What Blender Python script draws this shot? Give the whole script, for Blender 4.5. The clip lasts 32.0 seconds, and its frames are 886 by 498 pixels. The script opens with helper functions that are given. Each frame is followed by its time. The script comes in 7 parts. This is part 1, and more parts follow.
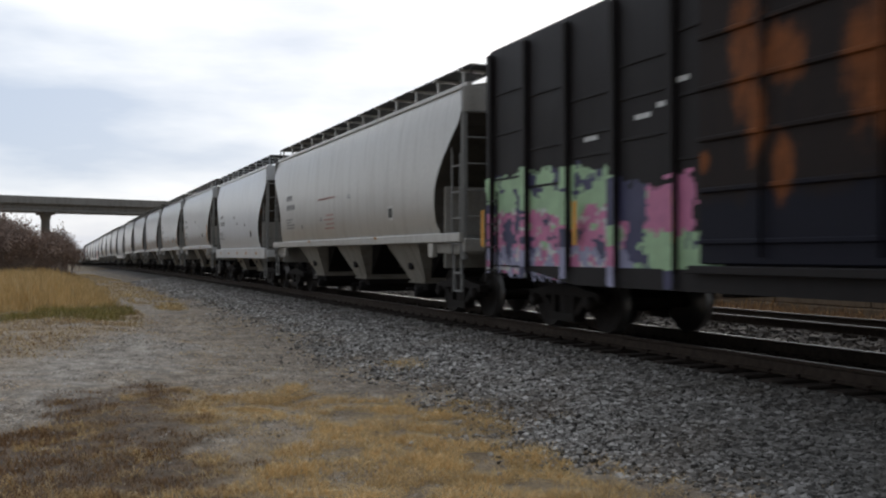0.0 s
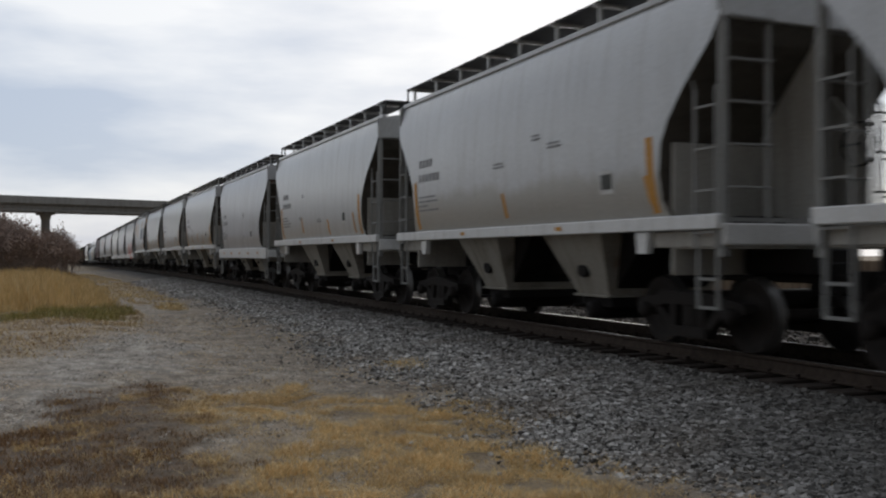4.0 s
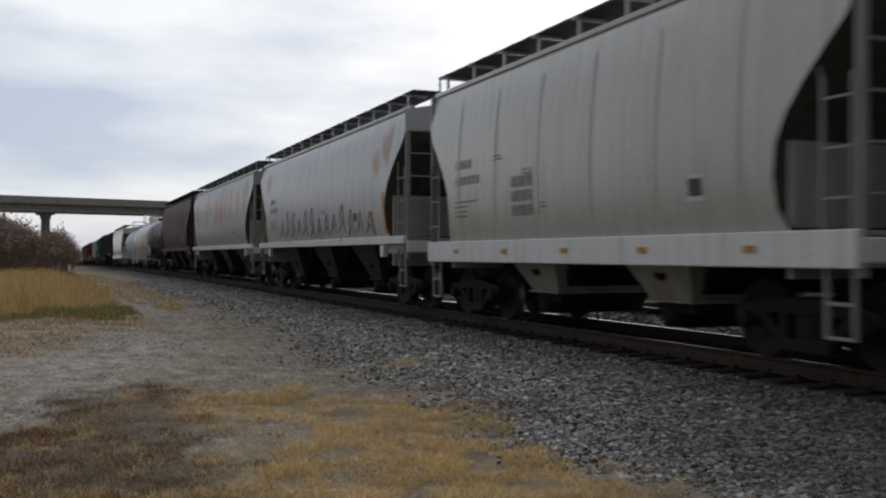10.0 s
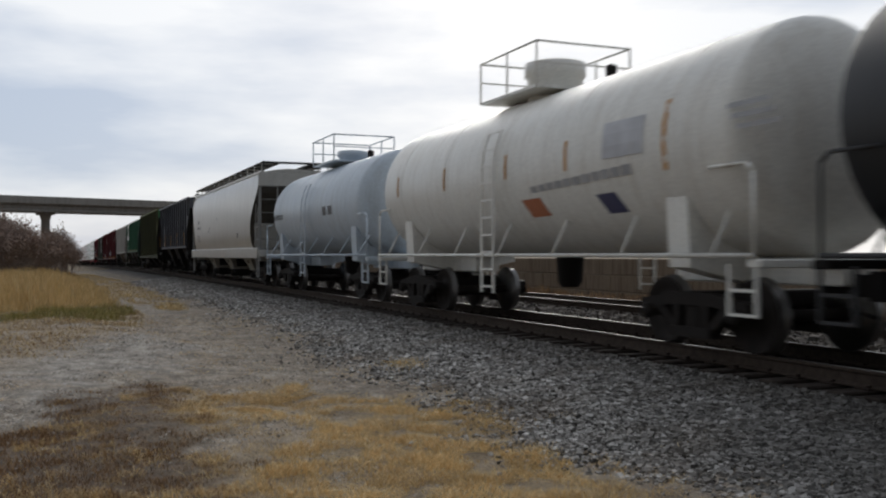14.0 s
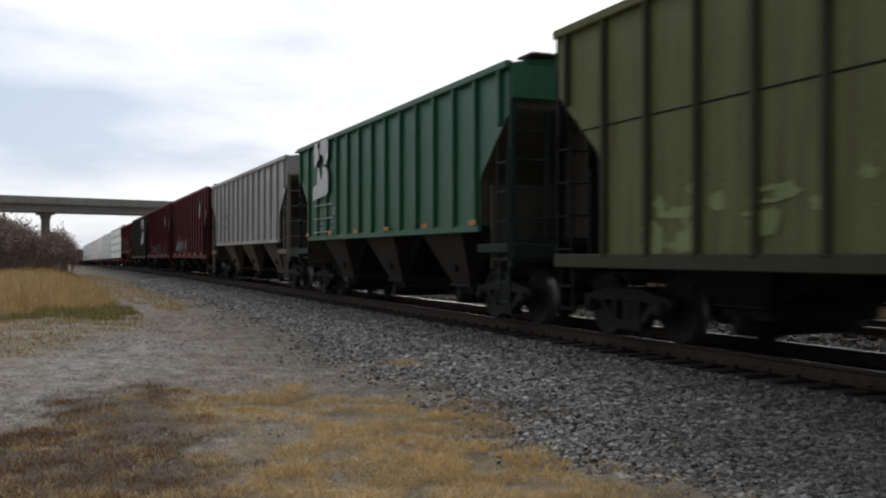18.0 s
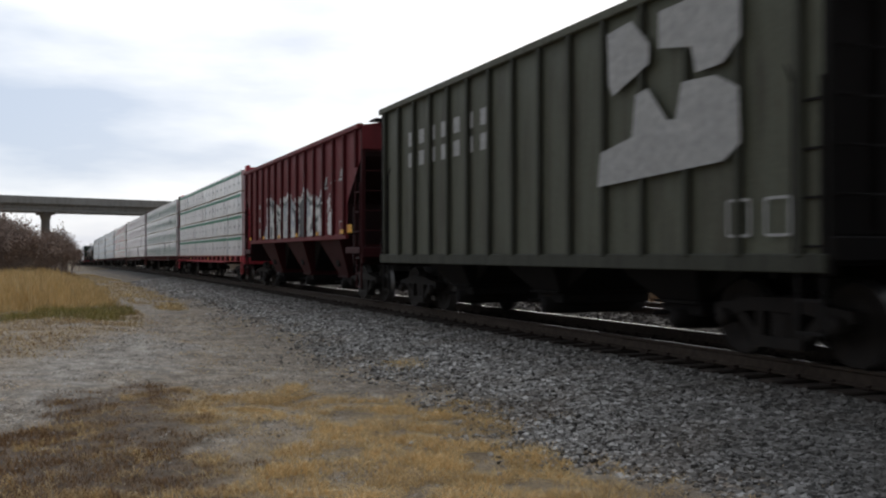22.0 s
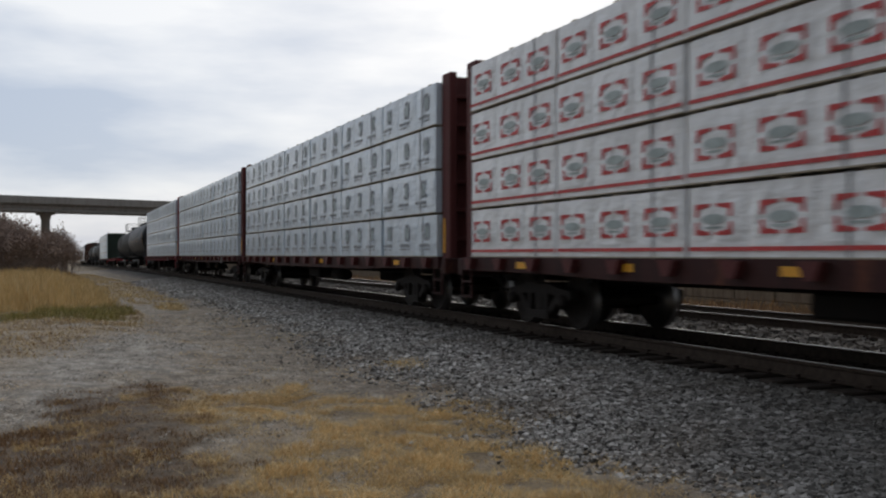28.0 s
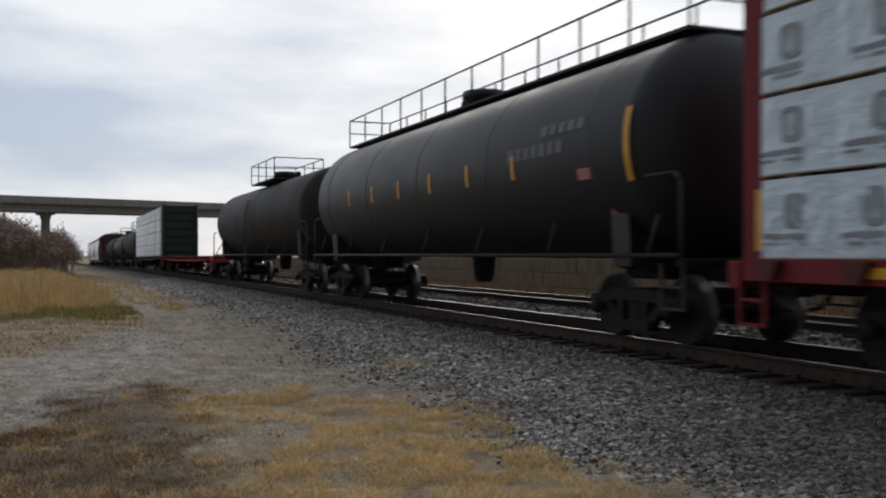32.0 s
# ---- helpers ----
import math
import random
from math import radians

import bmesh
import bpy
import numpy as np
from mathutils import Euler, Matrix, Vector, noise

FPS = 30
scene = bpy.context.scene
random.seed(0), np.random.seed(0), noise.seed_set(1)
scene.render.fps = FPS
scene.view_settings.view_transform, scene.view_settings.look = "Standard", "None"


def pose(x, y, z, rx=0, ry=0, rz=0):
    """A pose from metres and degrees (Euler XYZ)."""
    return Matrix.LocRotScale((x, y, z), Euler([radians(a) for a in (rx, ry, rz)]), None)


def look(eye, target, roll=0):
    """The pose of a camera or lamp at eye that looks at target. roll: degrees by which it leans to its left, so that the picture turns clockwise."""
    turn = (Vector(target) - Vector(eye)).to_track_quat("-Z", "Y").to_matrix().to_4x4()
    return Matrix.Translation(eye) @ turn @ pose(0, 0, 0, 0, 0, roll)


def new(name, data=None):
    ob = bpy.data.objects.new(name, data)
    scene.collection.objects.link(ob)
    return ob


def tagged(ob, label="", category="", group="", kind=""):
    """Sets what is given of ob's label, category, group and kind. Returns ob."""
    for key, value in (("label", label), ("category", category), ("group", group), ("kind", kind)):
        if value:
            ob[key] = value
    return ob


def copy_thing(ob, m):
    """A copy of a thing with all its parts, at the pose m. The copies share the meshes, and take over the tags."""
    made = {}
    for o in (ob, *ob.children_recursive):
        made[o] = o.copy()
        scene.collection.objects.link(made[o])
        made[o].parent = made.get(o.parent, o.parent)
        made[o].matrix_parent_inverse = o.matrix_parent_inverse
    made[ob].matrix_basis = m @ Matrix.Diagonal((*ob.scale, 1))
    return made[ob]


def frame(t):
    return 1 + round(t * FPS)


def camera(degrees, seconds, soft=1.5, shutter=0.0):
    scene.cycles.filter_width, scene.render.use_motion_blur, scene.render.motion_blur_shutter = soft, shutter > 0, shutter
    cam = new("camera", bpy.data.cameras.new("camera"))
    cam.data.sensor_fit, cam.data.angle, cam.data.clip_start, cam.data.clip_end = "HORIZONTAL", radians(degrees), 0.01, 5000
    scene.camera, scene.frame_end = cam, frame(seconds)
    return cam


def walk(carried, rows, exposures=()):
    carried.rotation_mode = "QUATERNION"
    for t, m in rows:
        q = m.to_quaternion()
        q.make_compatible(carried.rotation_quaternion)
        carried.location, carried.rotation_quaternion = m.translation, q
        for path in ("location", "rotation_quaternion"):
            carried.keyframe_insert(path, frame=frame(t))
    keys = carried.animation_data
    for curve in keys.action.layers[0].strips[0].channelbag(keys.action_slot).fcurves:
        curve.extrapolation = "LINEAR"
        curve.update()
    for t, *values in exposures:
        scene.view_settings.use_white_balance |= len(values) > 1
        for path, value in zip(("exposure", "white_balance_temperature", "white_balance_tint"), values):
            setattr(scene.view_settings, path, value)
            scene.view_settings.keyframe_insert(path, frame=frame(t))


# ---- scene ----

# ---------------- camera ----------------
cam = camera(50.35, 32.0, soft=2.1, shutter=0.22)
EYE = (0.0, 0.0, 1.19)
CAM_POSE = pose(*EYE, 90.31, 0, -22.50)
walk(cam, [(0.0, CAM_POSE), (32.0, CAM_POSE)], exposures=[(0.0, 0.2), (1.0, 0.06), (2.0, -0.02), (8.0, -0.02), (10.0, 0.0), (11.0, 0.06), (12.0, 0.12), (13.0, 0.16), (14.0, 0.0), (15.5, 0.08), (17.0, 0.2), (18.0, 0.25), (20.0, 0.2), (22.0, 0.25), (23.0, 0.2), (24.0, 0.1), (25.0, -0.02), (32.0, -0.03)])

# plan: the track runs along y, rail tops at z = 0 where the camera stands
TRACK_X = 8.675          # centre of the train's track
TRACK2_X = 13.4          # centre of the second track
SPEED = 18.55            # metres per second, towards -y
PASS_OFFSET = 2.95       # a car end whose passing time is T lies at y = SPEED * (T - t) - PASS_OFFSET
WHEEL_R = 0.457
END_T = 32.0


def drop(y):
    """Height of the line: level near the camera, then a steady down grade."""
    a = y - 75.0
    return -0.0042 * (math.sqrt(a * a + 900.0) + a) if y < 700 else drop(699.9)


# ---------------- light ----------------
SUN_AZ, SUN_EL = 24.0, 25.0     # degrees: azimuth from +y towards +x, elevation
world = bpy.data.worlds.new("overcast_sky")
scene.world = world
world.use_nodes = True
wn, wl = world.node_tree.nodes, world.node_tree.links
wn.clear()


w_out = wn.new("ShaderNodeOutputWorld")
w_bg = wn.new("ShaderNodeBackground")
w_sky = wn.new("ShaderNodeTexSky")
w_sky.sky_type, w_sky.sun_disc = "NISHITA", False
w_sky.sun_elevation, w_sky.sun_rotation = radians(SUN_EL), radians(SUN_AZ)
w_co = wn.new("ShaderNodeTexCoord")
w_map = wn.new("ShaderNodeMapping")
w_map.inputs["Scale"].default_value = (1.6, 1.6, 6.5)
w_map.inputs["Location"].default_value = (3.1, 0.4, 1.7)
w_noise = wn.new("ShaderNodeTexNoise")
w_noise.inputs["Scale"].default_value = 1.35
w_noise.inputs["Detail"].default_value = 6.0
w_noise.inputs["Roughness"].default_value = 0.52
w_ramp = wn.new("ShaderNodeValToRGB")
w_ramp.color_ramp.elements[0].position, w_ramp.color_ramp.elements[0].color = 0.37, (0.50, 0.58, 0.72, 1)
w_ramp.color_ramp.elements[1].position, w_ramp.color_ramp.elements[1].color = 0.60, (0.95, 0.97, 1.0, 1)
w_mix = wn.new("ShaderNodeMix")
w_mix.data_type = "RGBA"
w_mix.inputs[0].default_value = 0.90
w_dim = wn.new("ShaderNodeMix")
w_dim.data_type, w_dim.blend_type = "RGBA", "MULTIPLY"
w_dim.inputs[0].default_value = 1.0
w_dim.inputs[7].default_value = (0.10, 0.10, 0.10, 1)
wl.new(w_co.outputs["Generated"], w_map.inputs["Vector"])
wl.new(w_map.outputs["Vector"], w_noise.inputs["Vector"])
wl.new(w_noise.outputs["Fac"], w_ramp.inputs["Fac"])
wl.new(w_sky.outputs["Color"], w_dim.inputs[6])
wl.new(w_dim.outputs[2], w_mix.inputs[6])
wl.new(w_ramp.outputs["Color"], w_mix.inputs[7])
# the cloud layer is brightest round the veiled sun and dulls away from it
w_dot = wn.new("ShaderNodeVectorMath")
w_dot.operation = "DOT_PRODUCT"
w_dot.inputs[1].default_value = (math.sin(radians(SUN_AZ)) * math.cos(radians(SUN_EL)), math.cos(radians(SUN_AZ)) * math.cos(radians(SUN_EL)), math.sin(radians(SUN_EL)))
w_glow = wn.new("ShaderNodeMapRange")
w_glow.interpolation_type = "SMOOTHSTEP"
for k, val in (("From Min", -0.5), ("From Max", 1.0), ("To Min", 0.34), ("To Max", 1.03)):
    w_glow.inputs[k].default_value = val
w_scale = wn.new("ShaderNodeVectorMath")
w_scale.operation = "SCALE"
wl.new(w_co.outputs["Generated"], w_dot.inputs[0])
wl.new(w_dot.outputs["Value"], w_glow.inputs["Value"])
wl.new(w_mix.outputs[2], w_scale.inputs[0])
wl.new(w_glow.outputs["Result"], w_scale.inputs["Scale"])
wl.new(w_scale.outputs[0], w_bg.inputs["Color"])
w_bg.inputs["Strength"].default_value = 0.95
wl.new(w_bg.outputs["Background"], w_out.inputs["Surface"])

sun = new("sun", bpy.data.lights.new("sun", "SUN"))
sun.data.energy, sun.data.angle, sun.data.color = 1.0, radians(25), (1.0, 0.95, 0.88)
az, el = radians(SUN_AZ), radians(SUN_EL)
sun_from = Vector((math.sin(az) * math.cos(el), math.cos(az) * math.cos(el), math.sin(el)))
sun.matrix_world = look(sun_from * 100, (0, 0, 0))

# ---------------- materials ----------------
MATS = {}


def shader(name):
    m = bpy.data.materials.new(name)
    m.use_nodes = True
    nt = m.node_tree
    return m, nt, nt.nodes["Principled BSDF"]


def noise_node(nt, co, scale, detail=4.0, rough=0.55, stretch=None, random_shift=False):
    mp = nt.nodes.new("ShaderNodeMapping")
    if stretch:
        mp.inputs["Scale"].default_value = stretch
    nt.links.new(co, mp.inputs["Vector"])
    if random_shift:
        info = nt.nodes.new("ShaderNodeObjectInfo")
        mul = nt.nodes.new("ShaderNodeMath")
        mul.operation = "MULTIPLY"
        mul.inputs[1].default_value = 37.0
        nt.links.new(info.outputs["Random"], mul.inputs[0])
        nt.links.new(mul.outputs[0], mp.inputs["Location"])
    n = nt.nodes.new("ShaderNodeTexNoise")
    n.inputs["Scale"].default_value, n.inputs["Detail"].default_value, n.inputs["Roughness"].default_value = scale, detail, rough
    nt.links.new(mp.outputs["Vector"], n.inputs["Vector"])
    return n.outputs["Fac"]


def ramp_node(nt, fac, lo, hi, top=1.0):
    r = nt.nodes.new("ShaderNodeMapRange")
    r.inputs["From Min"].default_value, r.inputs["From Max"].default_value = lo, hi
    r.inputs["To Max"].default_value = top
    nt.links.new(fac, r.inputs["Value"])
    return r.outputs["Result"]


def mix_node(nt, fac, a, b, blend="MIX"):
    mx = nt.nodes.new("ShaderNodeMix")
    mx.data_type, mx.blend_type = "RGBA", blend
    for sock, val in ((mx.inputs[0], fac), (mx.inputs[6], a), (mx.inputs[7], b)):
        if isinstance(val, (int, float)):
            sock.default_value = val
        elif isinstance(val, tuple):
            sock.default_value = (*val, 1.0)
        else:
            nt.links.new(val, sock)
    return mx.outputs[2]


def bump_node(nt, bsdf, height, strength, dist):
    b = nt.nodes.new("ShaderNodeBump")
    b.inputs["Strength"].default_value, b.inputs["Distance"].default_value = strength, dist
    nt.links.new(height, b.inputs["Height"])
    nt.links.new(b.outputs["Normal"], bsdf.inputs["Normal"])


def paint(name, colour, grime=(0.10, 0.085, 0.07), amount=0.5, rust=0.0, rust_colour=(0.24, 0.075, 0.028), rough=0.65,
          low=None, low_z=2.6, low_amount=0.6, rust_scale=0.6, metal=0.0, stains=(), stain_colour=(0.3, 0.1, 0.04), gloss=0.05, coat=0.0):
    """Weathered paint: vertical streaks, blotches and a fine grain; rust blotches; a road-dust band with an uneven upper edge."""
    key = name
    if key in MATS:
        return MATS[key]
    m, nt, bsdf = shader(name)
    tc = nt.nodes.new("ShaderNodeTexCoord").outputs["Object"]
    streak = noise_node(nt, tc, 2.2, 5, 0.6, (1.0, 2.6, 0.22), True)
    blotch = noise_node(nt, tc, 0.55, 4, 0.6, (1, 1, 1.4), True)
    grain = noise_node(nt, tc, 26.0, 3, 0.6)
    c = mix_node(nt, ramp_node(nt, streak, 0.46, 0.74, amount), colour, grime)
    lighter = tuple(min(1.0, q * 1.16 + 0.01) for q in colour)
    c = mix_node(nt, ramp_node(nt, blotch, 0.45, 0.7, 0.55), c, mix_node(nt, 0.5, c, lighter))
    if low:
        sep = nt.nodes.new("ShaderNodeSeparateXYZ")
        nt.links.new(tc, sep.inputs[0])
        wob = nt.nodes.new("ShaderNodeMath")
        wob.operation = "MULTIPLY_ADD"
        wob.inputs[1].default_value = 0.9
        nt.links.new(noise_node(nt, tc, 1.1, 5, 0.6, (1, 1, 0.3), True), wob.inputs[0])
        nt.links.new(sep.outputs["Z"], wob.inputs[2])
        c = mix_node(nt, ramp_node(nt, wob.outputs[0], low_z + 0.55, low_z + 0.35, low_amount), c, low)
    if rust > 0:
        rn = noise_node(nt, tc, rust_scale, 8, 0.68, (1, 1.0, 0.45), True)
        c = mix_node(nt, ramp_node(nt, rn, 0.66 - 0.22 * rust, 0.76 - 0.18 * rust, 0.9), c, rust_colour)
    if stains:
        # ragged stains round given (y, z, half width, half height) places on the side
        near = None
        for sy, sz, ry, rz in stains:
            a = nt.nodes.new("ShaderNodeVectorMath")
            a.operation = "SUBTRACT"
            a.inputs[1].default_value = (0, sy, sz)
            nt.links.new(tc, a.inputs[0])
            b = nt.nodes.new("ShaderNodeVectorMath")
            b.operation = "MULTIPLY"
            b.inputs[1].default_value = (0, 1 / ry, 1 / rz)
            nt.links.new(a.outputs[0], b.inputs[0])
            d = nt.nodes.new("ShaderNodeVectorMath")
            d.operation = "LENGTH"
            nt.links.new(b.outputs[0], d.inputs[0])
            if near is None:
                near = d.outputs["Value"]
            else:
                mn = nt.nodes.new("ShaderNodeMath")
                mn.operation = "MINIMUM"
                nt.links.new(near, mn.inputs[0])
                nt.links.new(d.outputs["Value"], mn.inputs[1])
                near = mn.outputs[0]
        wob = nt.nodes.new("ShaderNodeMath")
        wob.operation = "MULTIPLY_ADD"
        wob.inputs[1].default_value = 3.0
        nt.links.new(noise_node(nt, tc, 2.2, 8, 0.72, (1, 1.5, 0.75)), wob.inputs[0])
        nt.links.new(near, wob.inputs[2])
        tone = mix_node(nt, ramp_node(nt, noise_node(nt, tc, 5.0, 4, 0.6, (1, 1.5, 0.6)), 0.35, 0.65), stain_colour, tuple(q * 0.55 for q in stain_colour))
        c = mix_node(nt, ramp_node(nt, wob.outputs[0], 2.8, 2.2, 0.96), c, tone)
    c = mix_node(nt, 0.22, c, mix_node(nt, ramp_node(nt, grain, 0.3, 0.7), (0.0, 0.0, 0.0), c))
    nt.links.new(c, bsdf.inputs["Base Color"])
    bsdf.inputs["Metallic"].default_value = metal
    bsdf.inputs["Coat Weight"].default_value, bsdf.inputs["Coat Roughness"].default_value = coat, 0.3
    bsdf.inputs["Specular IOR Level"].default_value = 0.2 if rough >= 0.6 else 0.5
    nt.links.new(ramp_node(nt, blotch, 0.2, 0.8), bsdf.inputs["Roughness"])
    rr = nt.nodes[-1]
    rr.inputs["To Min"].default_value, rr.inputs["To Max"].default_value = max(0.2, rough - gloss), min(0.95, rough + 0.12 - gloss * 0.5)
    bump_node(nt, bsdf, mix_node(nt, 0.4, blotch, grain), 0.25, 0.012)
    MATS[key] = m
    return m


def plain(name, colour, rough=0.7, metal=0.0, vary=0.25, scale=8.0, bump=0.3, bump_d=0.01, emit=None):
    if name in MATS:
        return MATS[name]
    m, nt, bsdf = shader(name)
    tc = nt.nodes.new("ShaderNodeTexCoord").outputs["Object"]
    a = noise_node(nt, tc, scale, 5, 0.6, None, True)
    b = noise_node(nt, tc, scale * 0.13, 3, 0.5, None, True)
    dark = tuple(q * (1 - vary) for q in colour)
    light = tuple(min(1, q * (1 + vary)) for q in colour)
    c = mix_node(nt, ramp_node(nt, a, 0.3, 0.7), dark, light)
    c = mix_node(nt, ramp_node(nt, b, 0.35, 0.65, 0.6), c, mix_node(nt, 0.5, c, dark))
    nt.links.new(c, bsdf.inputs["Base Color"])
    bsdf.inputs["Roughness"].default_value, bsdf.inputs["Metallic"].default_value = rough, metal
    if rough > 0.6:
        bsdf.inputs["Specular IOR Level"].default_value = 0.15
    if bump:
        bump_node(nt, bsdf, a, bump, bump_d)
    MATS[name] = m
    return m


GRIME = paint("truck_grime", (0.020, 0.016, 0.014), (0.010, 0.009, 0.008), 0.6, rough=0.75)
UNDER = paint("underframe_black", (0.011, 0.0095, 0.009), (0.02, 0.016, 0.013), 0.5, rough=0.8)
WHEEL = plain("wheel_steel", (0.024, 0.020, 0.018), 0.75, 0.0, 0.3, 6.0)
TREAD = plain("polished_tread", (0.16, 0.155, 0.15), 0.4, 0.8, 0.1, 20.0, 0.05)
# grime on the car ends, darkened further to hold their shade in the colour
SLOPE = paint("slope_sheet_grime_shade", (0.085, 0.076, 0.064), (0.035, 0.03, 0.025), 0.7, rust=0.12, rough=0.8)
BLACK = plain("black_grating", (0.06, 0.06, 0.062), 0.7, 0.2, 0.2, 9.0)
YELLOW = plain("reflector_yellow", (0.75, 0.36, 0.02), 0.5, 0, 0.15, 5.0, 0.05)
DECAL_W = plain("decal_white", (0.60, 0.60, 0.58), 0.6, 0, 0.2, 6.0, 0.0)
DECAL_K = plain("decal_dark", (0.05, 0.055, 0.05), 0.6, 0, 0.3, 6.0, 0.0)
STENCIL = plain("stencil_dark", (0.24, 0.24, 0.245), 0.6, 0, 0.4, 9.0, 0.0)
STENCIL_L = plain("stencil_white", (0.38, 0.38, 0.37), 0.6, 0, 0.25, 9.0, 0.0)


# ---------------- mesh tools ----------------
class Form:
    """Collects vertices and faces for one mesh."""

    def __init__(self):
        self.v, self.f, self.s, self.mi = [], [], [], []

    def add(self, verts, faces, smooth=False, mat=0):
        o = len(self.v)
        self.v += [tuple(p) for p in verts]
        self.f += [tuple(i + o for i in q) for q in faces]
        self.s += [smooth] * len(faces)
        self.mi += [mat] * len(faces)
        return self

    def box(self, x0, x1, y0, y1, z0, z1, c=0.0, mat=0):
        """A box, chamfered by c."""
        if c <= 0:
            p = [(x, y, z) for x in (x0, x1) for y in (y0, y1) for z in (z0, z1)]
            return self.add(p, [(0, 1, 3, 2), (4, 6, 7, 5), (0, 4, 5, 1), (2, 3, 7, 6), (0, 2, 6, 4), (1, 5, 7, 3)], False, mat)
        p, idx = [], {}
        for i, x in enumerate((x0, x1)):
            for j, y in enumerate((y0, y1)):
                for k, z in enumerate((z0, z1)):
                    sx, sy, sz = 1 - 2 * i, 1 - 2 * j, 1 - 2 * k
                    for a, q in enumerate(((x, y + sy * c, z + sz * c), (x + sx * c, y, z + sz * c), (x + sx * c, y + sy * c, z))):
                        idx[i, j, k, a] = len(p)
                        p.append(q)
        g = lambda i, j, k, a: idx[i, j, k, a]
        f = []
        for i in (0, 1):
            q = [g(i, 0, 0, 0), g(i, 0, 1, 0), g(i, 1, 1, 0), g(i, 1, 0, 0)]
            f.append(q if i == 0 else q[::-1])
            q = [g(0, i, 0, 1), g(1, i, 0, 1), g(1, i, 1, 1), g(0, i, 1, 1)]
            f.append(q if i == 0 else q[::-1])
            q = [g(0, 0, i, 2), g(0, 1, i, 2), g(1, 1, i, 2), g(1, 0, i, 2)]
            f.append(q if i == 0 else q[::-1])
        for i in (0, 1):
            for j in (0, 1):
                flip = (i + j) % 2
                q = [g(i, j, 0, 0), g(i, j, 0, 1), g(i, j, 1, 1), g(i, j, 1, 0)]
                f.append(q[::-1] if flip else q)
                q = [g(i, 0, j, 0), g(i, 1, j, 0), g(i, 1, j, 2), g(i, 0, j, 2)]
                f.append(q[::-1] if flip else q)
                q = [g(0, i, j, 1), g(0, i, j, 2), g(1, i, j, 2), g(1, i, j, 1)]
                f.append(q[::-1] if flip else q)
                for k in (0, 1):
                    q = [g(i, j, k, 0), g(i, j, k, 1), g(i, j, k, 2)]
                    f.append(q if (i + j + k) % 2 else q[::-1])
        return self.add(p, f, False, mat)

    def tube(self, a, b, r, n=6, r2=None, cap=True, smooth=True, mat=0):
        a, b = Vector(a), Vector(b)
        d = (b - a).normalized()
        u = d.orthogonal().normalized()
        w = d.cross(u)
        r2 = r if r2 is None else r2
        p = []
        for c, q in ((a, r), (b, r2)):
            p += [c + q * (math.cos(2 * math.pi * i / n) * u + math.sin(2 * math.pi * i / n) * w) for i in range(n)]
        self.add(p, [(i, (i + 1) % n, n + (i + 1) % n, n + i) for i in range(n)], smooth, mat)
        if cap:
            o = len(self.v) - 2 * n
            self.f += [tuple(o + i for i in range(n))[::-1], tuple(o + n + i for i in range(n))]
            self.s += [False, False]
            self.mi += [mat, mat]
        return self

    def pipe(self, pts, r, n=6, mat=0):
        for a, b in zip(pts, pts[1:]):
            self.tube(a, b, r, n, mat=mat)
        return self

    def lathe_x(self, prof, n=24, cx=0, cy=0, cz=0, mat=0):
        """Profile of (x, radius) turned round the x axis."""
        p = [(cx + x, cy + r * math.cos(2 * math.pi * i / n), cz + r * math.sin(2 * math.pi * i / n)) for x, r in prof for i in range(n)]
        f = [(k * n + i, k * n + (i + 1) % n, (k + 1) * n + (i + 1) % n, (k + 1) * n + i) for k in range(len(prof) - 1) for i in range(n)]
        return self.add(p, f, True, mat)

    def lathe_y(self, prof, n=32, cx=0, cz=0, mat=0):
        p = [(cx + r * math.cos(2 * math.pi * i / n), y, cz + r * math.sin(2 * math.pi * i / n)) for y, r in prof for i in range(n)]
        f = [(k * n + i, (k + 1) * n + i, (k + 1) * n + (i + 1) % n, k * n + (i + 1) % n) for k in range(len(prof) - 1) for i in range(n)]
        return self.add(p, f, True, mat)

    def lathe_z(self, prof, n=20, cx=0, cy=0, mat=0):
        p = [(cx + r * math.cos(2 * math.pi * i / n), cy + r * math.sin(2 * math.pi * i / n), z) for z, r in prof for i in range(n)]
        f = [(k * n + i, k * n + (i + 1) % n, (k + 1) * n + (i + 1) % n, (k + 1) * n + i) for k in range(len(prof) - 1) for i in range(n)]
        return self.add(p, f, True, mat)

    def prism_x(self, poly, x0, x1, mat=0):
        """A (y, z) outline pushed from x0 to x1."""
        n = len(poly)
        p = [(x0, y, z) for y, z in poly] + [(x1, y, z) for y, z in poly]
        return self.add(p, [tuple(range(n)), tuple(range(n, 2 * n))[::-1]] + [(i, i + n, (i + 1) % n + n, (i + 1) % n) for i in range(n)], False, mat)

    def prism_y(self, poly, y0, y1, mat=0):
        n = len(poly)
        p = [(x, y0, z) for x, z in poly] + [(x, y1, z) for x, z in poly]
        return self.add(p, [tuple(range(n))[::-1], tuple(range(n, 2 * n))] + [(i, (i + 1) % n, (i + 1) % n + n, i + n) for i in range(n)], False, mat)

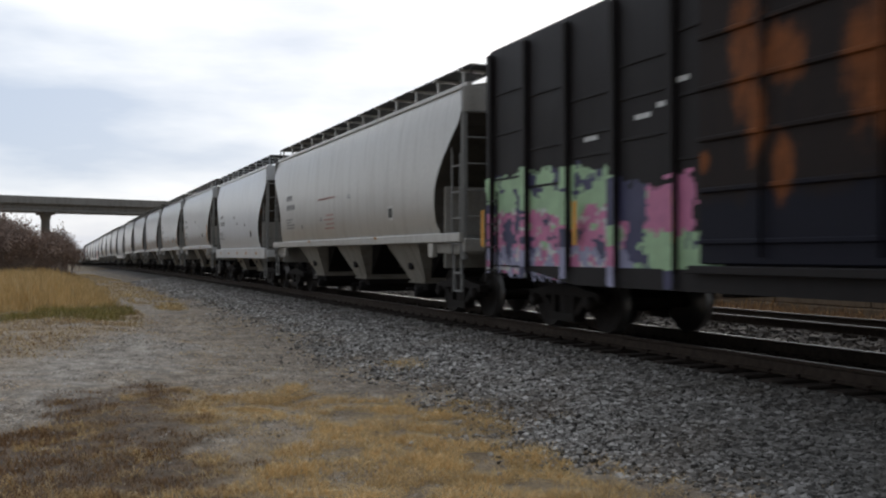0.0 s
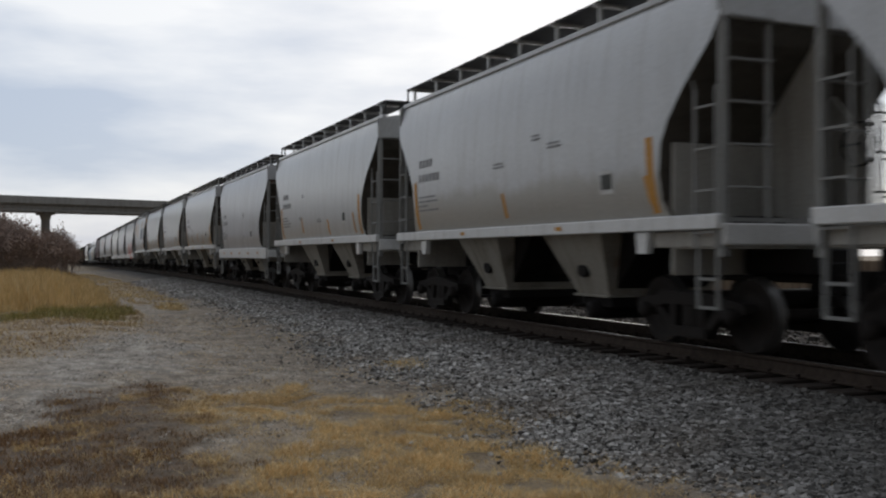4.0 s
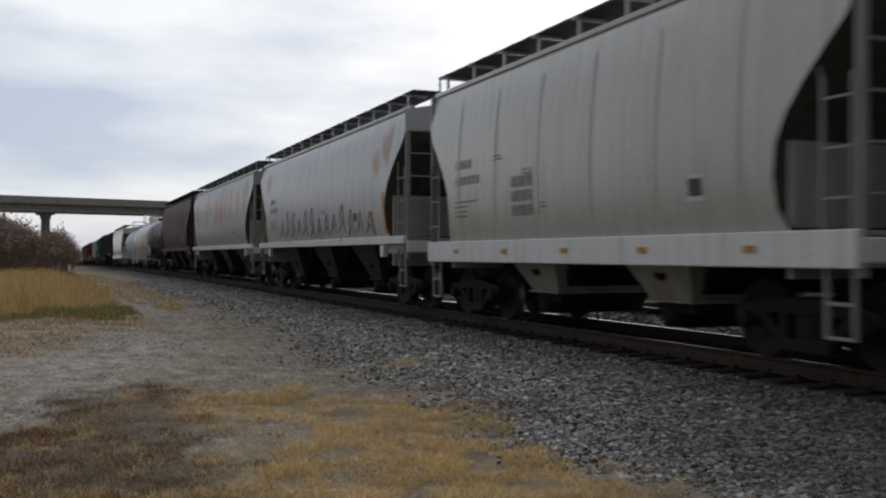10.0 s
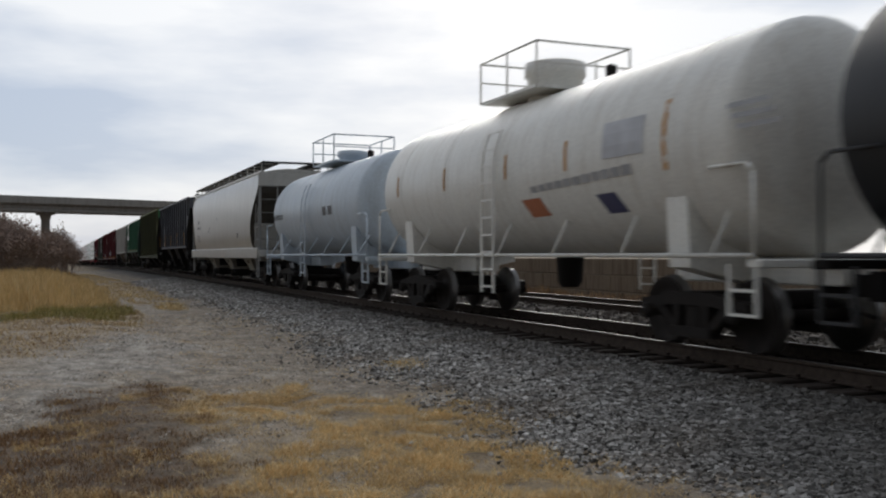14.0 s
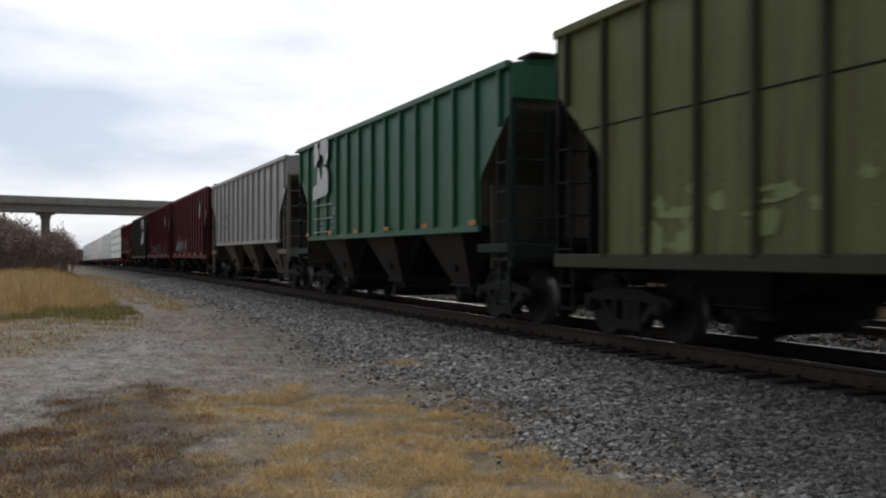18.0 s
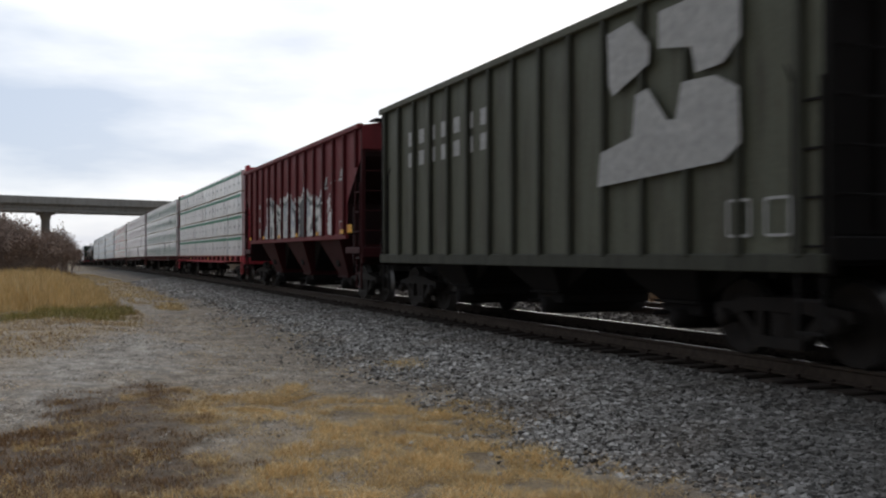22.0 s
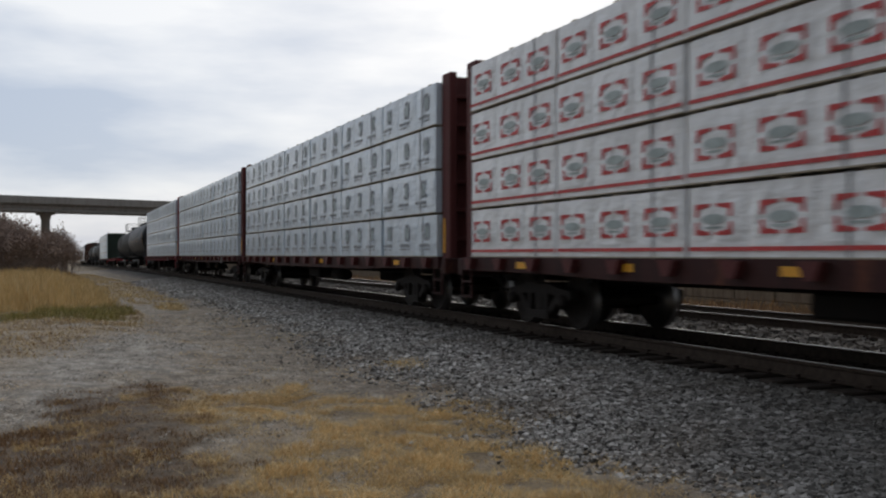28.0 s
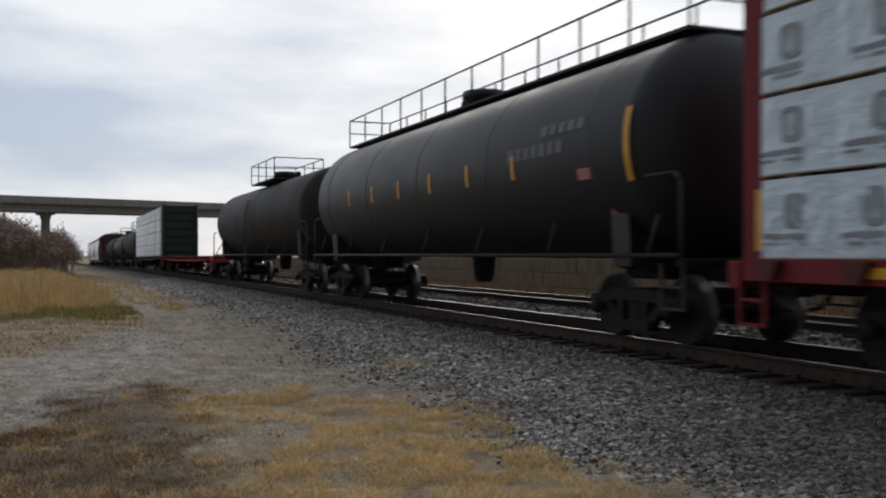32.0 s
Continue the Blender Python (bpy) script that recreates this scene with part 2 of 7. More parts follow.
    def lattice(self, us, zs, filled, x0, x1, across=False):
        """One connected grating: cells of the grid us by zs that filled(i, j) keeps, pushed from x0 to x1. across: the grid lies across the car."""
        nu, nz = len(us), len(zs)
        put = (lambda x, u, z: (u, x, z)) if across else (lambda x, u, z: (x, u, z))
        p = [put(x, u, z) for x in (x0, x1) for z in zs for u in us]
        o = nu * nz
        at = lambda k, i, j: k * o + j * nu + i
        f = []
        on = lambda i, j: 0 <= i < nu - 1 and 0 <= j < nz - 1 and filled(i, j)
        for i in range(nu - 1):
            for j in range(nz - 1):
                if not on(i, j):
                    continue
                a, b, c, d = (i, j), (i + 1, j), (i + 1, j + 1), (i, j + 1)
                f += [tuple(at(0, *q) for q in (a, d, c, b)), tuple(at(1, *q) for q in (a, b, c, d))]
                for (q, r), nb in (((a, b), (i, j - 1)), ((b, c), (i + 1, j)), ((c, d), (i, j + 1)), ((d, a), (i - 1, j))):
                    if not on(*nb):
                        f.append((at(0, *q), at(0, *r), at(1, *r), at(1, *q)))
        used = sorted({i for q in f for i in q})
        new_i = {k: n for n, k in enumerate(used)}
        return self.add([p[k] for k in used], [tuple(new_i[i] for i in q) for q in f])

    def mesh(self, name, *mats):
        me = bpy.data.meshes.new(name)
        me.from_pydata(self.v, [], self.f)
        me.polygons.foreach_set("use_smooth", self.s)
        if len(mats) > 1:
            me.polygons.foreach_set("material_index", self.mi)
        for m in mats:
            me.materials.append(m)
        me.update()
        return me


CACHE = {}


def cached(key, build, *mats):
    """One mesh for all alike pieces."""
    k = (key, *[m.name for m in mats])
    if k not in CACHE:
        f = Form()
        build(f)
        CACHE[k] = f.mesh(key if isinstance(key, str) else key[0], *mats)
    return CACHE[k]


def part(name, data, material, parent, label="", at=None):
    """One mesh object under a thing or a part. data: a Form or a mesh."""
    me = data.mesh(name, material) if isinstance(data, Form) else data
    ob = new(name, me)
    ob.parent = parent
    if at:
        ob.location = at
    if label:
        ob["label"] = label
    return ob


def thing(name, label, category, group="", kind=""):
    return tagged(new(name), label, category, group, kind)


# ---------------- freight car running gear ----------------
WHEELSETS = [[], []]


def f_wheelset(f):
    for s in (-1, 1):
        x = s * 0.755
        f.lathe_x([(x - s * 0.075, 0.0), (x - s * 0.075, WHEEL_R + 0.026), (x - s * 0.045, WHEEL_R + 0.022), (x - s * 0.035, WHEEL_R), (x + s * 0.07, WHEEL_R - 0.006)], 32, mat=1)
        f.lathe_x([(x + s * 0.07, WHEEL_R - 0.006), (x + s * 0.07, 0.38), (x + s * 0.02, 0.33), (x + s * 0.03, 0.16), (x + s * 0.09, 0.12), (x + s * 0.09, 0.0)], 32)
    f.lathe_x([(-1.08, 0.0), (-1.08, 0.075), (-0.8, 0.085), (0, 0.075), (0.8, 0.085), (1.08, 0.075), (1.08, 0.0)], 12)


def f_side_frame(f):
    """Cast side frame: arched top member, sloping diagonals, spring window and pedestal jaws."""
    for x0, x1 in ((-0.09, 0.09),):
        f.prism_x([(-1.08, 0.62), (-0.70, 0.66), (-0.42, 0.72), (0.42, 0.72), (0.70, 0.66), (1.08, 0.62), (1.10, 0.50), (0.98, 0.46), (0.76, 0.50), (0.44, 0.56), (-0.44, 0.56), (-0.76, 0.50), (-0.98, 0.46), (-1.10, 0.50)], x0, x1)
        f.prism_x([(-0.80, 0.55), (-0.34, 0.17), (-0.34, 0.32), (-0.60, 0.56)], x0 * 0.8, x1 * 0.8)
        f.prism_x([(0.80, 0.55), (0.60, 0.56), (0.34, 0.32), (0.34, 0.17)], x0 * 0.8, x1 * 0.8)
        f.prism_x([(-0.40, 0.15), (0.40, 0.15), (0.40, 0.28), (-0.40, 0.28)], x0 * 1.2, x1 * 1.2)
        for s in (-1, 1):
            f.prism_x([(s * 0.34, 0.26), (s * 0.25, 0.26), (s * 0.23, 0.60), (s * 0.36, 0.60)][::-s], x0, x1)


def f_spring(f):
    prof = [(0.27 + k * 0.022, 0.055 if k % 2 else 0.075) for k in range(14)]
    f.lathe_z(prof, 14)
    f.v = [(x, y * 3.0, z) for x, y, z in f.v]


def f_bolster(f):
    f.box(-1.05, 1.05, -0.2, 0.2, 0.50, 0.74, 0.03)
    f.lathe_z([(0.74, 0.26), (0.82, 0.24), (0.82, 0.0)], 16)
    for s in (-1, 1):
        f.box(-0.9, 0.9, s * 0.42 - 0.05, s * 0.42 + 0.05, 0.30, 0.42, 0.02)
        for x in (-0.755, 0.755):
            f.prism_x([(s * 0.40, 0.26), (s * 0.45, 0.26), (s * 0.45, 0.62), (s * 0.40, 0.6)], x - 0.06, x + 0.06)


def f_cap(f):
    f.lathe_x([(0.0, 0.11), (0.07, 0.11), (0.10, 0.07), (0.10, 0.0)], 12)


def add_trucks(car, centres, tint=None):
    mat = tint or GRIME
    for y in centres:
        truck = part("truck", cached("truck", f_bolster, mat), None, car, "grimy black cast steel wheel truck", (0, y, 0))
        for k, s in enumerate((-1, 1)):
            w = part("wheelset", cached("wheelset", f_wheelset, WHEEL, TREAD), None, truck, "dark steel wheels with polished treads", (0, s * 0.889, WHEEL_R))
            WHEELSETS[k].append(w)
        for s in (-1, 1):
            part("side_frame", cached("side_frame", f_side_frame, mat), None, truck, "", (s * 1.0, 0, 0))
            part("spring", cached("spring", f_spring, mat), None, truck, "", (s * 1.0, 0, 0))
            for q in (-1, 1):
                c = part("bearing_cap", cached("bearing_cap", f_cap, mat), None, truck, "", (s * 1.08, q * 0.889, WHEEL_R))
                if s < 0:
                    c.rotation_euler = (0, 0, math.pi)


def f_coupler(f):
    f.box(-0.10, 0.10, -0.75, 0.05, 0.72, 0.98, 0.03)
    f.prism_x([(-0.02, 0.68), (-0.02, 1.02), (0.16, 1.02), (0.26, 0.94), (0.26, 0.76), (0.16, 0.68)], -0.17, 0.10)
    f.pipe([(0.22, -0.2, 0.80), (0.24, 0.0, 0.55), (0.22, 0.22, 0.50)], 0.028)


def add_couplers(car, half):
    for s in (-1, 1):
        c = part("coupler", cached("coupler", f_coupler, UNDER), None, car, "", (0, s * (half - 0.12), 0))
        if s < 0:
            c.rotation_euler = (0, 0, math.pi)


def ladder(car, x, y0, y1, z0, z1, n, mat, r=0.018, along_x=False):
    """A ladder of two stiles and n rungs, one part."""
    f = Form()
    us = [y0 - r, y0 + r, y1 - r, y1 + r]
    zs, step = [z0], (z1 - z0) / n
    for k in range(n):
        z = z0 + (k + 0.6) * step
        zs += [z - r * 0.75, z + r * 0.75]
    zs.append(z1)
    f.lattice(us, zs, lambda i, j: i != 1 or j % 2 == 1, x - 0.016, x + 0.016, along_x)
    return part("ladder", f, mat, car)


def sill_step(car, x, ya, yb, z0, z1, mat):
    zm = (z0 + z1) / 2
    f = Form().lattice([ya, ya + 0.04, yb - 0.04, yb], [z0, z0 + 0.035, zm - 0.018, zm + 0.018, z1], lambda i, j: i != 1 or j in (0, 2), x - 0.02, x + 0.02)
    part("sill_step", f, mat, car)


def side_plate(f, wfun, side, y0, y1, z0, z1, proud=0.006, ny=2, nz=3):
    """A thin plate that lies on the side of a car whose half width at height z is wfun(z)."""
    p = []
    for j in range(nz + 1):
        z = z0 + (z1 - z0) * j / nz
        for i in range(ny + 1):
            p.append((side * (wfun(z) + proud), y0 + (y1 - y0) * i / ny, z))
    q = [(j * (ny + 1) + i, j * (ny + 1) + i + 1, (j + 1) * (ny + 1) + i + 1, (j + 1) * (ny + 1) + i) for j in range(nz) for i in range(ny)]
    f.add(p, q if side > 0 else [k[::-1] for k in q])
    return f


def stroke(f, wfun, side, pts, width, proud=0.008, steps=6):
    """A brush stroke on a car's side through (y, z) points, smoothed."""
    pts = [Vector(p) for p in pts]
    line = []
    for i in range(len(pts) - 1):
        a, b = pts[max(i - 1, 0)], pts[i]
        c, d = pts[i + 1], pts[min(i + 2, len(pts) - 1)]
        for k in range(steps):
            t = k / steps
            line.append(0.5 * ((2 * b) + (c - a) * t + (2 * a - 5 * b + 4 * c - d) * t * t + (3 * b - a - 3 * c + d) * t ** 3))
    line.append(pts[-1])
    p = []
    for i, q in enumerate(line):
        d = line[min(i + 1, len(line) - 1)] - line[max(i - 1, 0)]
        n = Vector((-d.y, d.x)).normalized() * width / 2
        for e in (q + n, q - n):
            p.append((side * (wfun(e.y) + proud), e.x, e.y))
    q = [(2 * i, 2 * i + 1, 2 * i + 3, 2 * i + 2) for i in range(len(line) - 1)]
    f.add(p, q + [k[::-1] for k in []])


def blob(f, wfun, side, cy, cz, ry, rz, rng, n=16, proud=0.006, rough=0.18):
    p = [(side * (wfun(cz) + proud), cy, cz)]
    for i in range(n):
        a = 2 * math.pi * i / n
        k = 1 + rng.uniform(-rough, rough)
        y, z = cy + ry * k * math.cos(a), cz + rz * k * math.sin(a)
        p.append((side * (wfun(z) + proud), y, z))
    f.add(p, [(0, 1 + i, 1 + (i + 1) % n) for i in range(n)])


def interp(levels, k):
    zs = [q[0] for q in levels]

    def w(z):
        return float(np.interp(z, zs, [q[k] for q in levels]))
    return w


def shell(car, levels, mat_side, mat_end, mat_roof, n_y=12, crown=0.14):
    """Car body from levels of (z, half width, half length): two side sheets, two end sheets and a cambered roof."""
    for s in (-1, 1):
        f = Form()
        p, q = [], []
        for z, w, ye in levels:
            for i in range(n_y + 1):
                p.append((s * w, -ye + 2 * ye * i / n_y, z))
        for j in range(len(levels) - 1):
            for i in range(n_y):
                a = j * (n_y + 1) + i
                k = (a, a + 1, a + n_y + 2, a + n_y + 1)
                q.append(k if s > 0 else k[::-1])
        f.add(p, q, True)
        part("side_sheet", f, mat_side, car)
    for s in (-1, 1):
        f = Form()
        p, q = [], []
        for z, w, ye in levels:
            p += [(-w, s * ye, z), (-w * 0.5, s * ye, z), (w * 0.5, s * ye, z), (w, s * ye, z)]
        for j in range(len(levels) - 1):
            for i in range(3):
                a = j * 4 + i
                k = (a, a + 1, a + 5, a + 4)
                q.append(k if s < 0 else k[::-1])
        f.add(p, q)
        part("end_sheet", f, mat_end, car)
    z, w, ye = levels[-1]
    f = Form()
    prof = [(-w, z), (-w * 0.6, z + crown * 0.75), (0, z + crown), (w * 0.6, z + crown * 0.75), (w, z), (w, z - 0.05), (-w, z - 0.05)]
    f.prism_y(prof, -ye, ye)
    part("roof", f, mat_roof, car)


def f_funnel(f, top_l, top_w, bot_l, bot_w, z_top, z_bot):
    """A funnel with sloping sides: half lengths and half widths at its top and bottom."""
    p = [(sx * w, sy * l, z) for l, w, z in ((top_l, top_w, z_top), (bot_l, bot_w, z_bot)) for sx, sy in ((-1, -1), (1, -1), (1, 1), (-1, 1))]
    f.add(p, [(0, 1, 2, 3), (4, 7, 6, 5), (0, 4, 5, 1), (1, 5, 6, 2), (2, 6, 7, 3), (3, 7, 4, 0)])


def outlet_bays(car, bays, span, z_top, mat):
    """Outlet bays: a wide hopper mouth outside, the long slope sheets inside it, and a gate below."""
    pitch = round(span / bays, 2)
    for b in range(bays):
        y = -span / 2 + (b + 0.5) * span / bays
        bay = part("outlet_bay", cached(("outlet_bay", pitch, z_top), lambda f: f_bay(f, pitch, z_top), mat), None, car, "", (0, y, 0))
        # inner slopes take underframe black: the shade of their undersides is put into the colour
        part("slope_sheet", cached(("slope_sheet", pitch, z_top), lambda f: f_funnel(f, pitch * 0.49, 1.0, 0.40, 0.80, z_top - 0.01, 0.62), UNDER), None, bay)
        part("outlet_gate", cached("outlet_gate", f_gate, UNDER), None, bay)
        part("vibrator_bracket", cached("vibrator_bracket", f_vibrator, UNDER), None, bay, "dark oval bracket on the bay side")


def f_gate(f):
    f.box(-0.86, 0.86, -0.44, 0.44, 0.40, 0.56, 0.02)
    f.lathe_x([(-0.98, 0.0), (-0.98, 0.13), (-0.6, 0.15), (0.6, 0.15), (0.98, 0.13), (0.98, 0.0)], 12, 0, 0.0, 0.36)
    f.tube((-1.1, 0.30, 0.42), (1.1, 0.30, 0.42), 0.03, 8)


def f_bay(f, pitch, z_top):
    f_funnel(f, pitch * 0.275, 1.42, 0.45, 0.92, z_top, 0.60)
    f.box(-0.98, 0.98, -0.50, 0.50, 0.56, 0.60, 0.01)


def f_vibrator(f):
    x0, x1, z = -1.04, -1.125, 0.98
    n = 12
    p = [(x, 0.17 * math.cos(2 * math.pi * i / n) * (1.0 if x == x0 else 0.8), z + 0.12 * math.sin(2 * math.pi * i / n)) for x in (x0, x1) for i in range(n)]
    f.add(p, [(i, (i + 1) % n, n + (i + 1) % n, n + i) for i in range(n)] + [tuple(range(n)), tuple(range(n, 2 * n))])


def f_bracket(f):
    f.box(-0.45, 0.12, -0.025, 0.025, -0.05, 0.0)
    f.prism_x([(-0.03, -0.42), (0.03, -0.42), (0.03, 0.0), (-0.03, 0.0)], -0.02, 0.02)
    f.add([(-0.45, -0.01, -0.05), (-0.45, 0.01, -0.05), (0.0, 0.01, -0.4), (0.0, -0.01, -0.4), (-0.40, -0.01, -0.05), (-0.40, 0.01, -0.05)], [(0, 1, 2, 3), (4, 5, 2, 3)])


def f_hatch(f):
    f.lathe_z([(0.0, 0.36), (0.12, 0.36), (0.16, 0.30), (0.18, 0.0)], 18)


def running_boards(car, half_y, x, z, mat_bracket, n):
    """Roof walkways along both eaves, on brackets, with cross boards at the ends."""
    for s in (-1, 1):
        f = Form()
        f.box(s * x - 0.38, s * x + 0.38, -half_y, half_y, z, z + 0.035)
        for k in range(int(half_y * 2 / 0.6)):
            y = -half_y + 0.3 + k * 0.6
            f.box(s * x - 0.38, s * x + 0.38, y - 0.012, y + 0.012, z + 0.035, z + 0.05)
        part("running_board", f, BLACK, car, "dark steel grating walkway")
        for k in range(n):
            y = -half_y + 0.15 + k * (2 * half_y - 0.3) / (n - 1)
            b = part("bracket", cached("bracket", f_bracket, mat_bracket), None, car, "", (s * (x + 0.34), y, z))
            if s < 0:
                b.rotation_euler = (0, 0, math.pi)
    for e in (-1, 1):
        f = Form()
        f.box(-x - 0.38, x + 0.38, e * half_y - 0.26, e * half_y + 0.26, z + 0.004, z + 0.04)
        for s in (-1, 1):
            f.pipe([(s * (x + 0.36), e * (half_y + 0.24), z - 0.42), (s * (x + 0.36), e * (half_y + 0.24), z), (s * (x + 0.36), e * (half_y - 0.20), z + 0.02)], 0.02, 5)
        part("end_walkway", f, BLACK, car)


def car_ends(car, half, hw, z_floor, z_top, mat, web=0.85, ladder_mat=None, panel_mat=None, web_mat=None, panel_h=0.6):
    """End platforms, corner posts, ladders, grab irons and sill steps at both ends of a hopper car."""
    lm = ladder_mat or mat
    for e in (-1, 1):
        y = e * half
        f = Form()
        f.box(-hw, hw, y - 0.07, y + 0.07, z_floor - 0.26, z_floor, 0.02)
        part("end_sill", f, mat, car)
        part("draft_sill", Form().box(-0.35, 0.35, min(y + e * 0.3, y - e * 2.2), max(y + e * 0.3, y - e * 2.2), z_floor - 0.62, z_floor - 0.30, 0.02), UNDER, car)
        for s in (-1, 1):
            f = Form()
            f.box(s * hw * 0.97 - 0.05, s * hw * 0.97 + 0.05, y - e * 0.02 - 0.05, y - e * 0.02 + 0.05, z_floor - 0.4, z_top, 0.012)
            part("corner_post", f, lm, car)
            f = Form()
            xp = s * (hw - 0.72)
            f.box(xp - 0.03, xp + 0.03, y - e * 0.04 - 0.03, y - e * 0.04 + 0.03, z_floor, z_top, 0.008)
            part("end_post", f, lm, car)
            ya, yb = sorted((y - e * 0.06, y - e * 0.46))
            # side ladder whose inner stile leans back to the body at its top
            f = Form().lattice([ya - 0.016, ya + 0.016, yb - 0.016, yb + 0.016], [z_floor - 0.30] + [q for k in range(4) for q in (z_floor - 0.12 + 0.5 * k, z_floor - 0.092 + 0.5 * k)] + [z_floor + 1.62], lambda i, j: i != 1 or j % 2 == 1, s * (hw + 0.02) - 0.016, s * (hw + 0.02) + 0.016)
            yi2 = y - e * 0.46
            f.tube((s * (hw + 0.02), yi2, z_floor + 1.6), (s * (hw - 0.02), yi2 - e * 0.16, z_floor + 1.86), 0.018)
            part("ladder", f, lm, car)
            f = Form()
            for k in range(5):
                z = z_floor + 0.42 + 0.5 * k
                f.tube((s * hw * 0.95, y + e * 0.05, z), (xp, y + e * 0.05, z), 0.016)
            tagged(part("rung", f, lm, car, "end ladder rungs"), kind="stuff")
            sill_step(car, s * (hw - 0.02), ya, yb, z_floor - 1.02, z_floor - 0.3, lm)
        f = Form()
        f.box(-hw, hw, y - 0.05, y + 0.05, z_top - panel_h, z_top, 0.012)
        part("end_panel", f, panel_mat or mat, car)
        part("end_crossbar", Form().box(-hw * 0.92, hw * 0.92, y - e * 0.05 - 0.02, y - e * 0.05 + 0.02, z_floor + 0.02, z_floor + 0.07), lm, car)
        yi = e * (half - web)
        f = Form()
        f.box(-hw * 0.97, hw * 0.97, yi - 0.03, yi + 0.03, 0.95, z_floor + 1.05, 0.01)
        part("bolster_web", f, web_mat or SLOPE, car)
        f = Form()
        f.prism_x([(yi, z_floor - 0.2), (y - e * 0.05, z_floor - 0.2), (y - e * 0.05, z_top - 0.5), (yi + e * 0.3, z_top - 0.5), (yi, z_floor + 1.4)][::e], -0.03, 0.03)
        part("centre_web", f, web_mat or SLOPE, car)
        part("gusset", Form().prism_x([(yi, z_floor - 0.2), (y - e * 0.05, z_floor - 0.2), (y - e * 0.05, z_floor + 1.1), (yi, z_top - 0.7)][::e], hw - 0.74, hw - 0.70), web_mat or SLOPE, car)
        part("platform", Form().box(-hw * 0.95, hw * 0.95, min(yi, y), max(yi, y), z_floor - 0.30, z_floor - 0.24, 0.008), web_mat or SLOPE, car)
        if e > 0:
            part("air_reservoir", Form().lathe_x([(-0.55, 0.0), (-0.5, 0.16), (0.5, 0.16), (0.55, 0.0)], 14, 0.5, y - 0.55, z_floor + 0.0), SLOPE, car)
        else:
            part("brake_cylinder", Form().lathe_x([(-0.4, 0.0), (-0.36, 0.13), (0.3, 0.13), (0.4, 0.05), (0.7, 0.04)], 12, -0.5, y + 0.5, z_floor - 0.02), UNDER, car)
    f = Form()
    y = -half - 0.10
    f.lathe_x([(-0.0, 0.27), (0.03, 0.29), (0.06, 0.27)], 20, 0.5, y, z_floor + 1.0)
    for k in range(3):
        a = 2 * math.pi * k / 3
        f.tube((0.53, y, z_floor + 1.0), (0.53, y + 0.27 * math.cos(a), z_floor + 1.0 + 0.27 * math.sin(a)), 0.015)
    part("brake_wheel", f, UNDER, car)


def stencils(car, wfun, side, half, z0, rng, mat=None, n=5, light=False):
    """Reporting marks and data panels, as plain bars."""
    m = mat or (MARK_GOLD if light else STENCIL)
    e = side
    f = Form()
    base = half * 0.74
    for r, (zz, hh) in enumerate(((z0 + 1.25, 0.16), (z0 + 0.95, 0.16))):
        for k in range(4 if r == 0 else 6):
            y = base - k * 0.19 - 0.05
            side_plate(f, wfun, side, y - 0.13, y, zz, zz + hh, ny=1, nz=1)
    for k in range(4):
        side_plate(f, wfun, side, base - rng.uniform(0.5, 1.1), base, z0 + 0.62 - k * 0.09, z0 + 0.66 - k * 0.09, ny=1, nz=1)
    tagged(part("reporting_mark", f, m, car), kind="stuff")
    f = Form()
    y = -half * rng.uniform(0.45, 0.6)
    side_plate(f, wfun, side, y - 0.17, y + 0.17, z0 + 0.30, z0 + 0.62, ny=1, nz=1)
    panel = part("data_panel", f, DECAL_W, car, "square white decal with a dark middle")
    f = Form()
    side_plate(f, wfun, side, y - 0.13, y + 0.13, z0 + 0.36, z0 + 0.57, proud=0.011, ny=1, nz=1)
    part("decal_middle", f, DECAL_K, panel)
    f = Form()
    for k in range(3):
        a = rng.uniform(-half * 0.4, half * 0.5)
        zz = z0 + rng.uniform(0.25, 1.3)
        ln = rng.uniform(0.2, 0.5)
        side_plate(f, wfun, side, a, a + ln, zz, zz + 0.035, ny=1, nz=1)
        side_plate(f, wfun, side, a + 0.05, a + ln, zz + 0.06, zz + 0.095, ny=1, nz=1)
    tagged(part("stencil", f, m, car), kind="stuff")


def reflectors(car, x, half, z, n, size=(0.46, 0.10), mat=None):
    me = cached(("reflector", size), lambda f: f.box(-0.006, 0.006, -size[0] / 2, size[0] / 2, -size[1] / 2, size[1] / 2), mat or YELLOW)
    for s in (-1, 1):
        for k in range(n):
            part("reflector", me, None, car, "", (s * x, -half + (k + 0.5) * 2 * half / n, z))


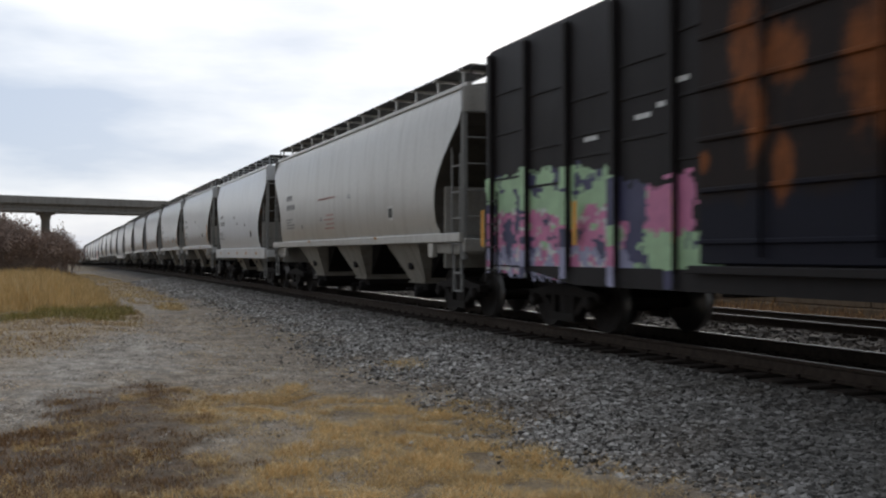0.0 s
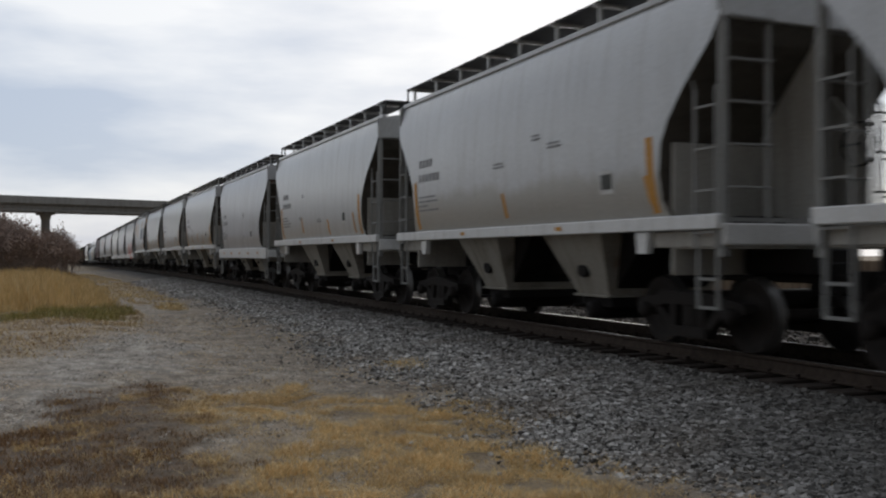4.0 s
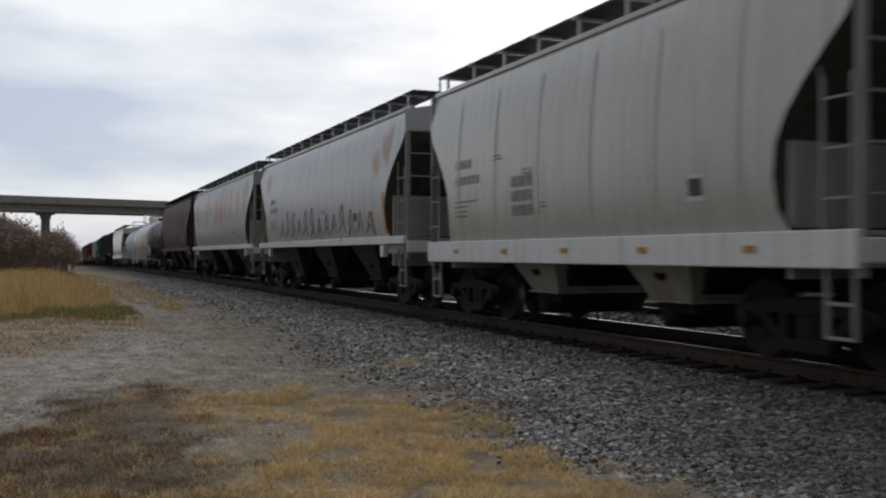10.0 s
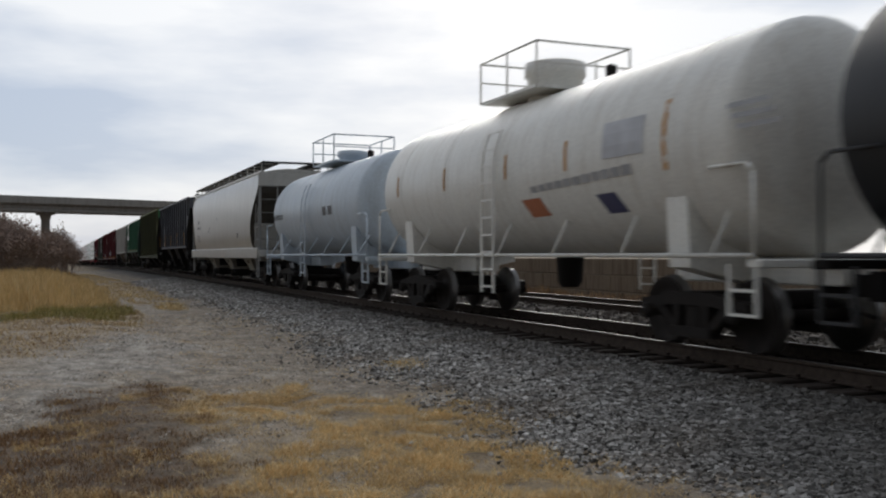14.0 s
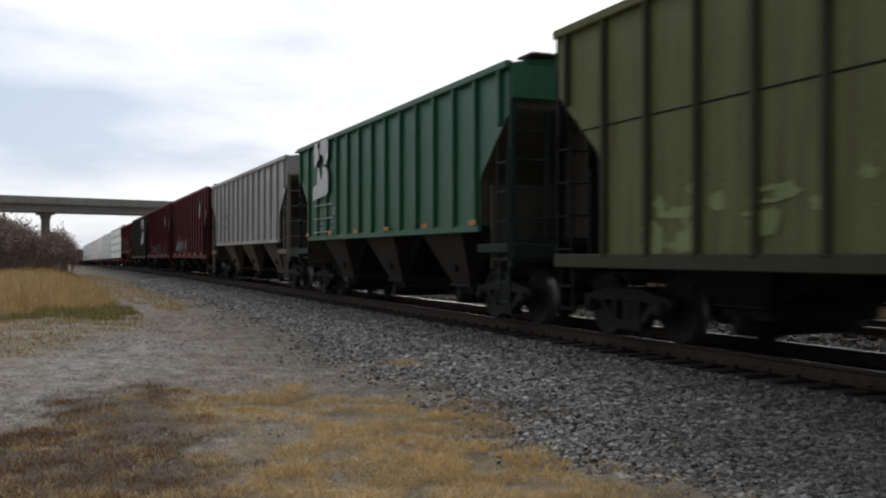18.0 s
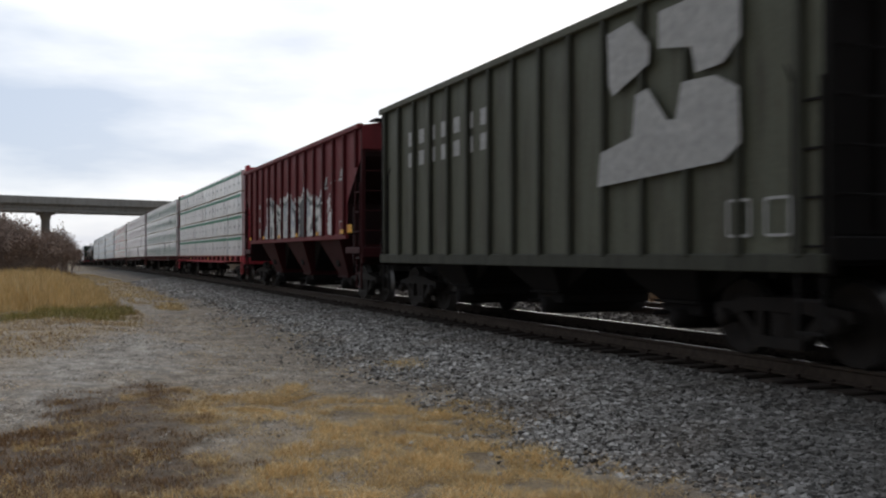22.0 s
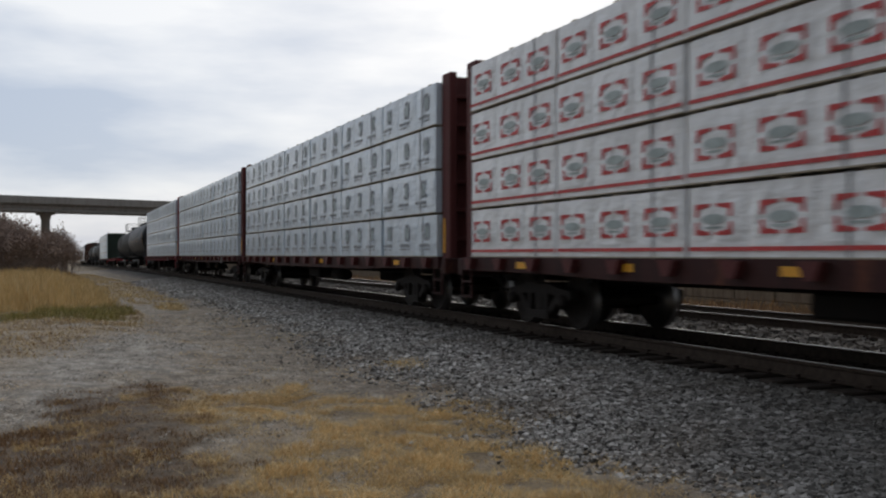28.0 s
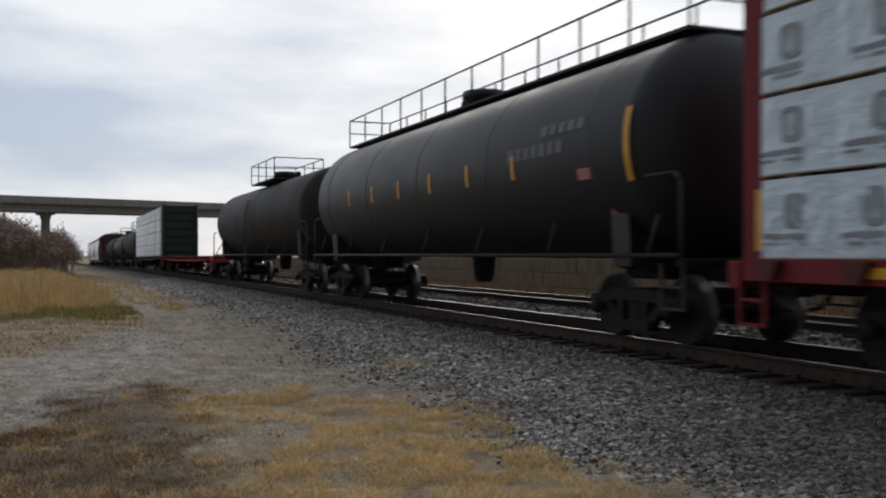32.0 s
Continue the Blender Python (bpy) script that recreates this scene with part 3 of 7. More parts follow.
def curved_hopper(label, length, colour_mat, bays=2, deep=False, top=4.34, end_mat=None, boards=True, streaks=0, seed=0, sill_mat=None, gang=7, trucks_mat=None, marks_light=False, end_tone=None, bay_mat=None):
    """Covered hopper with smooth bulging sides, slope-sheet ends, outlet bays, side sills and roof walkways."""
    rng = random.Random(seed)
    car = thing("covered_hopper_car", label, "hopper car", "freight cars of the train")
    half = length / 2
    hb = half - 0.72
    zs = 1.40 if deep else 1.60 if bays == 2 else 1.54
    k = 1.0 if bays == 2 else 1.12
    levels = [(zs, 1.47, hb - 0.86 * k), (zs + 0.10, 1.50, hb - 1.00 * k), (zs + 0.30, 1.555, hb - 1.10 * k), (zs + 0.65, 1.59, hb - 1.13 * k), (zs + 1.0, 1.60, hb - 1.08 * k), (zs + 1.3, 1.60, hb - 0.92 * k), (zs + 1.6, 1.59, hb - 0.68 * k),
              (zs + 1.9, 1.57, hb - 0.40 * k), (zs + 2.15, 1.55, hb - 0.16), (zs + 2.4, 1.52, hb - 0.03), (top - 0.16, 1.45, hb), (top - 0.05, 1.40, hb), (top, 1.34, hb)]
    shell(car, levels, colour_mat, end_mat or SLOPE, colour_mat)
    w = interp(levels, 1)
    sm = sill_mat or colour_mat
    for s in (-1, 1):
        f = Form()
        z0 = zs - (0.33 if deep else 0.09)
        f.box(s * 1.53 - 0.05, s * 1.53 + 0.05, -half + 0.72, half - 0.72, z0, zs + (0.06 if deep else 0.09), 0.015)
        part("side_sill", f, sm, car)
        if not deep:
            for e in (-1, 1):
                ya, yb = sorted((e * (half - 2.16), e * (half - 2.44)))
                part("sill_bracket", Form().prism_x([(ya, zs - 0.1), (ya + 0.04, zs - 0.38), (yb - 0.04, zs - 0.38), (yb, zs - 0.1)], s * 1.49 - 0.05, s * 1.49 + 0.05), sm, car)
                ya, yb = sorted((e * (half - 0.76), e * (half - 2.16)))
                part("stub_sill", Form().box(s * 1.40 - 0.05, s * 1.40 + 0.05, ya, yb, zs - 0.30, zs - 0.1, 0.012), WEB, car)
        f = Form()
        f.box(s * 1.36 - 0.06, s * 1.36 + 0.06, -hb, hb, top - 0.03, top + 0.06, 0.015)
        part("roof_rail", f, colour_mat, car)
    span = 2 * (hb - (2.05 if bays == 2 else 1.75))
    outlet_bays(car, bays, span, zs + 0.1, bay_mat or BAY)
    f = Form()
    f.box(-0.2, 0.2, -half + 0.4, half - 0.4, 0.86, 1.12, 0.02)
    part("centre_sill", f, UNDER, car)
    if boards:
        running_boards(car, hb - 0.28, 0.96, top + 0.37, colour_mat, gang)
    nh = 4 if bays == 2 else 6
    for i in range(nh):
        part("roof_hatch", cached("roof_hatch", f_hatch, colour_mat), None, car, "", (0, -hb + (i + 0.5) * 2 * hb / nh, top + 0.1))
    car_ends(car, half - 0.75, 1.5, zs - 0.02, top - 0.02, sm, web=1.0, ladder_mat=end_tone or P_LADDER, panel_mat=colour_mat, web_mat=end_mat or WEB, panel_h=0.5)
    add_couplers(car, half)
    add_trucks(car, (-half + 1.95, half - 1.95), trucks_mat)
    for s in (-1, 1):
        stencils(car, w, s, hb, zs + 0.15, rng, light=marks_light)
    if streaks:
        for s in (-1, 1):
            for i in range(streaks):
                y = -hb * 0.72 + i * 1.45 * hb / streaks + rng.uniform(-0.3, 0.3)
                a, b = zs + rng.uniform(0.12, 0.3), zs + rng.uniform(0.5, 0.8)
                f = Form()
                stroke(f, w, s, [(y + 0.06, b), (y, (a + b) / 2), (y - 0.06, a)], 0.12, 0.006, 3)
                part("reflector", f, YELLOW_OLD, car, "dirty yellow reflective strip")
            for e in (-1, 1):
                f = Form()
                y = e * (hb - 1.30)
                stroke(f, w, s, [(y + 0.03, zs + 1.12), (y, zs + 0.6), (y - 0.05, zs + 0.14)], 0.15, 0.006, 3)
                part("reflector", f, YELLOW_OLD, car, "dirty yellow reflective strip")
    return car, w, half


WEB = paint("bolster_web_grey", (0.42, 0.405, 0.37), (0.20, 0.18, 0.15), 0.6, rough=0.75)
BAY = paint("outlet_bay_dusty", (0.34, 0.32, 0.28), (0.14, 0.12, 0.095), 0.75, rust=0.10, rough=0.75)
P_LADDER = paint("ladder_dull_grey", (0.30, 0.30, 0.29), (0.15, 0.14, 0.13), 0.5)
MARK_GOLD = paint("faded_mark", (0.20, 0.12, 0.06), (0.10, 0.06, 0.05), 0.8)
YELLOW_OLD = paint("faded_yellow", (0.62, 0.31, 0.07), (0.25, 0.2, 0.14), 0.8)


def ribbed_hopper(label, length, mat, low_sill=False, top=4.48, end_mat=None, ribs=15, light=True, seed=0, end_mat2=None, marks=True, panel=None, bay_mat=None, rib_mat=None, full=False):
    """Covered hopper with flat sides, vertical ribs and triangular slope-sheet openings at the ends."""
    rng = random.Random(seed)
    car = thing("covered_hopper_car", label, "hopper car", "freight cars of the train")
    half = length / 2
    hb = half - 0.80
    zs = 1.18 if low_sill else 1.72
    W = 1.52
    levels = [(zs, W, hb - 1.22), (2.55, W, hb - 1.22), (2.7, W, hb - 1.12), (3.6, W, hb - 0.08), (3.7, W, hb), (top - 0.05, W, hb), (top, W - 0.05, hb)]
    if full:
        levels = [(z, q, hb - 0.06) for z, q, _ in levels]
    shell(car, levels, mat, end_mat or SLOPE, mat, n_y=4, crown=0.12)
    w = interp(levels, 1)
    ye = interp(levels, 2)
    for s in (-1, 1):
        for i in range(ribs):
            y = -hb + 0.35 + i * (2 * hb - 0.7) / (ribs - 1)
            zlow = zs
            for zt in np.arange(zs, top, 0.05):
                if ye(zt) >= abs(y) + 0.05:
                    zlow = zt
                    break
            h = round(top - 0.06 - zlow, 2)
            part("rib", cached(("rib", h), lambda f: f.box(-0.045, 0.045, -0.05, 0.05, 0, h, 0.018), rib_mat or mat), None, car, "", (s * (W + 0.04), y, zlow))
        f = Form()
        f.box(s * (W + 0.02) - 0.07, s * (W + 0.02) + 0.07, -hb, hb, top - 0.10, top + 0.03, 0.015)
        part("top_chord", f, mat, car)
        f = Form()
        if low_sill:
            f.box(s * W - 0.06, s * W + 0.06, -half + 0.80, half - 0.80, zs - 0.16, zs + 0.04, 0.015)
        else:
            f.box(s * W - 0.05, s * W + 0.05, -hb + 1.22, hb - 1.22, zs - 0.1, zs + 0.04, 0.015)
        part("side_sill", f, (rib_mat or mat) if low_sill else mat, car)
        if not low_sill:
            for e in (-1, 1):
                ya, yb = sorted((e * (half - 0.80), e * (hb - 1.25)))
                part("sill_end", Form().box(s * W - 0.05, s * W + 0.05, ya, yb, 1.24, 1.40, 0.015), end_mat2 or mat, car)
    bays = 3
    span = 2 * (hb - 1.45)
    outlet_bays(car, bays, span, zs, bay_mat or (BAY if light else UNDER))
    f = Form()
    f.box(-0.2, 0.2, -half + 0.4, half - 0.4, 0.86, 1.12, 0.02)
    part("centre_sill", f, UNDER, car)
    f = Form()
    f.box(-0.35, 0.35, -hb - 0.1, hb + 0.1, top + 0.16, top + 0.20)
    part("running_board", f, BLACK, car, "dark steel grating walkway")
    for e in (-1, 1):
        f = Form()
        f.box(-1.2, 1.2, e * (hb - 0.1) - 0.28, e * (hb - 0.1) + 0.28, top + 0.12, top + 0.16)
        part("end_walkway", f, BLACK, car)
    car_ends(car, half - 0.80, W, 1.40, top - 0.02, end_mat2 or mat, panel_mat=panel or mat, web_mat=end_mat if end_mat not in (None, SLOPE) else None)
    add_couplers(car, half)
    add_trucks(car, (-half + 2.0, half - 2.0))
    wr = lambda z: W + 0.088
    if marks:
        for s in (-1, 1):
            f = Form()
            for k in range(4):
                y = half * 0.62 - k * 0.5
                side_plate(f, lambda z: W, s, y - 0.17, y + 0.17, zs + 1.0, zs + 1.28, 0.006, 1, 1)
                side_plate(f, lambda z: W, s, y - 0.17, y + 0.17, zs + 0.6, zs + 0.85, 0.006, 1, 1)
            tagged(part("reporting_mark", f, STENCIL_L if not light else STENCIL, car), kind="stuff")
    return car, w, half


def box_car(label, length, mat, door_mat, top=4.82, seed=0):
    car = thing("boxcar", label, "boxcar", "freight cars of the train")
    half = length / 2
    hb = half - 0.45
    W = 1.50
    zs = 0.98
    levels = [(zs, W, hb), (2.2, W, hb), (3.4, W, hb), (top - 0.06, W, hb), (top, W - 0.04, hb)]
    shell(car, levels, mat, mat, mat, n_y=8, crown=0.12)
    w = interp(levels, 1)
    for s in (-1, 1):
        n = 13
        for i in range(n):
            y = -hb + 0.12 + i * (2 * hb - 0.24) / (n - 1)
            if abs(y) < 1.9:
                continue
            part("rib", cached(("box_rib", 1), lambda f: f.box(-0.05, 0.05, -0.075, 0.075, zs, top - 0.1, 0.02), mat), None, car, "", (s * (W + 0.045), y, 0))
        for i in range(n - 1):
            ya = -hb + 0.12 + i * (2 * hb - 0.24) / (n - 1)
            yb = ya + (2 * hb - 0.24) / (n - 1)
            if abs((ya + yb) / 2) < 1.9:
                continue
            for j, z in enumerate((2.55, 3.1, 3.75)):
                part("seam", cached("seam", lambda f: f.box(-0.012, 0.012, -0.6, 0.6, -0.018, 0.018, 0.004), mat), None, car, "", (s * (W + 0.01), (ya + yb) / 2, z + 0.25 * math.sin(i * 1.7 + j)))
        door = part("door", Form().box(s * (W + 0.07) - 0.04, s * (W + 0.07) + 0.04, -2.0, 2.0, zs + 0.12, top - 0.25, 0.015), door_mat, car, "rusty brown sliding door patched with paint")
        for j in range(6):
            part("door_rib", Form().box(s * (W + 0.12) - 0.03, s * (W + 0.12) + 0.03, -1.98, 1.98, zs + 0.35 + j * 0.6, zs + 0.41 + j * 0.6, 0.012), door_mat, door)
        for yy in (-0.7, 0.9):
            part("lock_bar", Form().tube((s * (W + 0.16), yy, zs + 0.2), (s * (W + 0.16), yy, top - 0.3), 0.025), door_mat, door)
        for z in (zs + 0.05, top - 0.16):
            part("door_rail", Form().box(s * (W + 0.09) - 0.06, s * (W + 0.09) + 0.06, -4.2, 2.2, z - 0.05, z + 0.05, 0.012), mat, car)
        f = Form()
        f.prism_x([(-hb, zs + 0.05), (-hb + 1.2, zs + 0.02), (-hb + 3.0, zs - 0.22), (hb - 3.0, zs - 0.22), (hb - 1.2, zs + 0.02), (hb, zs + 0.05)][::-1], s * W - 0.03, s * W + 0.03)
        part("side_sill", f, mat, car)
    for e in (-1, 1):
        for k in range(9):
            z = 1.2 + k * 0.4
            part("end_corrugation", cached("end_corrugation", lambda f: f.lathe_x([(-1.38, 0.0), (-1.34, 0.07), (1.34, 0.07), (1.38, 0.0)], 8), mat), None, car, "", (0, e * hb, z))
        for s in (-1, 1):
            ya, yb = sorted((e * (hb - 0.08), e * (hb - 0.5)))
            ladder(car, s * (W + 0.10), ya, yb, 0.7, top - 0.4 if e * s > 0 else 2.3, 9 if e * s > 0 else 4, mat)
    f = Form()
    f.box(-0.25, 0.25, -half + 0.4, half - 0.4, 0.72, 1.0, 0.02)
    f.box(-1.3, 1.3, -2.0, -1.8, 0.7, 1.0)
    f.box(-1.3, 1.3, 1.8, 2.0, 0.7, 1.0)
    part("centre_sill", f, UNDER, car)
    add_couplers(car, half)
    add_trucks(car, (-half + 2.3, half - 2.3))
    return car, w, half


def tank_car(label, length, mat, r=1.42, zc=2.62, rail_mat=None, dome_mat=None, full_rail=False, tall_dome=False, seed=0, band_mat=None, platform=1.5, ladder_z=True, step_mat=None, inset=0.9, head=0.62, dome_y=0.0, plat_y=0.0):
    """Tank car: barrel with dished heads, saddles, stub sills, top platform with railing, manway, ladders and side handrails."""
    rng = random.Random(seed)
    car = thing("tank_car", label, "tank car", "freight cars of the train")
    half = length / 2
    hb = half - inset
    rail_mat = rail_mat or BLACK
    prof = [(-hb + head * (1 - math.cos(math.pi / 2 * i / 8)), r * math.sin(math.pi / 2 * i / 8)) for i in range(9)]
    prof += [(-y, q) for y, q in prof[::-1]]
    part("barrel", Form().lathe_y(prof, 40, 0, zc), mat, car)
    for y in np.linspace(-hb + 1.6, hb - 1.6, 5):
        part("weld_band", Form().lathe_y([(y - 0.03, r), (y - 0.02, r + 0.008), (y + 0.02, r + 0.008), (y + 0.03, r)], 40, 0, zc), mat, car)
    tc = half - 2.1
    for e in (-1, 1):
        f = Form()
        f.prism_y([(-1.25, 1.05), (-1.3, zc - r * 0.45), (-0.9, zc - r * 0.8), (0, zc - r * 1.01), (0.9, zc - r * 0.8), (1.3, zc - r * 0.45), (1.25, 1.05), (0.3, 0.84), (-0.3, 0.84)][::-1], e * tc - 0.22, e * tc + 0.22)
        part("saddle", f, mat, car)
        f = Form()
        ya, yb = sorted((e * (tc - 1.4), e * (half - 0.35)))
        f.box(-0.28, 0.28, ya, yb, 0.84, 1.16, 0.02)
        f.box(-1.45, 1.45, e * (half - 0.5) - 0.12, e * (half - 0.5) + 0.12, 1.06, 1.16, 0.015)
        part("stub_sill", f, rail_mat if rail_mat != BLACK else UNDER, car)
        for s in (-1, 1):
            ya, yb = sorted((e * (half - 0.45), e * (half - 0.95)))
            sill_step(car, s * 1.42, ya, yb, 0.5, 1.1, rail_mat)
            f = Form()
            yy = e * (half - 0.5)
            f.pipe([(s * 1.44, yy, 1.12), (s * 1.44, yy, 2.15), (s * 1.44, yy - e * 0.12, 2.25), (s * 1.44, yy - e * 0.75, 2.25)], 0.024)
            part("grab_rail", f, rail_mat, car)
    for s in (-1, 1):
        f = Form()
        f.tube((s * 1.46, -half + 0.5, 1.20), (s * 1.46, half - 0.5, 1.20), 0.03, 8)
        for y in np.linspace(-half + 1.2, half - 1.2, 7):
            f.tube((s * 1.46, y, 1.20), (s * (r * 0.80), y, zc - r * 0.62), 0.022)
        part("side_rail", f, rail_mat, car)
        if ladder_z:
            zs = [0.55]
            for k in range(10):
                zs += [0.64 + 0.3 * k, 0.675 + 0.3 * k]
            f = Form().lattice([-0.26, -0.215, 0.215, 0.26], zs, lambda i, j: i != 1 or j % 2 == 1, 0.0, 0.035)
            f.v = [(s * (x + (r + 0.16 if z < zc else math.sqrt(max(0.2, (r + 0.16) ** 2 - (z - zc) ** 2)))), y, z) for x, y, z in f.v]
            part("ladder", f, rail_mat, car)
    top = zc + r
    px = 0.62 if full_rail else 0.95
    p_half = hb - 0.5 if full_rail else platform
    f = Form()
    f.box(-px, px, -p_half if full_rail else -platform, p_half if full_rail else platform, top - 0.02, top + 0.03)
    f.v = [(x, y + plat_y, z) for x, y, z in f.v]
    part("platform", f, BLACK if rail_mat == BLACK else rail_mat, car)
    f = Form()
    for s in (-1, 1):
        n = max(3, int(p_half * 2 / 1.4) + 1)
        ys = np.linspace(-p_half, p_half, n)
        for y in ys:
            f.tube((s * px, y, top), (s * px, y, top + 0.78), 0.02)
        f.tube((s * px, -p_half, top + 0.78), (s * px, p_half, top + 0.78), 0.02)
    for e in (-1, 1):
        f.tube((-px, e * p_half, top + 0.78), (px, e * p_half, top + 0.78), 0.02)
        f.tube((-px, e * p_half, top + 0.42), (px, e * p_half, top + 0.42), 0.016)
    f.v = [(x, y + plat_y, z) for x, y, z in f.v]
    part("railing", f, rail_mat, car)
    f = Form()
    hgt = 0.62 if tall_dome else 0.4
    rr = 0.52 if tall_dome else 0.42
    f.lathe_z([(top - 0.1, rr), (top + hgt * 0.55, rr), (top + hgt * 0.6, rr + 0.06), (top + hgt, rr + 0.05), (top + hgt + 0.03, rr - 0.05), (top + hgt + 0.05, 0.0)], 20, 0, dome_y)
    part("manway", f, dome_mat or mat, car)
    f = Form()
    f.lathe_z([(top - 0.05, 0.14), (top + 0.3, 0.14), (top + 0.36, 0.1), (top + 0.5, 0.06), (top + 0.52, 0)], 12, 0, dome_y + 0.9)
    part("valve", f, UNDER, car)
    f = Form()
    f.lathe_z([(top - 0.05, 0.1), (top + 0.35, 0.1), (top + 0.4, 0.0)], 12, 0.3, -0.9)
    part("valve", f, UNDER, car)
    f = Form()
    f.lathe_z([(0.62, 0.16), (0.72, 0.22), (zc - r + 0.05, 0.26)], 14)
    part("bottom_outlet", f, UNDER, car)
    add_couplers(car, half)
    add_trucks(car, (-tc, tc))
    wf = lambda z: math.sqrt(max(0.01, r * r - (z - zc) ** 2))
    return car, wf, half


def f_stake_pocket(f):
    f.prism_x([(-0.07, 0.0), (0.07, 0.0), (0.17, 0.20), (-0.17, 0.20)], -0.07, 0.07)


def centre_beam_car(label, length, mat, bulk_mat, seed=0, top=4.80, bulk=True):
    """Centre-beam flat car: deck, side sills with stake pockets, end bulkheads and a trussed centre beam."""
    car = thing("centre_beam_car", label, "flat car", "freight cars of the train")
    half = length / 2
    hb = half - 0.62
    W = 1.40
    f = Form()
    f.box(-W, W, -hb, hb, 1.04, 1.14, 0.01)
    part("deck", f, mat, car)
    f = Form()
    f.box(-0.3, 0.3, -half + 0.35, half - 0.35, 0.74, 1.04, 0.02)
    part("centre_sill", f, UNDER, car)
    for s in (-1, 1):
        f = Form()
        f.prism_x([(-hb, 0.92), (-hb, 1.16), (hb, 1.16), (hb, 0.92), (hb - 3.4, 0.90), (hb - 5.2, 0.85), (-hb + 5.2, 0.85), (-hb + 3.4, 0.90)][::-1], s * W - 0.03, s * W + 0.03)
        part("side_sill", f, mat, car)
        n = int(length / 1.25)
        for i in range(n):
            y = -hb + 0.5 + i * (2 * hb - 1.0) / (n - 1)
            part("stake_pocket", cached("stake_pocket", f_stake_pocket, P_CBDARK), None, car, "", (s * (W + 0.08), y, 0.94))
    if bulk:
        for e in (-1, 1):
            y = e * (hb - 0.10)
            f = Form()
            f.prism_x([(y - 0.10, 1.14), (y + 0.10, 1.14), (y + 0.10, top + 0.06), (y - 0.10, top + 0.06)][::1], -1.22, 1.22)
            b = part("bulkhead", f, bulk_mat, car, "steel end bulkhead with horizontal ribs")
            for s in (-1, 1):
                part("bulkhead_post", Form().box(s * 1.17 - 0.08, s * 1.17 + 0.08, min(y - 0.12, y + e * 0.30), max(y + 0.12, y + e * 0.30), 1.1, top + 0.12, 0.015), bulk_mat, b)
            for k in range(6):
                part("bulkhead_rib", Form().box(-1.08, 1.08, min(y, y + e * 0.24), max(y, y + e * 0.24), 1.5 + k * 0.58, 1.58 + k * 0.58, 0.01), bulk_mat, b)
        f = Form()
        f.box(-0.10, 0.10, -hb + 0.2, hb - 0.2, top - 0.25, top - 0.02, 0.015)
        n = 12
        for i in range(n + 1):
            y = -hb + 0.3 + i * (2 * hb - 0.6) / n
            f.box(-0.07, 0.07, y - 0.06, y + 0.06, 1.14, top - 0.25)
        part("centre_beam", f, bulk_mat, car)
    for e in (-1, 1):
        f = Form()
        f.box(-W, W, e * (half - 0.42) - 0.10, e * (half - 0.42) + 0.10, 0.82, 1.14, 0.02)
        part("end_sill", f, mat, car)
        for s in (-1, 1):
            ya, yb = sorted((e * (half - 0.5), e * (half - 0.95)))
            sill_step(car, s * 1.38, ya, yb, 0.4, 1.0, mat)
    part("brake_cylinder", Form().box(-0.9, -0.2, 0.6, 1.9, 0.5, 0.80, 0.04), UNDER, car)
    part("air_reservoir", Form().tube((-0.7, -1.8, 0.62), (-0.7, -0.6, 0.62), 0.16, 14), UNDER, car)
    part("brake_valve", Form().box(0.3, 0.9, -3.0, -1.8, 0.45, 0.78, 0.05), UNDER, car)
    for y in np.linspace(-hb + 4.5, hb - 4.5, 7):
        part("cross_bearer", Form().box(-W + 0.03, W - 0.03, y - 0.06, y + 0.06, 0.80, 1.04, 0.01), UNDER, car)
    add_couplers(car, half)
    add_trucks(car, (-half + 3.0, half - 3.0))
    return car, (lambda z: W + 0.035), half


BUNDLES = []     # (bundle, car, local y)


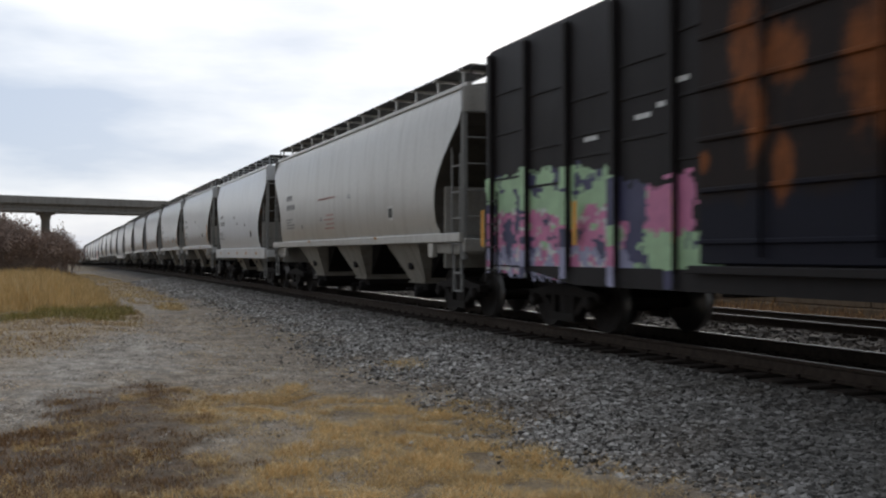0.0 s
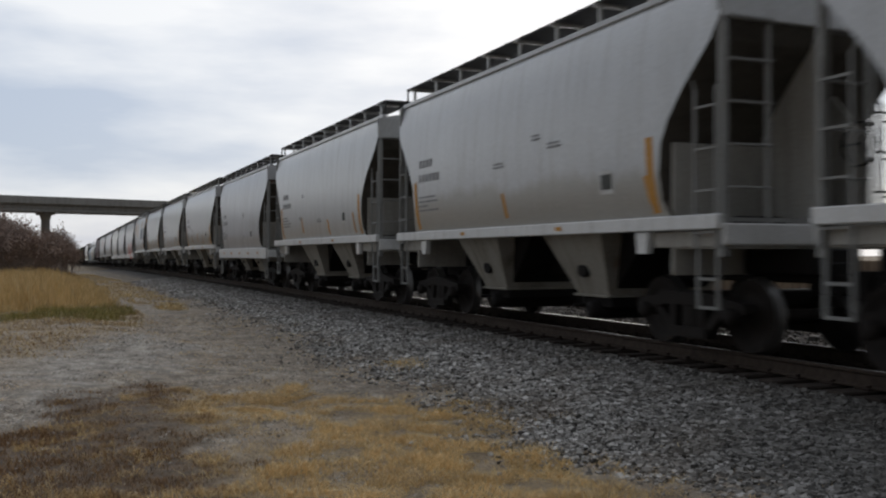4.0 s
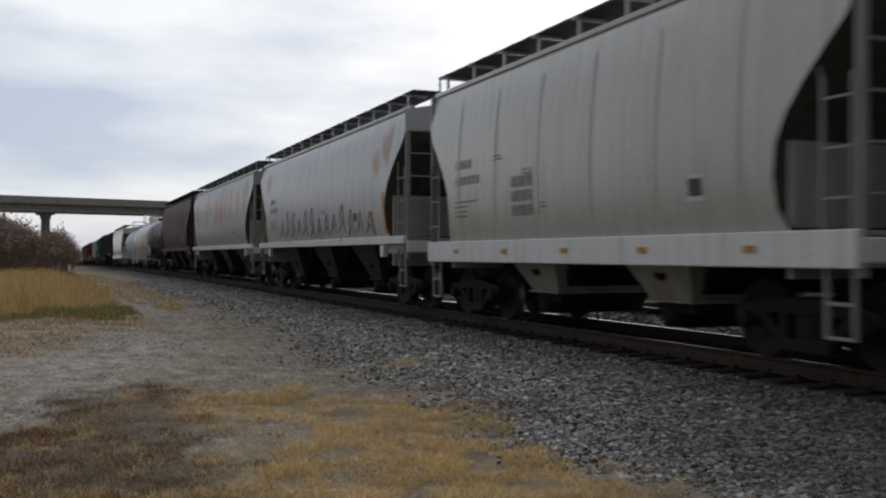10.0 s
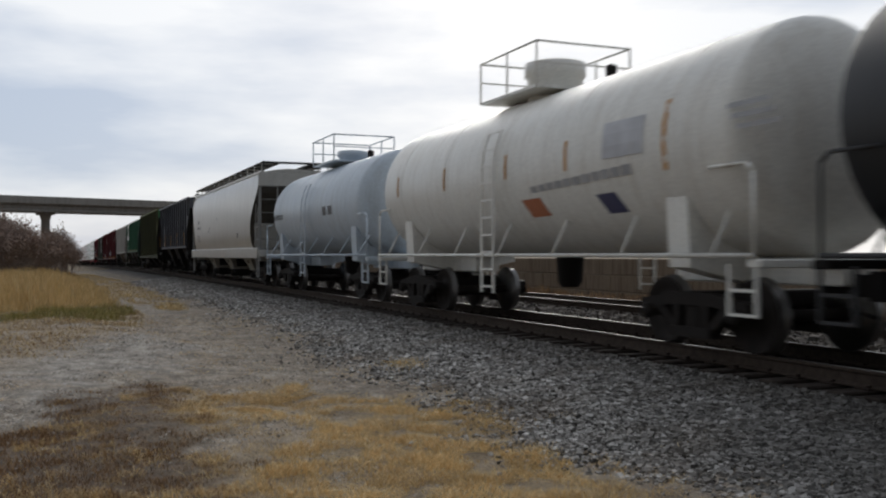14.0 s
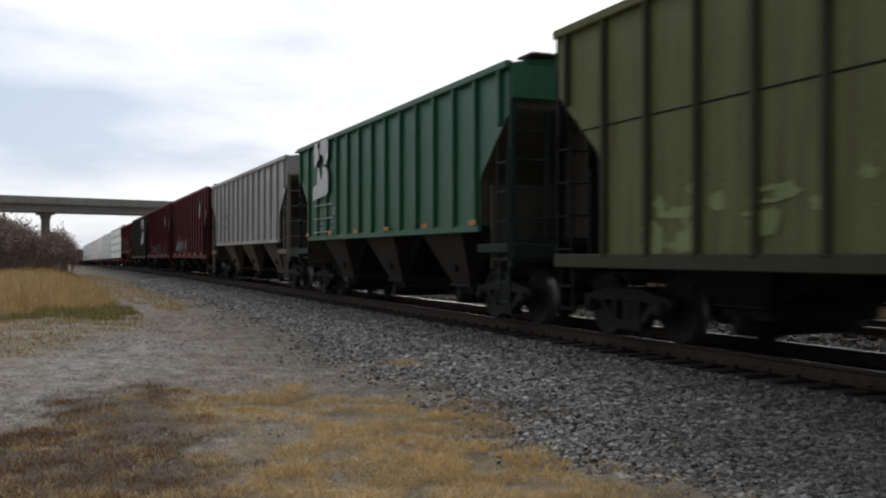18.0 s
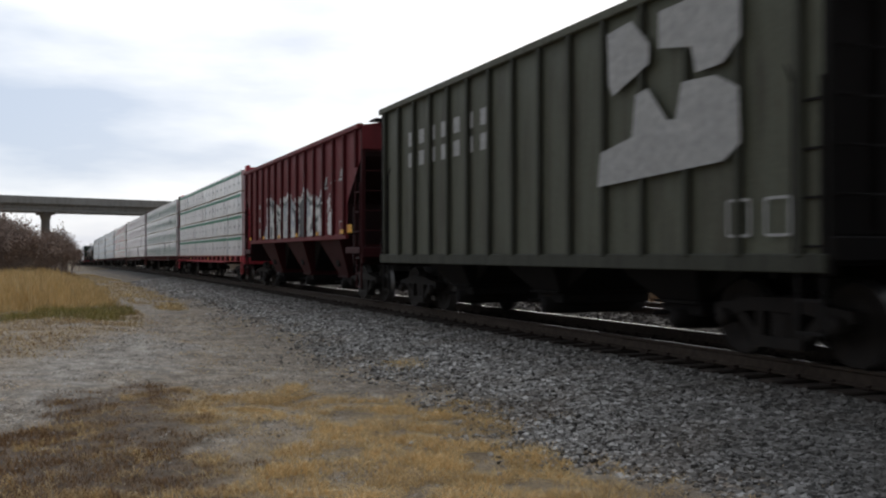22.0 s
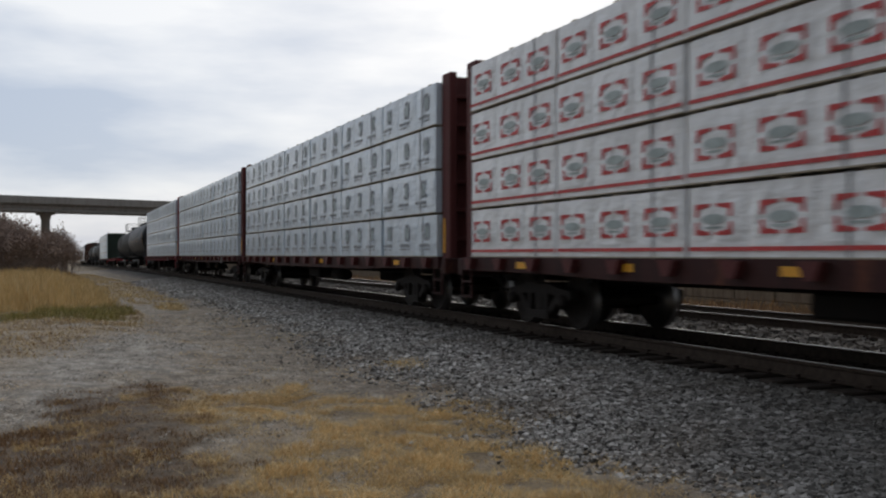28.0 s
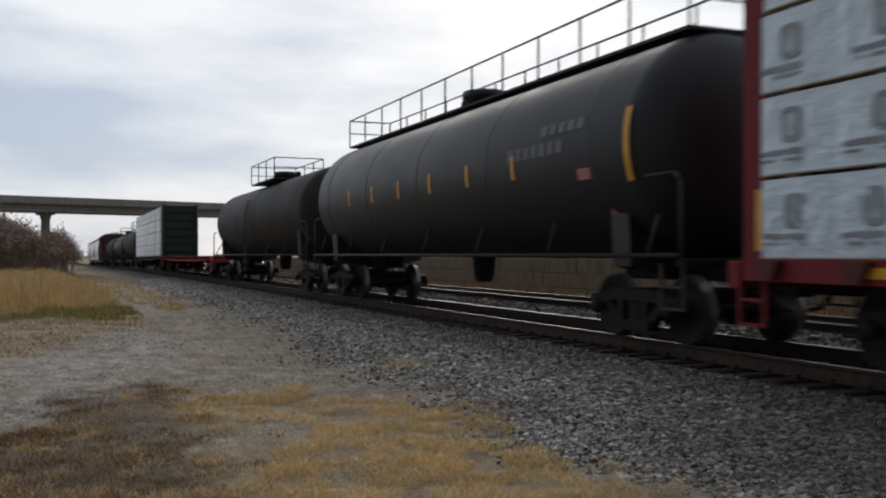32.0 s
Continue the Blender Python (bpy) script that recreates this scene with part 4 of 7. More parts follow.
def lumber_load(car, half, wrap, style, n_col, seed, tiers=4, z0=1.16, top=4.80, sides=(-1, 1), gap_mid=0.0, y_from=None, y_to=None):
    """Wrapped lumber bundles stacked on both sides of a centre beam; each bundle is a thing of its own."""
    rng = random.Random(seed)
    hb = half - 0.86
    ya, yb = (-hb if y_from is None else y_from), (hb if y_to is None else y_to)
    h = (top - z0) / tiers
    ln = (yb - ya - gap_mid) / n_col
    proto = {}
    for v in range(4):
        f = Form()
        ny, nz = 24, 5
        rg = random.Random(seed * 10 + v)
        # wrapped face with slack and creases
        rows = []
        for j in range(nz + 1):
            row = []
            for i in range(ny + 1):
                y = -ln / 2 + 0.02 + (ln - 0.04) * i / ny
                z = 0.015 + (h - 0.05) * j / nz
                edge = min(i, ny - i, 1) * min(j, nz - j, 1)
                row.append((0.62 + (-0.012 if i % 8 == 0 else rg.uniform(-0.004, 0.015) if edge else 0.0), y, z))
            rows.append(row)
        for s in (-1, 1):
            p = [(s * x, y, z) for r in rows for x, y, z in r]
            q = [(j * (ny + 1) + i, j * (ny + 1) + i + 1, (j + 1) * (ny + 1) + i + 1, (j + 1) * (ny + 1) + i) for j in range(nz) for i in range(ny)]
            f.add(p, q if s > 0 else [k[::-1] for k in q], False)
        y0, y1, zt = -ln / 2 + 0.02, ln / 2 - 0.02, h - 0.035
        f.add([(-0.62, y0, zt), (0.62, y0, zt), (0.62, y1, zt), (-0.62, y1, zt)], [(0, 1, 2, 3)])
        f.add([(-0.62, y0, 0.015), (0.62, y0, 0.015), (0.62, y0, zt), (-0.62, y0, zt)], [(0, 1, 2, 3)])
        f.add([(-0.62, y1, 0.015), (0.62, y1, 0.015), (0.62, y1, zt), (-0.62, y1, zt)], [(3, 2, 1, 0)])
        f.add([(-0.62, y0, 0.015), (0.62, y0, 0.015), (0.62, y1, 0.015), (-0.62, y1, 0.015)], [(3, 2, 1, 0)])
        b = thing("lumber_bundle", style["label"], "lumber bundle", style.get("group", "wrapped lumber bundles on the car"))
        part("wrap", f, wrap, b)
        proto[v] = b
        if v == 3:
            continue
        for k in range(1):
            yy = ln * (-0.27 + 0.54 * k) + rg.uniform(-0.1, 0.1)
            f = Form().prism_y([(-0.640, 0.0), (-0.634, 0.0), (-0.634, h - 0.030), (0.634, h - 0.030), (0.634, 0.0), (0.640, 0.0), (0.640, h - 0.024), (-0.640, h - 0.024)], yy - 0.018, yy + 0.018)
            part("strap", f, STRAP, b)
        f = Form()
        for yy in (-ln * 0.36, 0.0, ln * 0.36):
            f.box(-0.60, 0.60, yy - 0.05, yy + 0.05, h - 0.035, h, 0.0)
        f.box(-0.646, 0.646, -ln / 2 + 0.03, ln / 2 - 0.03, 0.004, 0.022)
        tagged(part("dunnage", f, DUNNAGE, b, "thin wooden spacer boards"), kind="stuff")
        style["print"](b, ln, h, rg)
    used = set()
    for s in sides:
        for c in range(n_col):
            yc = ya + (c + 0.5) * ln + (gap_mid if c >= n_col / 2 else 0.0)
            for t in range(tiers):
                v = rng.randrange(3) if s < 0 else 3
                if v in used:
                    b = copy_thing(proto[v], Matrix())
                else:
                    b = proto[v]
                    used.add(v)
                BUNDLES.append((b, car, (s * (0.74 + rng.uniform(-0.012, 0.012)), yc + rng.uniform(-0.03, 0.03), z0 + t * h)))
    for v in range(4):
        if v not in used:
            for o in (*proto[v].children_recursive, proto[v]):
                bpy.data.objects.remove(o)


STRAP = plain("strap_grey", (0.30, 0.31, 0.33), 0.5, 0, 0.2, 6.0, 0.0)
DUNNAGE = plain("dunnage_wood", (0.40, 0.35, 0.27), 0.85, 0, 0.3, 6.0)


def flat_print(parent, shapes, mat, s_list=(-1, 1), x=0.640):
    """Print on a wrap: shapes are lists of (y, z) outlines."""
    f = Form()
    for s in s_list:
        for poly in shapes:
            p = [(s * x, -s * y, z) for y, z in poly]
            f.add(p, [tuple(range(len(poly)))])
    tagged(part("print", f, mat, parent), kind="stuff")


def rect(y, z, w, h):
    return [(y - w / 2, z - h / 2), (y + w / 2, z - h / 2), (y + w / 2, z + h / 2), (y - w / 2, z + h / 2)]


def oval(y, z, w, h, n=14):
    return [(y + w / 2 * math.cos(2 * math.pi * i / n), z + h / 2 * math.sin(2 * math.pi * i / n)) for i in range(n)]


# ---------------- ground ----------------
def ground_z(x, y):
    """Cross-section: path level, ballast shoulder, both tracks, far verge; plus the grade."""
    base = float(np.interp(x, [-60, -4, 2.0, 4.7, 5.6, 7.15, 7.5, 15.2, 17.5, 19.0, 60], [-0.2, -0.45, -0.56, -0.58, -0.46, -0.29, -0.235, -0.24, -0.55, -0.6, -0.6]))
    if x < 3:
        base += 0.03 * math.sin(x * 1.7 + y * 0.9) * math.sin(y * 0.43)
    return base + drop(y)


PATCH_NOISE = lambda x, y, s, o=0.0: 0.5 + 0.5 * noise.fractal(Vector((x * s + o, y * s - o, o * 0.7)), 0.9, 2.1, 4)


def inside(poly, x, y):
    """How deep a point lies in an outline, in metres (negative outside)."""
    best, ins = 1e9, False
    n = len(poly)
    for i in range(n):
        (x0, y0), (x1, y1) = poly[i], poly[(i + 1) % n]
        dx, dy = x1 - x0, y1 - y0
        t = max(0, min(1, ((x - x0) * dx + (y - y0) * dy) / (dx * dx + dy * dy + 1e-9)))
        best = min(best, math.hypot(x - x0 - t * dx, y - y0 - t * dy))
        if (y0 > y) != (y1 > y) and x < x0 + (y - y0) * dx / (dy + 1e-12):
            ins = not ins
    return best if ins else -best


GOLD = [(0.5, 4.5), (0.78, 7.0), (1.0, 8.7), (1.1, 10.5), (1.45, 12.4), (1.85, 13.4), (2.1, 12.5), (2.7, 12.9), (3.25, 12.2), (3.35, 11.4), (3.8, 10.8), (4.15, 10.4), (4.8, 10.5), (5.0, 9.6), (4.9, 8.8), (4.5, 8.3), (4.2, 7.5), (4.2, 6.9), (4.3, 6.4), (4.4, 5.6), (4.2, 3.5), (1.0, 3.5)]
BARE = [[(1.1, 9.2), (1.6, 9.6), (2.1, 9.8), (2.6, 9.3), (2.6, 8.9), (2.25, 8.5), (1.6, 8.3), (1.3, 8.5)], [(2.3, 11.2), (2.9, 11.1), (3.1, 10.7), (2.5, 10.4)], [(1.9, 7.6), (2.3, 7.7), (2.5, 7.3), (2.1, 7.1)]]
PALE = [(-0.9, 16.8), (-0.5, 10.1), (0.0, 11.2), (0.7, 13.2), (1.7, 15.3), (2.7, 19.0), (1.8, 21.9), (0.1, 18.5), (-4, 16), (-4, 11)]
RED = [(-4.0, 9.0), (-0.45, 9.9), (0.15, 10.5), (0.55, 12.0), (1.2, 12.9), (1.4, 12.2), (1.15, 9.8), (1.0, 8.0), (0.9, 7.0), (0.6, 4.0), (-4.0, 4.0)]
TALL = [(-60, 130), (1.4, 130), (2.1, 78), (2.3, 45), (2.1, 35), (1.2, 32.5), (0.1, 31.5), (-1.5, 30.5), (-60, 30.0)]
SPARSE = [(3.4, 110), (4.6, 64), (4.6, 37), (4.0, 30), (3.3, 31), (2.6, 34), (2.2, 45), (2.0, 70), (1.6, 110)]
VERGE = [(2.3, 35), (2.1, 26), (1.25, 22.3), (0.2, 21.0), (-0.3, 17.0), (-0.75, 15.6), (-6, 15.0), (-6, 33), (-1.5, 33)]


COVER = {}


def cover(x, y):
    """Ground shares, kept on a fine grid."""
    key = (round(x * 14), round(y * 14)) if -5 < x < 7 and y < 30 else (x, y)
    if key not in COVER:
        COVER[key] = ground_share(x, y)
    return COVER[key]


def ground_share(x, y):
    """Shares of ballast, straw and brown weeds at a place on the ground."""
    n1 = PATCH_NOISE(x, y, 0.55, 3.0)
    n2 = PATCH_NOISE(x, y, 1.9, 9.0)
    edge = 4.5 + 1.8 * (n1 - 0.5) + 1.4 * (n2 - 0.5) + 0.02 * max(0.0, min(30.0, y - 8))
    ballast = max(0.0, min(1.0, (x - edge) / 1.5))
    straw = 0.0
    for poly, amount in ((GOLD, 1.0), (TALL, 1.0), (SPARSE, 0.35 * max(0.0, min(1.0, (n1 - 0.42) / 0.12))), (VERGE, 0.85 * max(0.25, min(1.0, (n2 - 0.40) / 0.12)))):
        if -65 < x < 6 and 2 < y < 135:
            d = inside(poly, x, y)
            if d > -0.8:
                straw = max(straw, amount * max(0.0, min(1.0, (d + 1.5 * (n2 - 0.5) + 0.7 * (n1 - 0.45) + 0.25) / 0.9)))
    bare = max(0.0, min(1.0, (PATCH_NOISE(x, y, 1.25, 21.0) - 0.56) / 0.08))
    if inside(GOLD, x, y) > -0.6:
        straw *= 1 - 0.55 * bare * max(0.0, min(1.0, (x - 0.9) / 0.7))
        straw *= 1 - 0.30 * max(0.0, min(1.0, (1.9 - x) / 0.8))
        for poly in BARE:
            straw *= 1 - 0.5 * max(0.0, min(1.0, (inside(poly, x, y) + 1.1 * (n2 - 0.5) + 0.08) / 0.3))
    pale = 0.0
    if -6 < x < 4 and 9 < y < 24:
        pale = max(0.0, min(1.0, (inside(PALE, x, y) + 2.2 * (n2 - 0.5) + 1.2 * (n1 - 0.5) + 0.25) / 1.0))
    weeds = 0.0
    if -6 < x < 3 and 3 < y < 15:
        d = inside(RED, x, y)
        weeds = max(0.0, min(1.0, (d + 1.3 * (n2 - 0.5) + 0.55) / 0.7))
    if x < -8 or x > 19 or y > 135 or y < -3:
        straw = max(straw, 0.75)
    if x > 19:
        ballast = 0.0
    return ballast, straw, weeds, pale


def make_ground():
    xs = [-2500, -900, -350, -150, -80, -50, -35, -25, -18, -13, -10, -8] + list(np.arange(-6.5, 8.0, 0.14)) + [8.5, 9, 10, 11, 12, 13, 14, 15, 15.6, 16.5, 17.5, 18.2, 19, 21, 25, 35, 60, 120, 350, 900, 2500]
    ys = [-600, -200, -80, -30, -12, -4, 0, 2] + list(np.arange(3.0, 16, 0.14)) + list(np.arange(16, 36, 0.3)) + list(np.arange(36, 80, 1.0)) + list(np.arange(80, 160, 4.0)) + [170, 190, 220, 260, 310, 380, 460, 560, 700, 1000, 1600, 2600, 4200]
    nx, ny = len(xs), len(ys)
    verts, cols = [], []
    for y in ys:
        for x in xs:
            c = cover(x, y)
            bump = 0.0
            if -7 < x < 7.2 and 2.5 < y < 36:
                bump = 0.05 * (PATCH_NOISE(x, y, 0.8, 5.0) - 0.5) + 0.035 * (PATCH_NOISE(x, y, 3.5, 2.0) - 0.5)
            verts.append((x, y, ground_z(x, y) + bump))
            cols += c
    faces = [(j * nx + i, j * nx + i + 1, (j + 1) * nx + i + 1, (j + 1) * nx + i) for j in range(ny - 1) for i in range(nx - 1)]
    me = bpy.data.meshes.new("ground")
    me.from_pydata(verts, [], faces)
    me.polygons.foreach_set("use_smooth", [True] * len(faces))
    att = me.color_attributes.new("cover", "FLOAT_COLOR", "POINT")
    att.data.foreach_set("color", cols)
    m, nt, bsdf = shader("ground_gravel_and_straw")
    tc = nt.nodes.new("ShaderNodeTexCoord").outputs["Object"]
    at = nt.nodes.new("ShaderNodeVertexColor")
    at.layer_name = "cover"
    sep = nt.nodes.new("ShaderNodeSeparateColor")
    nt.links.new(at.outputs["Color"], sep.inputs[0])
    vor = nt.nodes.new("ShaderNodeTexVoronoi")
    vor.inputs["Scale"].default_value = 30.0
    nt.links.new(tc, vor.inputs["Vector"])
    vor2 = nt.nodes.new("ShaderNodeTexVoronoi")
    vor2.inputs["Scale"].default_value = 16.0
    nt.links.new(tc, vor2.inputs["Vector"])
    hsv = nt.nodes.new("ShaderNodeSeparateColor")
    nt.links.new(vor.outputs["Color"], hsv.inputs[0])
    hsv2 = nt.nodes.new("ShaderNodeSeparateColor")
    nt.links.new(vor2.outputs["Color"], hsv2.inputs[0])
    big = noise_node(nt, tc, 0.45, 5, 0.6)
    mid = noise_node(nt, tc, 2.3, 5, 0.6)
    fine = noise_node(nt, tc, 40.0, 3, 0.6)
    vor3 = nt.nodes.new("ShaderNodeTexVoronoi")
    vor3.inputs["Scale"].default_value = 62.0
    nt.links.new(tc, vor3.inputs["Vector"])
    hsv3 = nt.nodes.new("ShaderNodeSeparateColor")
    nt.links.new(vor3.outputs["Color"], hsv3.inputs[0])
    gravel = mix_node(nt, ramp_node(nt, hsv.outputs[0], 0.1, 0.95), (0.165, 0.134, 0.100), (0.45, 0.385, 0.30))
    gravel = mix_node(nt, ramp_node(nt, hsv3.outputs[0], 0.78, 0.90, 0.8), gravel, (0.58, 0.545, 0.49))
    gravel = mix_node(nt, ramp_node(nt, hsv3.outputs[1], 0.70, 0.84, 0.9), gravel, (0.06, 0.048, 0.038))
    gravel = mix_node(nt, ramp_node(nt, noise_node(nt, tc, 7.0, 4, 0.65), 0.45, 0.66, 0.55), gravel, (0.15, 0.108, 0.072))
    gravel = mix_node(nt, ramp_node(nt, big, 0.40, 0.60), gravel, mix_node(nt, 0.55, gravel, (0.27, 0.205, 0.14)))
    gravel = mix_node(nt, ramp_node(nt, mid, 0.46, 0.64, 0.8), gravel, mix_node(nt, 0.65, gravel, (0.18, 0.125, 0.078)))
    litter = noise_node(nt, tc, 1.5, 8, 0.72, (1.0, 0.7, 1.0))
    gravel = mix_node(nt, ramp_node(nt, litter, 0.50, 0.62, 0.75), gravel, mix_node(nt, ramp_node(nt, fine, 0.40, 0.60), (0.05, 0.036, 0.024), (0.20, 0.15, 0.095)))
    pale = mix_node(nt, ramp_node(nt, hsv.outputs[1], 0.1, 0.95), (0.19, 0.18, 0.165), (0.47, 0.455, 0.425))
    pale = mix_node(nt, ramp_node(nt, hsv3.outputs[2], 0.72, 0.86, 0.8), pale, (0.09, 0.08, 0.07))
    gravel = mix_node(nt, ramp_node(nt, at.outputs["Alpha"], 0.0, 1.0, 0.55), gravel, pale)
    stone = mix_node(nt, ramp_node(nt, hsv2.outputs[1], 0.1, 0.95), (0.035, 0.032, 0.029), (0.17, 0.16, 0.148))
    straw = mix_node(nt, ramp_node(nt, mid, 0.35, 0.65), (0.19, 0.13, 0.066), (0.46, 0.335, 0.17))
    straw = mix_node(nt, ramp_node(nt, fine, 0.42, 0.58, 0.75), straw, (0.075, 0.05, 0.028))
    weed = mix_node(nt, ramp_node(nt, noise_node(nt, tc, 9.0, 5, 0.7), 0.36, 0.64), (0.024, 0.015, 0.008), (0.125, 0.076, 0.038))
    pos = nt.nodes.new("ShaderNodeSeparateXYZ")
    nt.links.new(tc, pos.inputs[0])
    # stone darkens towards the rails: grease plus the train's shade painted in
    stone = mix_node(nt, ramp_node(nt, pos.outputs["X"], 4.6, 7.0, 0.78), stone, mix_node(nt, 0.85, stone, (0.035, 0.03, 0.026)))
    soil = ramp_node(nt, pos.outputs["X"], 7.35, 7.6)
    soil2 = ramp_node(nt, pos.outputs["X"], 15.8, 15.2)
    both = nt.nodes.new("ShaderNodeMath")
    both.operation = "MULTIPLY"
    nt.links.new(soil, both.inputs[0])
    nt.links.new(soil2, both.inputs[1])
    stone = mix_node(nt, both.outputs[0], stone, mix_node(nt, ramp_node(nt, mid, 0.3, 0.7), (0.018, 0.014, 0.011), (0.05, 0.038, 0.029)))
    # clumps of coarser and finer grit
    clump = noise_node(nt, tc, 4.2, 6, 0.7, (1.0, 0.6, 1.0))
    gravel = mix_node(nt, ramp_node(nt, clump, 0.50, 0.60, 0.8), gravel, mix_node(nt, 0.62, gravel, (0.045, 0.034, 0.024)))
    gravel = mix_node(nt, ramp_node(nt, clump, 0.46, 0.38, 0.6), gravel, mix_node(nt, 0.5, gravel, (0.60, 0.54, 0.45)))
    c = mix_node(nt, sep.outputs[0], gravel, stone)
    c = mix_node(nt, ramp_node(nt, sep.outputs[2], 0, 0.6, 0.97), c, weed)
    c = mix_node(nt, ramp_node(nt, sep.outputs[1], 0, 1, 0.75), c, straw)
    nt.links.new(c, bsdf.inputs["Base Color"])
    bsdf.inputs["Roughness"].default_value = 0.92
    bump_node(nt, bsdf, mix_node(nt, 0.5, vor.outputs["Distance"], vor2.outputs["Distance"]), 0.7, 0.03)
    me.materials.append(m)
    return tagged(new("ground", me), "grey gravel path with dry straw patches beside the railway", "ground", "", "structure")


make_ground()


def scatter_mesh(name, verts, faces, material):
    """A mesh from arrays: verts (n, 3), faces (m, k)."""
    me = bpy.data.meshes.new(name)
    n, m, k = len(verts), len(faces), faces.shape[1]
    me.vertices.add(n)
    me.vertices.foreach_set("co", verts.astype(np.float32).ravel())
    me.loops.add(m * k)
    me.loops.foreach_set("vertex_index", faces.astype(np.int32).ravel())
    me.polygons.add(m)
    me.polygons.foreach_set("loop_start", np.arange(0, m * k, k, dtype=np.int32))
    me.polygons.foreach_set("use_smooth", np.zeros(m, dtype=bool))
    me.update(calc_edges=True)
    me.materials.append(material)
    return me


def stone_material(name, dark, light, tan, grease_and_shade=False):
    m, nt, bsdf = shader(name)
    geo = nt.nodes.new("ShaderNodeNewGeometry")
    tc = nt.nodes.new("ShaderNodeTexCoord").outputs["Object"]
    fine = noise_node(nt, tc, 60.0, 3, 0.6)
    big = noise_node(nt, tc, 0.8, 3, 0.6)
    c = mix_node(nt, ramp_node(nt, geo.outputs["Random Per Island"], 0.0, 0.86), dark, mix_node(nt, 0.55, dark, light))
    c = mix_node(nt, ramp_node(nt, geo.outputs["Random Per Island"], 0.82, 0.90), c, light)
    c = mix_node(nt, ramp_node(nt, geo.outputs["Random Per Island"], 0.22, 0.16, 0.7), c, (0.04, 0.036, 0.032))
    c = mix_node(nt, ramp_node(nt, big, 0.5, 0.68, 0.5), c, tan)
    c = mix_node(nt, ramp_node(nt, fine, 0.4, 0.7, 0.4), c, mix_node(nt, 0.5, c, (0.02, 0.02, 0.02)))
    if grease_and_shade:
        # oil and brake dust towards the rails, with the train's shade painted in
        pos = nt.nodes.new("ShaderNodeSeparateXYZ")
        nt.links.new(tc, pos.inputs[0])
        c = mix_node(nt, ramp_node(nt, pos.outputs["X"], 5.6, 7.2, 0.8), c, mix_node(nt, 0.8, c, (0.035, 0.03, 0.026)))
        # painted-in shade: stones darken towards the near right, beside the train
        shade_y, shade_x = ramp_node(nt, pos.outputs["Y"], 11.0, 4.5, 0.95), ramp_node(nt, pos.outputs["X"], 4.2, 5.4)
        corner_shade = nt.nodes.new("ShaderNodeMath")
        corner_shade.operation = "MULTIPLY"
        nt.links.new(shade_y, corner_shade.inputs[0])
        nt.links.new(shade_x, corner_shade.inputs[1])
        c = mix_node(nt, corner_shade.outputs[0], c, mix_node(nt, 0.82, c, (0.030, 0.029, 0.027)))
    nt.links.new(c, bsdf.inputs["Base Color"])
    bsdf.inputs["Roughness"].default_value = 0.9
    return m


def stones(name, label, n, region, size, material, seed, flat=1.0):
    """Loose broken stones, each a jittered eight-cornered lump, strewn where region(x, y) allows."""
    rg = np.random.RandomState(seed)
    pts = []
    while len(pts) < n:
        p = region(rg)
        if p:
            pts.append(p)
    pts = np.array(pts)
    cube = np.array([(x, y, z) for x in (-1, 1) for y in (-1, 1) for z in (-1, 1)], float)
    quad = np.array([(0, 1, 3, 2), (4, 6, 7, 5), (0, 4, 5, 1), (2, 3, 7, 6), (0, 2, 6, 4), (1, 5, 7, 3)])
    s = rg.uniform(size[0], size[1], n) * pts[:, 3]
    v = cube[None] * (1 + rg.uniform(-0.45, 0.25, (n, 8, 3)))
    v *= (s[:, None] * rg.uniform(0.6, 1.15, (n, 3)))[:, None, :]
    a, b = rg.uniform(0, 6.28, n), rg.uniform(-0.7, 0.7, n)
    ca, sa, cb, sb = np.cos(a), np.sin(a), np.cos(b), np.sin(b)
    x, y, z = v[..., 0], v[..., 1], v[..., 2]
    y, z = y * cb[:, None] - z * sb[:, None], y * sb[:, None] + z * cb[:, None]
    x, y = x * ca[:, None] - y * sa[:, None], x * sa[:, None] + y * ca[:, None]
    v = np.stack([x, y, z], -1) + pts[:, None, :3]
    v[..., 2] = pts[:, None, 2] + (v[..., 2] - pts[:, None, 2]) * flat
    f = quad[None] + 8 * np.arange(n)[:, None, None]
    return tagged(new(name, scatter_mesh(name, v.reshape(-1, 3), f.reshape(-1, 4), material)), label, "gravel", "", "stuff")


def shoulder_region(rg):
    u = rg.rand()
    y = 3.5 + 62 * u ** 2.1
    x = rg.uniform(2.6, 7.42)
    if PATCH_NOISE(x, y, 0.55, 3.0) * 1.5 + 4.0 + 0.045 * min(16.0, max(0.0, y - 8)) > x + rg.normal(0.0, 0.5):
        return None
    return x, y, ground_z(x, y) + 0.008, (1.0 + 0.4 * u) * min(1.0, 0.55 + 0.2 * max(0.0, x - 3.6))


def mid_region(rg):
    u = rg.rand()
    y = 7 + 65 * u ** 1.5
    x = rg.uniform(9.6, 15.0)
    return x, y, ground_z(x, y) + 0.012, 1.2 + 0.6 * u


def path_region(rg):
    u = rg.rand()
    y = 4.5 + 24 * u ** 1.5
    x = rg.uniform(-4.0, 5.8)
    if PATCH_NOISE(x, y, 1.1, 40.0) < 0.35 + 0.2 * rg.rand() or (-4 < x < 2 and y < 13.5 and rg.rand() < 0.75 and inside(RED, x, y) > -0.2):
        return None
    return x, y, ground_z(x, y) + 0.004, 1.0 + 0.6 * u


